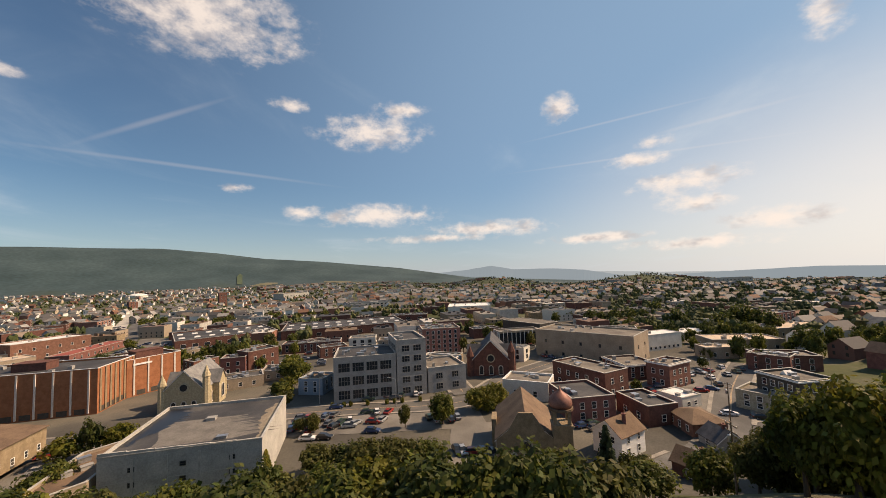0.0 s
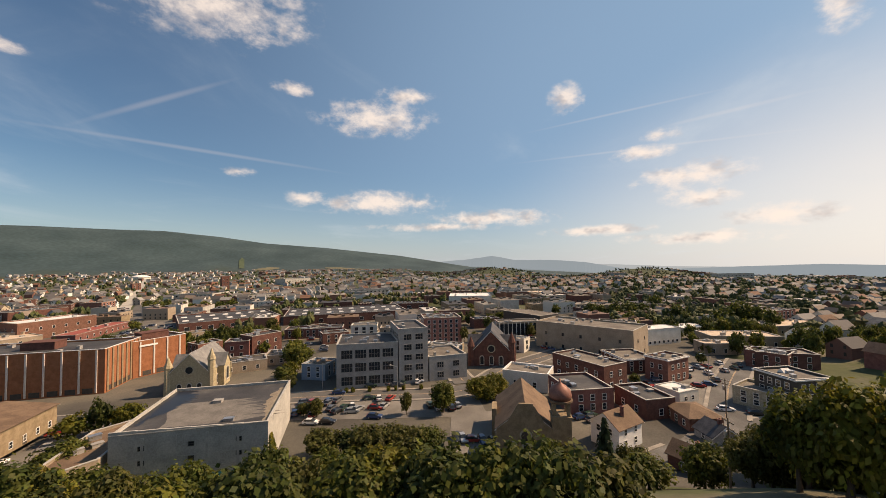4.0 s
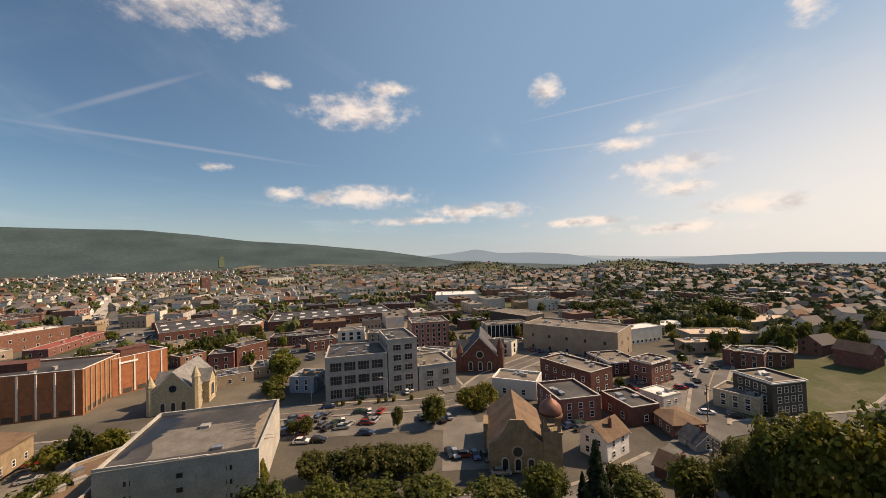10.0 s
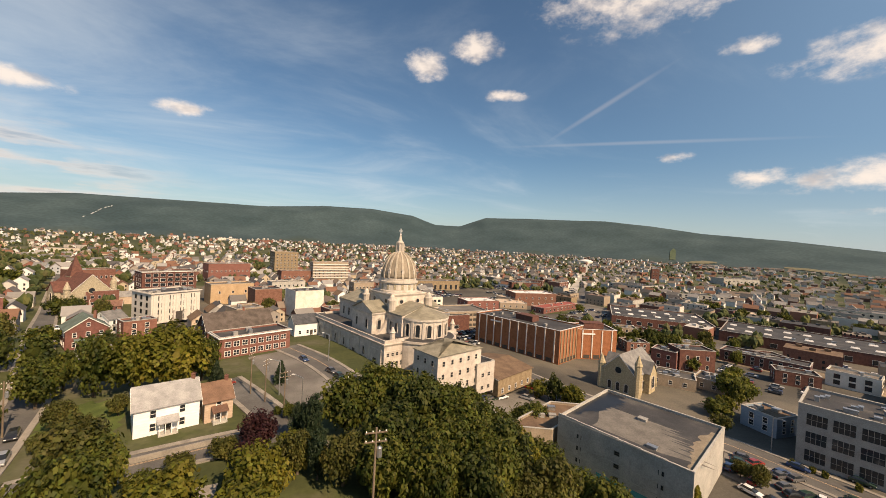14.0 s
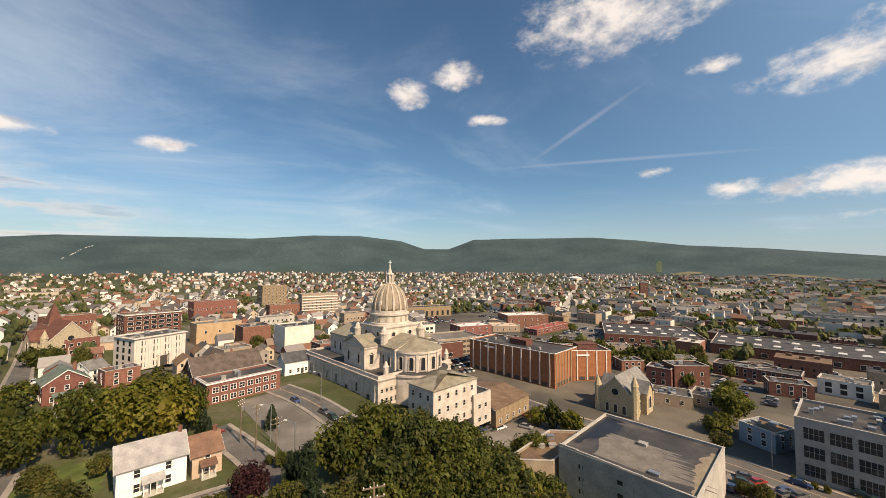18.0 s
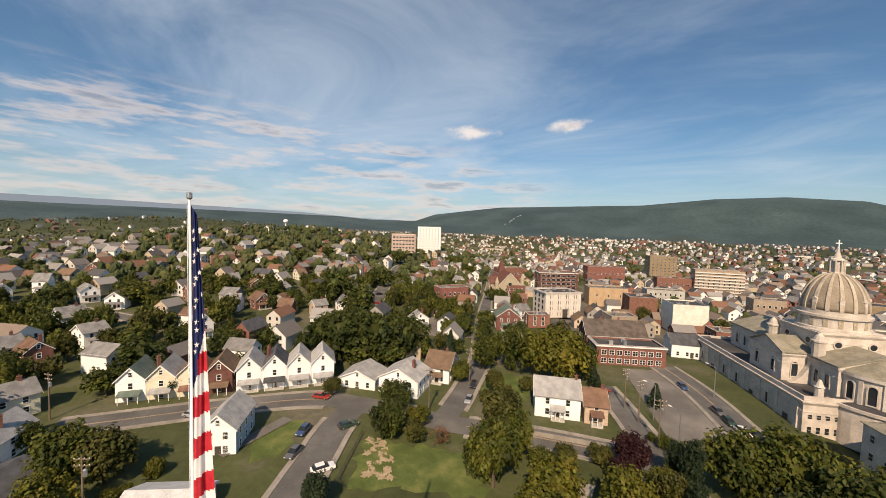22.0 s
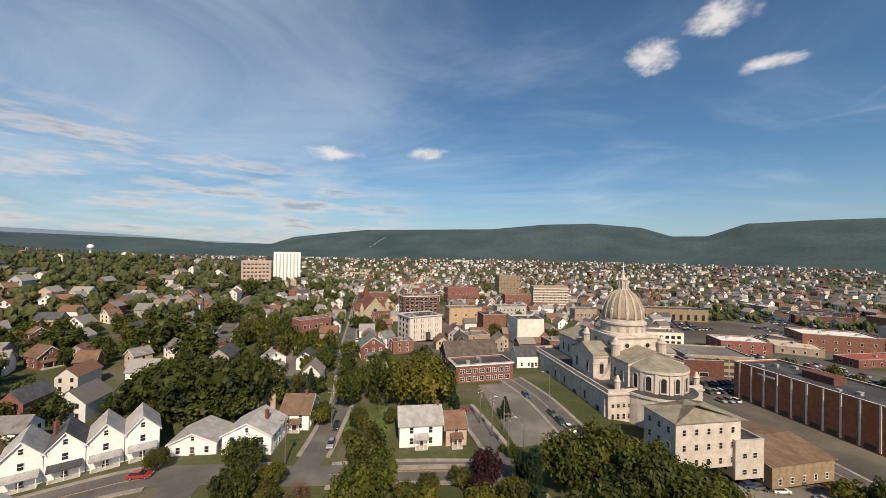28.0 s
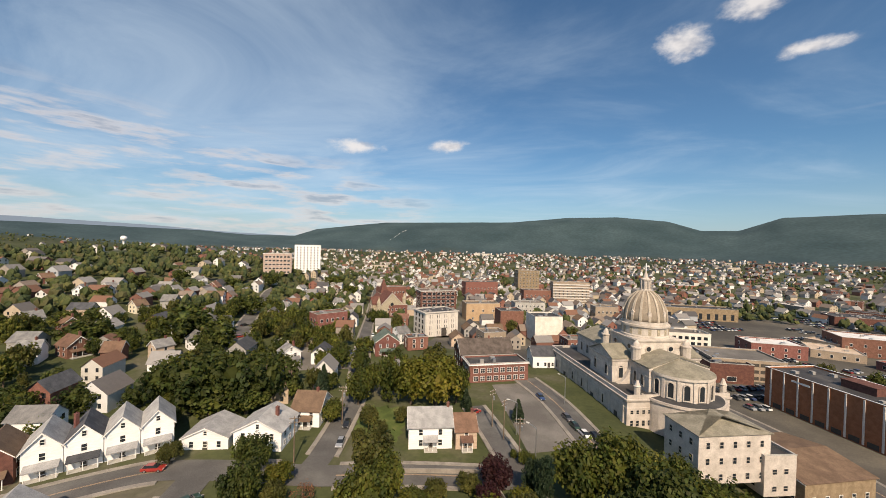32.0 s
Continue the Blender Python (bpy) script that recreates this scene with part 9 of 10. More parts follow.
build_buff_church(85.2, 6.6, -9.6, -88.0)
SAND_STONE = surface("sandy_stone", (0.33, 0.27, 0.17), (0.50, 0.42, 0.28), 1.6, 0.9, 0.6, 6)
build_gothic(106.8, 118.0, -10.0, -66.9, SAND_STONE, SHINGLE, "rough sandy stone church with steep grey roofs and turrets", 14, 24, 8.6, 0, 0.88)
build_gothic(158.5, 20.5, -10.0, -87.7, DARK_BRICK, DARK_SHINGLE, "dark red brick church with steep black roofs", 16, 24, 6.5, 0, 1.0)
build_gothic(-129.9, 266.0, -6.3, 45.3, STONE, DARK_BRICK, "stone church with a square tower and brown pyramid roof", 18, 26, 8.0, 11, 1.1)


# ---- flag on its tall pole ----
def build_flag(x, y, z0, top):
    t = thing("flagpole", (x, y, z0), "tall white flagpole with a drooping striped flag", "flagpole")
    part("pole", Shape().tube([(0.10, 0), (0.085, 3.0), (0.04, top - z0 - 0.25)], 14), POLE_WHITE, t, smooth=True)
    part("base_collar", Shape().tube([(0.28, 0), (0.26, 0.18), (0.15, 0.3)], 14), STEEL, t)
    part("truck", Shape().tube([(0.07, top - z0 - 0.25), (0.1, top - z0 - 0.2), (0.1, top - z0), (0.04, top - z0 + 0.03)], 12), STEEL, t, "steel cap with the halyard wheel")
    # the cloth hangs in long folds: rows run down, columns across the folds
    red = surface("flag_red", (0.42, 0.018, 0.03), (0.52, 0.03, 0.045), 3.0, 0.75, 0.05)
    blue = surface("flag_blue", (0.012, 0.02, 0.085), (0.02, 0.03, 0.12), 3.0, 0.75, 0.05)
    white = surface("flag_white", (0.68, 0.68, 0.68), (0.78, 0.78, 0.78), 3.0, 0.75, 0.05)
    length, n, rows = 12.4, 20, 150
    s = Shape()
    side = Vector((math.cos(radians(62)), math.sin(radians(62)), 0))
    out = Vector((-side.y, side.x, 0))

    def cloth(u, v):
        spread = 0.20 + 0.66 * v ** 1.1
        wave = 0.10 * math.sin(u * 9 + 2.5 * v) * (0.35 + 0.65 * v) + 0.03 * math.sin(u * 21 + 9 * v)
        return side * (u * spread + 0.05 + 0.08 * v * math.sin(4.5 * v + 1)) + out * wave + Vector((0, 0, top - z0 - 0.5 - v * length - 0.35 * u * (1 - v)))

    for i in range(rows + 1):
        for j in range(n + 1):
            s.v.append(tuple(cloth(j / n, i / rows)))
    for i in range(rows):
        for j in range(n):
            q = i * (n + 1) + j
            s.f.append((q, q + 1, q + n + 2, q + n + 1))
            u, v = (j + 0.5) / n, (i + 0.5) / rows
            # the blue field hangs nearest the pole in the upper part; the stripes slant through the folds
            if v < 0.60 - 0.19 * u - 0.04 * (u > 0.35):
                s.m.append(2)
            else:
                s.m.append(int((v + u * 0.03) * 14.5 + 1.0) % 2)
    part("flag", s, [red, white, blue], t, "red and white striped flag with a starry blue field", smooth=True)
    st = Shape()
    rnd = random.Random(8)
    for k in range(18):
        u, v = (0.35, 0.30, 0.8)[k % 3] + rnd.uniform(-0.06, 0.06), 0.06 + 0.44 * (k + 0.5) / 18
        if v > 0.52 - 0.15 * u:
            continue
        c = cloth(u, v)
        for sg in (-1, 1):
            pts = []
            for a in range(10):
                r = 0.13 if a % 2 == 0 else 0.05
                pts.append(c + out * 0.025 * sg + side * r * 0.7 * math.sin(0.628 * a) + Vector((0, 0, r * math.cos(0.628 * a))))
            st.face(pts)
    part("stars", st, white, t)
    part("halyard", Shape().tube([(0.012, -0.1, -0.06, 1.2), (0.012, -0.08, -0.05, top - z0 - 0.3)], 5), white, t)


build_flag(-16.65, 6.96, town_height(-16.65, 6.96) - 0.1, 48.35)


# ---- street furniture ----
def street_lamp(x, y, turn, h=9.0):
    t = thing("street_lamp", pose(x, y, town_height(x, y), 0, 0, turn), "grey steel street lamp with a curved arm", "street lamp", "street lamps")
    part("pole", Shape().tube([(0.14, 0), (0.09, h)], 10), STEEL, t)
    part("arm", Shape().solid([(-0.05, -0.05, h - 0.2), (0.05, -0.05, h - 0.2), (0.05, 2.2, h + 0.45), (-0.05, 2.2, h + 0.45)], [(-0.05, -0.05, h), (0.05, -0.05, h), (0.05, 2.2, h + 0.6), (-0.05, 2.2, h + 0.6)]), STEEL, t)
    part("lamp_head", Shape().solid([(-0.16, 2.0, h + 0.38), (0.16, 2.0, h + 0.38), (0.16, 2.9, h + 0.42), (-0.16, 2.9, h + 0.42)], [(-0.1, 2.0, h + 0.6), (0.1, 2.0, h + 0.6), (0.1, 2.8, h + 0.56), (-0.1, 2.8, h + 0.56)]), TRIM, t)


def utility_pole(x, y, turn, h=11.0):
    t = thing("utility_pole", pose(x, y, town_height(x, y) - 0.1, 0, 0, turn), "weathered timber utility pole with crossarms", "utility pole", "utility poles")
    part("pole", Shape().tube([(0.17, 0), (0.11, h)], 9), WOOD, t)
    for z in (h - 0.6, h - 1.6):
        arm = part("crossarm", Shape().box(-1.2, -0.06, z, 1.2, 0.06, z + 0.13), WOOD, t)
        for k in range(4):
            part("insulator", Shape().tube([(0.05, z + 0.13), (0.07, z + 0.2), (0.03, z + 0.3)], 7), TRIM, arm, at=Matrix.Translation((-1.05 + 0.7 * k, 0, 0)))
    part("transformer", Shape().tube([(0.28, h - 3.2), (0.3, h - 3.1), (0.3, h - 2.2), (0.12, h - 2.05)], 10), STEEL, t, at=Matrix.Translation((0.42, 0, 0)))


street_lamp(5.5, 132.6, 60)
street_lamp(-1.6, 93.8, 60)
street_lamp(120.7, 41.5, 0)
street_lamp(150.4, -65.7, 0)
street_lamp(-7.5, 106.9, 90)
street_lamp(121.1, 69.2, 180)
utility_pole(-74.3, 14.5, 40)
utility_pole(-54.8, 75.3, 30)
utility_pole(-14.5, 108.9, 60)
utility_pole(-10.4, 103.1, 60)
utility_pole(-5.4, 93.9, 20)
utility_pole(64.1, -29.7, 10)
utility_pole(115.1, -53.9, 30)
utility_pole(-118.3, 17.7, 20)
utility_pole(6.9, 42.0, 0, 16.5)
utility_pole(-54.7, 95.2, 10)


# ---- garden pool ----
def garden_pool(x, y, r=2.6):
    t = thing("garden_pool", (x, y, town_height(x, y) - 0.1), "round above-ground pool with blue water", "pool")
    part("pool_wall", Shape().tube([(r, 0), (r, 1.2), (r - 0.15, 1.2), (r - 0.15, 0.9)], 28, cap=False), TRIM, t)
    part("water", Shape().tube([(r - 0.15, 0.85), (r - 0.15, 1.0)], 28), surface("pool_water", (0.03, 0.30, 0.55), (0.05, 0.38, 0.62), 0.6, 0.08, 0.15), t, "bright blue water")


garden_pool(-136.8, -39.1)


# ---- water tower on the hill ----
def water_tower(x, y):
    t = thing("water_tower", (x, y, land_height(x, y) - 0.3), "pale water tower on a single stem", "water tower")
    part("stem", Shape().tube([(2.0, 0), (1.3, 4), (1.1, 21), (1.6, 23)], 16), POLE_WHITE, t)
    part("tank", Shape().tube([(1.6, 23), (3.4, 24.5), (3.9, 26.4), (3.4, 28.4), (1.4, 29.6), (0.2, 29.9)], 24), POLE_WHITE, t, smooth=True)


water_tower(-564.2, 357.5)


# ---- tracks and clearings on the ridges ----
def on_ridge(az, el):
    """The spot of the ridge seen from the hill in a direction."""
    d, e = heading(az), math.tan(radians(el))
    r = 1000.0
    while r < 3000 and 45 + r * e > land_height(d.x * r, d.y * r):
        r += 20
    return Vector((d.x * r, d.y * r, land_height(d.x * r, d.y * r) + 2.5))


def ridge_patch(name, label, mat, rim):
    """An open patch in the woods: pairs of directions (heading, lower and upper angle)."""
    s = Shape()
    steps = []
    rnd = random.Random(len(rim))
    for (a0, l0, u0), (a1, l1, u1) in zip(rim, rim[1:]):
        for k in range(8):
            q = k / 8
            steps.append((a0 + (a1 - a0) * q, l0 + (l1 - l0) * q + rnd.uniform(-0.015, 0.015), u0 + (u1 - u0) * q + rnd.uniform(-0.015, 0.015)))
    n = 5
    for a, lo, up in steps:
        for j in range(n):
            s.v.append(tuple(on_ridge(a, lo + (up - lo) * j / (n - 1))))
    for i in range(len(steps) - 1):
        for j in range(n - 1):
            q = i * n + j
            s.f.append((q, q + n, q + n + 1, q + 1))
    s.m = [0] * len(s.f)
    tagged(new(name, s.mesh(name, mat)), label, "clearing", kind="structure")


PALE_TRACK = surface("pale_track", (0.42, 0.42, 0.40), (0.55, 0.54, 0.51), 0.01, 0.9, 0.1)
OPEN_FIELD = surface("dry_field", (0.11, 0.11, 0.065), (0.17, 0.155, 0.10), 0.01, 0.95, 0.2)
ridge_patch("ridge_track", "pale track cut up the wooded ridge", PALE_TRACK, [(-25.44, 0.5305, 0.5623), (-24.46, 1.126, 1.173), (-23.81, 1.703, 1.766), (-22.84, 2.091, 2.139)])
ridge_patch("ridge_clearing", "grassy strip cut straight through the woods", surface("cut_grass", (0.055, 0.080, 0.045), (0.085, 0.11, 0.06), 0.01, 0.95, 0.2), [(50.08, -0.6305, 0.3413), (50.4, -0.6366, 0.8204), (50.8, -0.6444, 0.6834)])
ridge_patch("ridge_clearing", "dry open field at the foot of the ridge", OPEN_FIELD, [(51.93, -0.9589, -0.8291), (53.54, -0.9441, -0.5384), (55.31, -0.7402, -0.5779)])
ridge_patch("ridge_clearing", "sandy quarry field at the foot of the ridge", OPEN_FIELD, [(61.3, -0.8273, -0.7298), (63.58, -0.9904, -0.7303), (67.66, -1.282, -1.119)])


# ---- far town and woods ----
FAR_WALL = island_ramp("far_walls", [(0.66, 0.65, 0.62), (0.50, 0.48, 0.44), (0.22, 0.10, 0.075), (0.70, 0.69, 0.67), (0.42, 0.35, 0.26), (0.28, 0.25, 0.22), (0.58, 0.58, 0.57), (0.17, 0.085, 0.065), (0.34, 0.36, 0.38)])
FAR_ROOF = island_ramp("far_roofs", [(0.13, 0.125, 0.12), (0.20, 0.19, 0.18), (0.07, 0.068, 0.07), (0.17, 0.09, 0.06), (0.25, 0.24, 0.23), (0.13, 0.12, 0.115), (0.19, 0.15, 0.12)])
FAR_FLAT = island_ramp("far_flat_roofs", [(0.08, 0.08, 0.08), (0.22, 0.20, 0.17), (0.45, 0.43, 0.40), (0.13, 0.12, 0.11), (0.17, 0.11, 0.085), (0.10, 0.092, 0.085)])
FAR_LEAF = island_ramp("far_leaves", [(0.040, 0.054, 0.016), (0.058, 0.070, 0.022), (0.030, 0.044, 0.015), (0.085, 0.088, 0.026), (0.046, 0.060, 0.018), (0.070, 0.068, 0.026)], 0.8)
STORE_WALL = island_ramp("store_walls", [(0.30, 0.24, 0.18), (0.20, 0.09, 0.065), (0.42, 0.37, 0.30), (0.16, 0.075, 0.055), (0.25, 0.21, 0.17), (0.55, 0.52, 0.46), (0.24, 0.11, 0.075), (0.33, 0.30, 0.27)])
OCCUPIED = [(o.location.x, o.location.y) for o in scene.objects if o.parent is None and o.get("category") in ("house", "building", "church", "garage", "school", "shed")]


def free_spot(x, y, gap):
    return all((x - a) ** 2 + (y - b) ** 2 > gap * gap for a, b in OCCUPIED)


def far_box(s, x, y, z, w, d, h, turn, rise, flat):
    c, n = math.cos(turn), math.sin(turn)

    def at(a, b, zz):
        return (x + a * c - b * n, y + a * n + b * c, zz)

    k = len(s.v)
    w, d = w / 2, d / 2
    s.v += [at(-w, -d, z - 1), at(w, -d, z - 1), at(w, d, z - 1), at(-w, d, z - 1), at(-w, -d, z + h), at(w, -d, z + h), at(w, d, z + h), at(-w, d, z + h)]
    s.f += [(k, k + 1, k + 5, k + 4), (k + 1, k + 2, k + 6, k + 5), (k + 2, k + 3, k + 7, k + 6), (k + 3, k, k + 4, k + 7)]
    s.m += [0] * 4
    if flat:
        j = len(s.v)
        s.v += [at(-w, -d, z + h), at(w, -d, z + h), at(w, d, z + h), at(-w, d, z + h)]
        s.f.append((j, j + 1, j + 2, j + 3))
        s.m.append(2)
        if w > 6:
            for q in range(3):
                a, b = (q - 1) * w * 0.5, (q % 2 - 0.5) * d * 0.7
                i = len(s.v)
                s.v += [at(a - 1.2, b - 1, z + h), at(a + 1.2, b - 1, z + h), at(a + 1.2, b + 1, z + h), at(a - 1.2, b + 1, z + h), at(a - 1.2, b - 1, z + h + 1.3), at(a + 1.2, b - 1, z + h + 1.3), at(a + 1.2, b + 1, z + h + 1.3), at(a - 1.2, b + 1, z + h + 1.3)]
                s.f += [(i, i + 1, i + 5, i + 4), (i + 1, i + 2, i + 6, i + 5), (i + 2, i + 3, i + 7, i + 6), (i + 3, i, i + 4, i + 7), (i + 4, i + 5, i + 6, i + 7)]
                s.m += [2] * 5
    else:
        s.v += [at(0, -d, z + h + rise), at(0, d, z + h + rise)]
        s.f += [(k + 4, k + 5, k + 8), (k + 6, k + 7, k + 9)]
        s.m += [0, 0]
        j = len(s.v)
        o = 0.4
        s.v += [at(-w - o, -d - o, z + h - 0.3), at(0, -d - o, z + h + rise + 0.1), at(w + o, -d - o, z + h - 0.3), at(-w - o, d + o, z + h - 0.3), at(0, d + o, z + h + rise + 0.1), at(w + o, d + o, z + h - 0.3)]
        s.f += [(j, j + 3, j + 4, j + 1), (j + 1, j + 4, j + 5, j + 2)]
        s.m += [1, 1]
    # dark windows on the two long sides
    wn = 2 if w < 6 else 5
    for sg in (-1, 1):
        for a in range(wn):
            for st in range(2 if h > 4.4 else 1):
                i = len(s.v)
                px, pz = (-w + (a + 0.5) * 2 * w / wn), z + 1.1 + st * 2.7
                dy = sg * (d + 0.03)
                s.v += [at(px - 0.45, dy, pz), at(px + 0.45, dy, pz), at(px + 0.45, dy, pz + 1.4), at(px - 0.45, dy, pz + 1.4)]
                s.f.append((i, i + 1, i + 2, i + 3))
                s.m.append(3)


def single_building(x, y, w, d, h, turn, rise, flat, rnd):
    """A building of the farther streets as a thing of its own."""
    s = Shape()
    far_box(s, 0, 0, 0, w, d, h, 0, rise, flat)
    wall = rnd.choice((BRICK, TAN_WALL, DARK_BRICK, CONCRETE, PALE, BUFF, BRICK) if flat else (WHITE, WHITE, CREAM, TAN, BRICK, GREY_PAINT))
    roof = rnd.choice((TAR, GRAVEL, TAR, BROWN_ROOF) if flat else (SHINGLE, DARK_SHINGLE, RED_SHINGLE, BROWN_ROOF))
    words = {BRICK: "red brick", TAN_WALL: "tan brick", DARK_BRICK: "dark brick", CONCRETE: "grey concrete", PALE: "pale rendered", BUFF: "buff brick", WHITE: "white wooden", CREAM: "cream wooden", TAN: "tan wooden", GREY_PAINT: "grey painted"}
    tops = {TAR: "a black tar roof", GRAVEL: "a gravel roof", BROWN_ROOF: "a brown roof", SHINGLE: "a grey shingle roof", DARK_SHINGLE: "a dark shingle roof", RED_SHINGLE: "a rust shingle roof"}
    t = thing("store" if flat else "house", pose(x, y, land_height(x, y) - 0.3, 0, 0, math.degrees(turn)), words[wall] + (" store with " if flat else " house with ") + tops[roof], "building" if flat else "house")
    for name, k, mat in (("wall", (0,), wall), ("roof", (1, 2), roof), ("glazing", (3,), GLASS)):
        q = Shape()
        for f, m in zip(s.f, s.m):
            if m in k:
                q.face([s.v[i] for i in f])
        if q.f:
            ob = part(name, q, mat, t)
            if name == "glazing":
                tagged(ob, kind="stuff")


def far_town():
    rnd = random.Random(21)
    homes, stores = Shape(), Shape()
    singles = [0, 0]
    for _ in range(42000):
        az, r = rnd.uniform(-116, 138), 130 * (2050 / 130) ** (rnd.random() ** 0.72)
        x, y = r * math.sin(radians(az)), r * math.cos(radians(az))
        if len(homes.v) > 6200 * 34:
            break
        if land_height(x, y) > 62:
            continue
        # blocks of a street grid, thinned by parks and yards
        g = radians(-24)
        gx, gy = x * math.cos(g) - y * math.sin(g), x * math.sin(g) + y * math.cos(g)
        if (gx % 58) < 9 or (gy % 110) < 10:
            continue
        dens = 0.5 + noise.noise((x / 170, y / 170, 5))
        downtown = 17 < az < 122 and r < 560
        hill = (x + 460) ** 2 + (y - 325) ** 2 < 230 ** 2 or (az > 74 and r > 1150) or (az < -48 and r > 520)
        if downtown and r < 470:
            continue
        if rnd.random() > (0.75 + dens * 0.5) * (0.16 if hill else 0.35 if downtown else 0.95):
            continue
        if not free_spot(x, y, 15 if r < 310 else 9) or (r < 205 and az > -27):
            continue
        if r < 560 and any((Vector((x, y)) - q).length < w / 2 + 7 for ln, w, _ in ROADS for q in ln[::3]):
            continue
        OCCUPIED.append((x, y))
        if r < 320 and singles[0] < 55:
            singles[0] += 1
            single_building(x, y, rnd.uniform(6, 8.5), rnd.uniform(8, 12), rnd.uniform(4.6, 6.2), -g + rnd.choice((0, 1.5708)), rnd.uniform(2.2, 3.4), False, rnd)
            continue
        far_box(homes, x, y, land_height(x, y), rnd.uniform(6, 8.5), rnd.uniform(8, 12), rnd.uniform(4.6, 6.2), -g + rnd.choice((0, 1.5708, 0, 3.1416)) + rnd.uniform(-0.05, 0.05), rnd.uniform(2.2, 3.6), False)
    tagged(new("far_houses", homes.mesh("far_houses", [FAR_WALL, FAR_ROOF, FAR_FLAT, GLASS])), "crowded small houses of the far town", "houses", kind="stuff")
    for _ in range(9000):
        az, r = rnd.uniform(-27, 127), 215 * (1800 / 215) ** (rnd.random() ** 1.15)
        x, y = r * math.sin(radians(az)), r * math.cos(radians(az))
        if len(stores.v) > 620 * 60:
            break
        if noise.noise((x / 260, y / 260, 9)) < (-0.25 if r < 560 else 0.22) or (az > 17 and r < 250) or not free_spot(x, y, 22 if r < 560 else 30) or built(x, y, 17):
            continue
        OCCUPIED.append((x, y))
        if r < 530 and singles[1] < 62:
            singles[1] += 1
            single_building(x, y, rnd.uniform(12, 30), rnd.uniform(10, 18), rnd.uniform(4.5, 10), radians(24) + rnd.choice((0, 1.5708)), 0, True, rnd)
            continue
        far_box(stores, x, y, land_height(x, y), rnd.uniform(12, 30) * (1 if r < 560 else 1.5), rnd.uniform(10, 18) * (1 if r < 560 else 1.5), rnd.uniform(4.5, 10), radians(24) + rnd.choice((0, 1.5708)), 0, True)
    tagged(new("far_stores", stores.mesh("far_stores", [STORE_WALL, FAR_ROOF, FAR_FLAT, GLASS])), "flat-roofed stores and sheds of the far town", "buildings", kind="stuff")


def far_woods():
    rnd = random.Random(33)
    s = Shape()
    verts, faces = ICO1
    count = 0
    for _ in range(110000):
        if count > 12000:
            break
        az, r = rnd.uniform(-118, 140), 120 * (2300 / 120) ** (rnd.random() ** 0.66)
        x, y = r * math.sin(radians(az)), r * math.cos(radians(az))
        d = noise.noise((x / 120, y / 120, 1)) + 0.5 * noise.noise((x / 40, y / 40, 2))
        hill = (x + 460) ** 2 + (y - 325) ** 2 < 235 ** 2 or land_height(x, y) > 52 or (az < -48 and r > 480)
        right = az > 103 and r > 190
        front = az > 74 and r > 1100
        if d < (-0.6 if hill or right or front else -0.32 if az < -22 else 0.08 if r > 560 else 0.16):
            continue
        if r < (205 if az < -14 else 222) and az > -27:
            continue
        if r < 560 and built(x, y, 3.5):
            continue
        if r > 1750 or not free_spot(x, y, 6.0 if r < 265 else 8.0 if r < 500 else 6.0):
            continue
        if r < 500 and any((Vector((x, y)) - q).length < w / 2 + 3.5 for ln, w, _ in ROADS for q in ln[::3]):
            continue
        h = rnd.uniform(5.5, 11.5)
        z = land_height(x, y)
        if r < 265:
            tree(x, y, h * 1.05, h * rnd.uniform(0.36, 0.46), rnd.choice(("broad", "dark", "dark", "broad", "olive")))
            OCCUPIED.append((x, y))
            continue
        for q in range(7 if r < 430 else 4 if r < 750 else 2):
            c = (x + rnd.uniform(-1.6, 1.6), y + rnd.uniform(-1.6, 1.6), z + h * rnd.uniform(0.36, 0.74))
            w = rnd.uniform(1.3, 2.5)
            k = len(s.v)
            for v in verts:
                j = rnd.uniform(0.72, 1.3)
                s.v.append((c[0] + v.x * w * j, c[1] + v.y * w * j, c[2] + v.z * h * 0.27 * j))
            s.f += [tuple(k + i for i in f) for f in faces]
        count += 1
    s.m = [0] * len(s.f)
    tagged(new("far_trees", s.mesh("far_trees", FAR_LEAF)), "countless green trees between the far houses", "trees", kind="stuff")


FAR_PAINT = island_ramp("far_car_paint", [(0.62, 0.62, 0.62), (0.02, 0.02, 0.022), (0.30, 0.31, 0.32), (0.20, 0.03, 0.025), (0.04, 0.06, 0.13), (0.11, 0.11, 0.115), (0.55, 0.54, 0.50), (0.045, 0.05, 0.05)], 0.35)


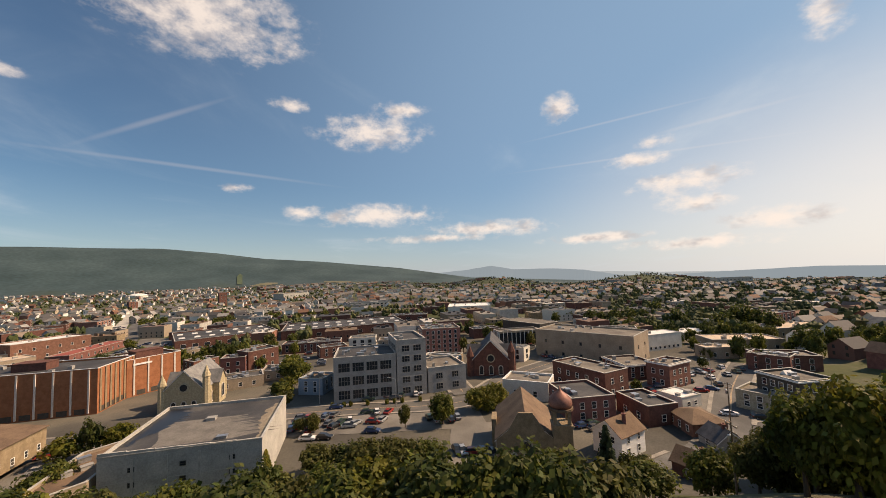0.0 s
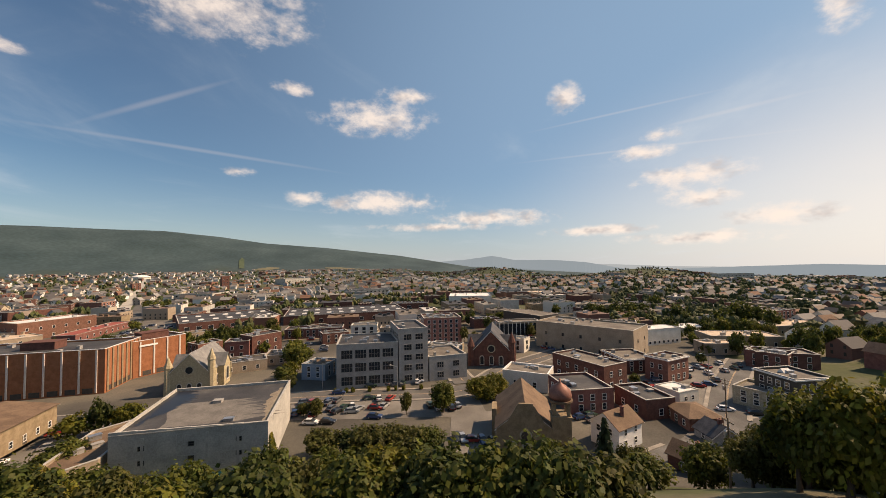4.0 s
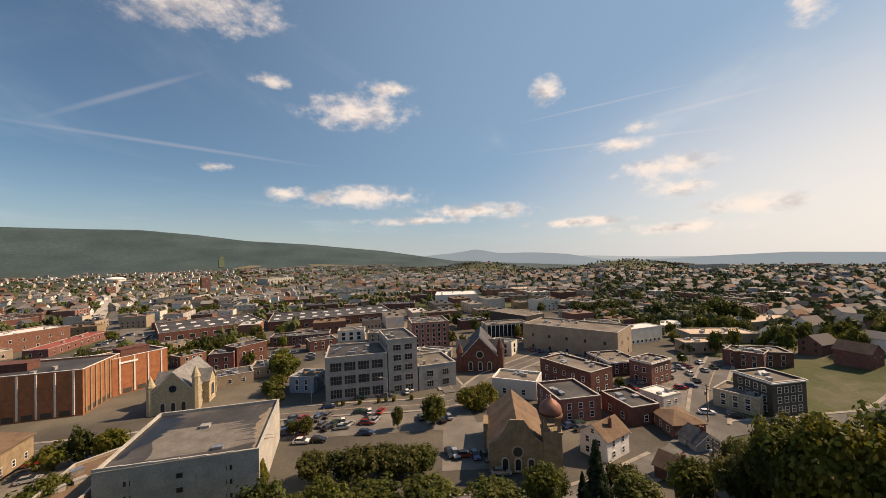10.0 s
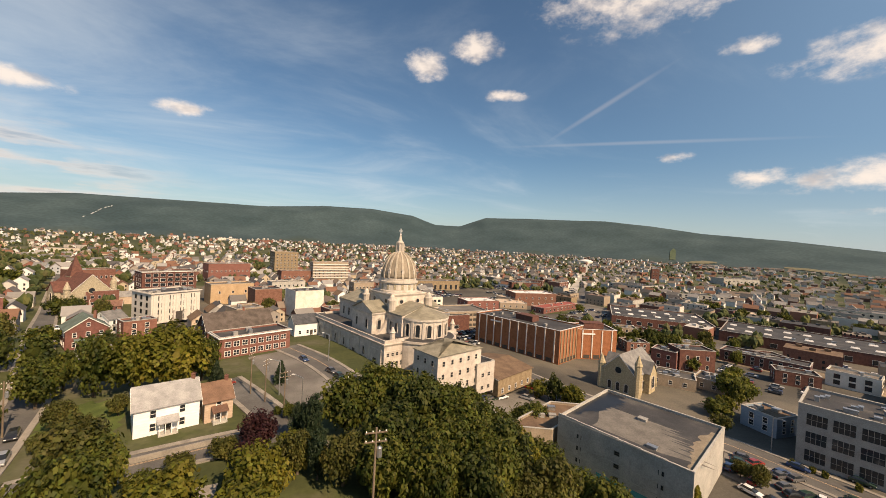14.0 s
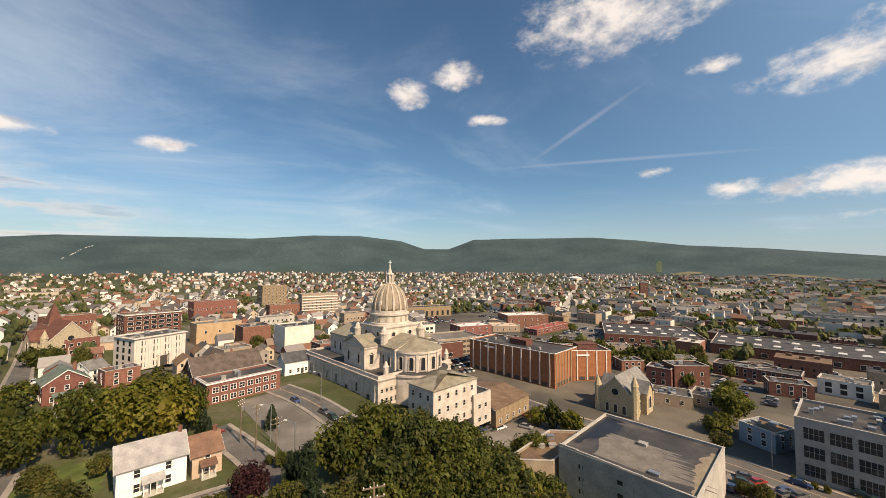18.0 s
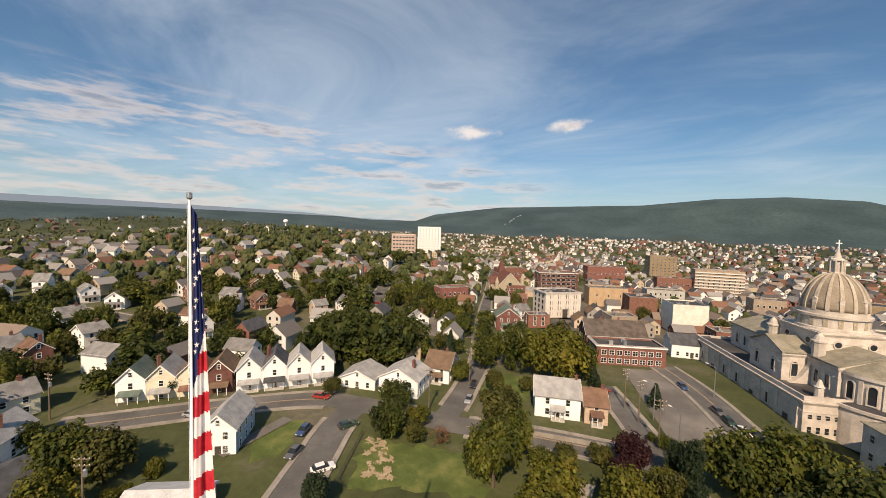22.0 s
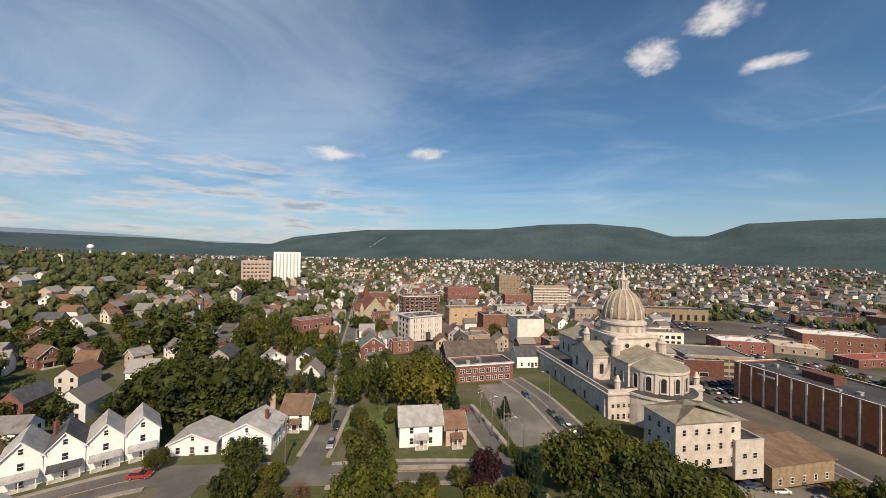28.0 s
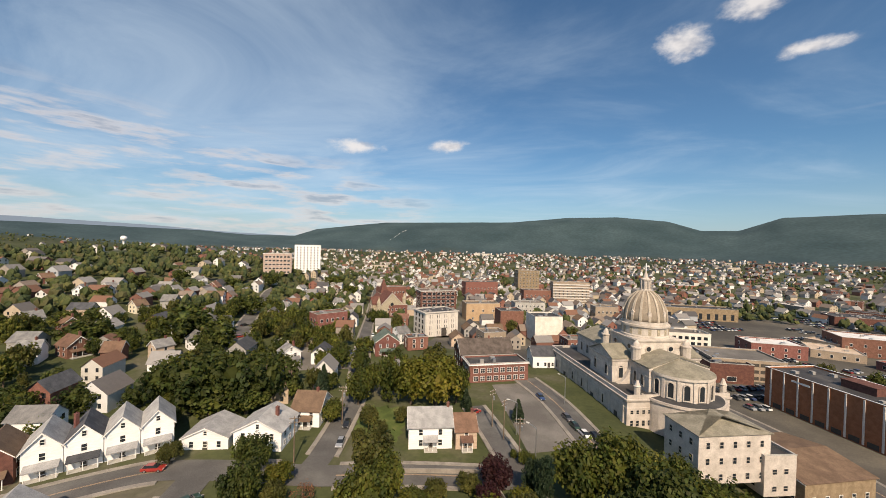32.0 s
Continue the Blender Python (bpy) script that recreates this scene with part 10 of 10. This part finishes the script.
def far_cars():
    """Rows of parked cars round the stores and depots of the plain."""
    rnd = random.Random(77)
    s = Shape()
    g = radians(24)
    count = 0
    for row in range(-14, 60):
        for k in range(-40, 220):
            a, b = 3.1 * k, 9.5 * row + 0.35 * rnd.uniform(-1, 1)
            x, y = a * math.cos(g) - b * math.sin(g), a * math.sin(g) + b * math.cos(g)
            r, az = math.hypot(x, y), math.degrees(math.atan2(x, y))
            if not (165 < r < 560 and 8 < az < 116) or count >= 1100:
                continue
            if noise.noise((x / 34, y / 34, 4)) < 0.16 or rnd.random() < 0.3:
                continue
            if built(x, y, 3.2) or any((Vector((x, y)) - q).length < w / 2 + 3.2 for ln, w, _ in ROADS for q in ln[::3]):
                continue
            count += 1
            z = town_height(x, y) + 0.2
            m = pose(x, y, z, 0, 0, 24 + (180 if rnd.random() < 0.5 else 0) + rnd.uniform(-3, 3))
            long, wide, tall = rnd.uniform(2.0, 2.5), 0.9, rnd.uniform(1.42, 1.8)
            lo = [(-wide, -long, 0.3), (wide, -long, 0.3), (wide, long, 0.3), (-wide, long, 0.3)]
            mid = [(q[0], q[1] * 0.97, 0.88) for q in lo]
            s.solid([m @ Vector(q) for q in lo], [m @ Vector(q) for q in mid], 0)
            cab = [(-wide * 0.95, -long * 0.82, 0.88), (wide * 0.95, -long * 0.82, 0.88), (wide * 0.95, long * 0.42, 0.88), (-wide * 0.95, long * 0.42, 0.88)]
            top = [(q[0] * 0.78, q[1] * 0.72, tall - 0.06) for q in cab]
            s.solid([m @ Vector(q) for q in cab], [m @ Vector(q) for q in top], 1)
            s.solid([m @ Vector(q) for q in top], [m @ Vector((q[0], q[1], tall)) for q in top], 0)
    tagged(new("far_cars", s.mesh("far_cars", [FAR_PAINT, GLASS])), "many parked cars between the stores of the plain", "cars", kind="stuff")
    OCCUPIED.extend((v[0], v[1]) for v in s.v[::24])


def far_avenue():
    """The straight pale street that climbs towards the ridge."""
    line = smooth_line([(291, 372), (355, 447), (620, 748), (965, 1135)], 12.0)
    s = Shape()
    n = len(line)
    for i, p in enumerate(line):
        d = (line[min(n - 1, i + 1)] - line[max(0, i - 1)]).normalized()
        for off in (-5.5, 5.5):
            q = p + Vector((d.y, -d.x)) * off
            s.v.append((q.x, q.y, land_height(q.x, q.y) + 0.9))
    s.f = [(2 * i, 2 * i + 1, 2 * i + 3, 2 * i + 2) for i in range(n - 1)]
    s.m = [0] * len(s.f)
    tagged(new("road", s.mesh("road", surface("pale_concrete_road", (0.34, 0.32, 0.28), (0.46, 0.43, 0.38), 0.05, 0.9, 0.2))), "pale straight street climbing towards the ridge", "road", kind="structure")
    OCCUPIED.extend((p.x, p.y) for p in line)


def dome_hall(x, y):
    t = thing("sports_dome", (x, y, land_height(x, y) - 0.5), "wide white domed hall among far houses", "building")
    part("wall", Shape().tube([(24, 0), (24, 5)], 28), WHITE_WALL, t)
    part("roof", Shape().tube([(25.5, 5), (22, 8), (15, 10.6), (7, 12), (1, 12.4)], 28), WHITE_ROOF, t, smooth=True)
    OCCUPIED.append((x, y))


far_avenue()
dome_hall(915, 1100)
far_town()
far_cars()
far_woods()
plant_trees()
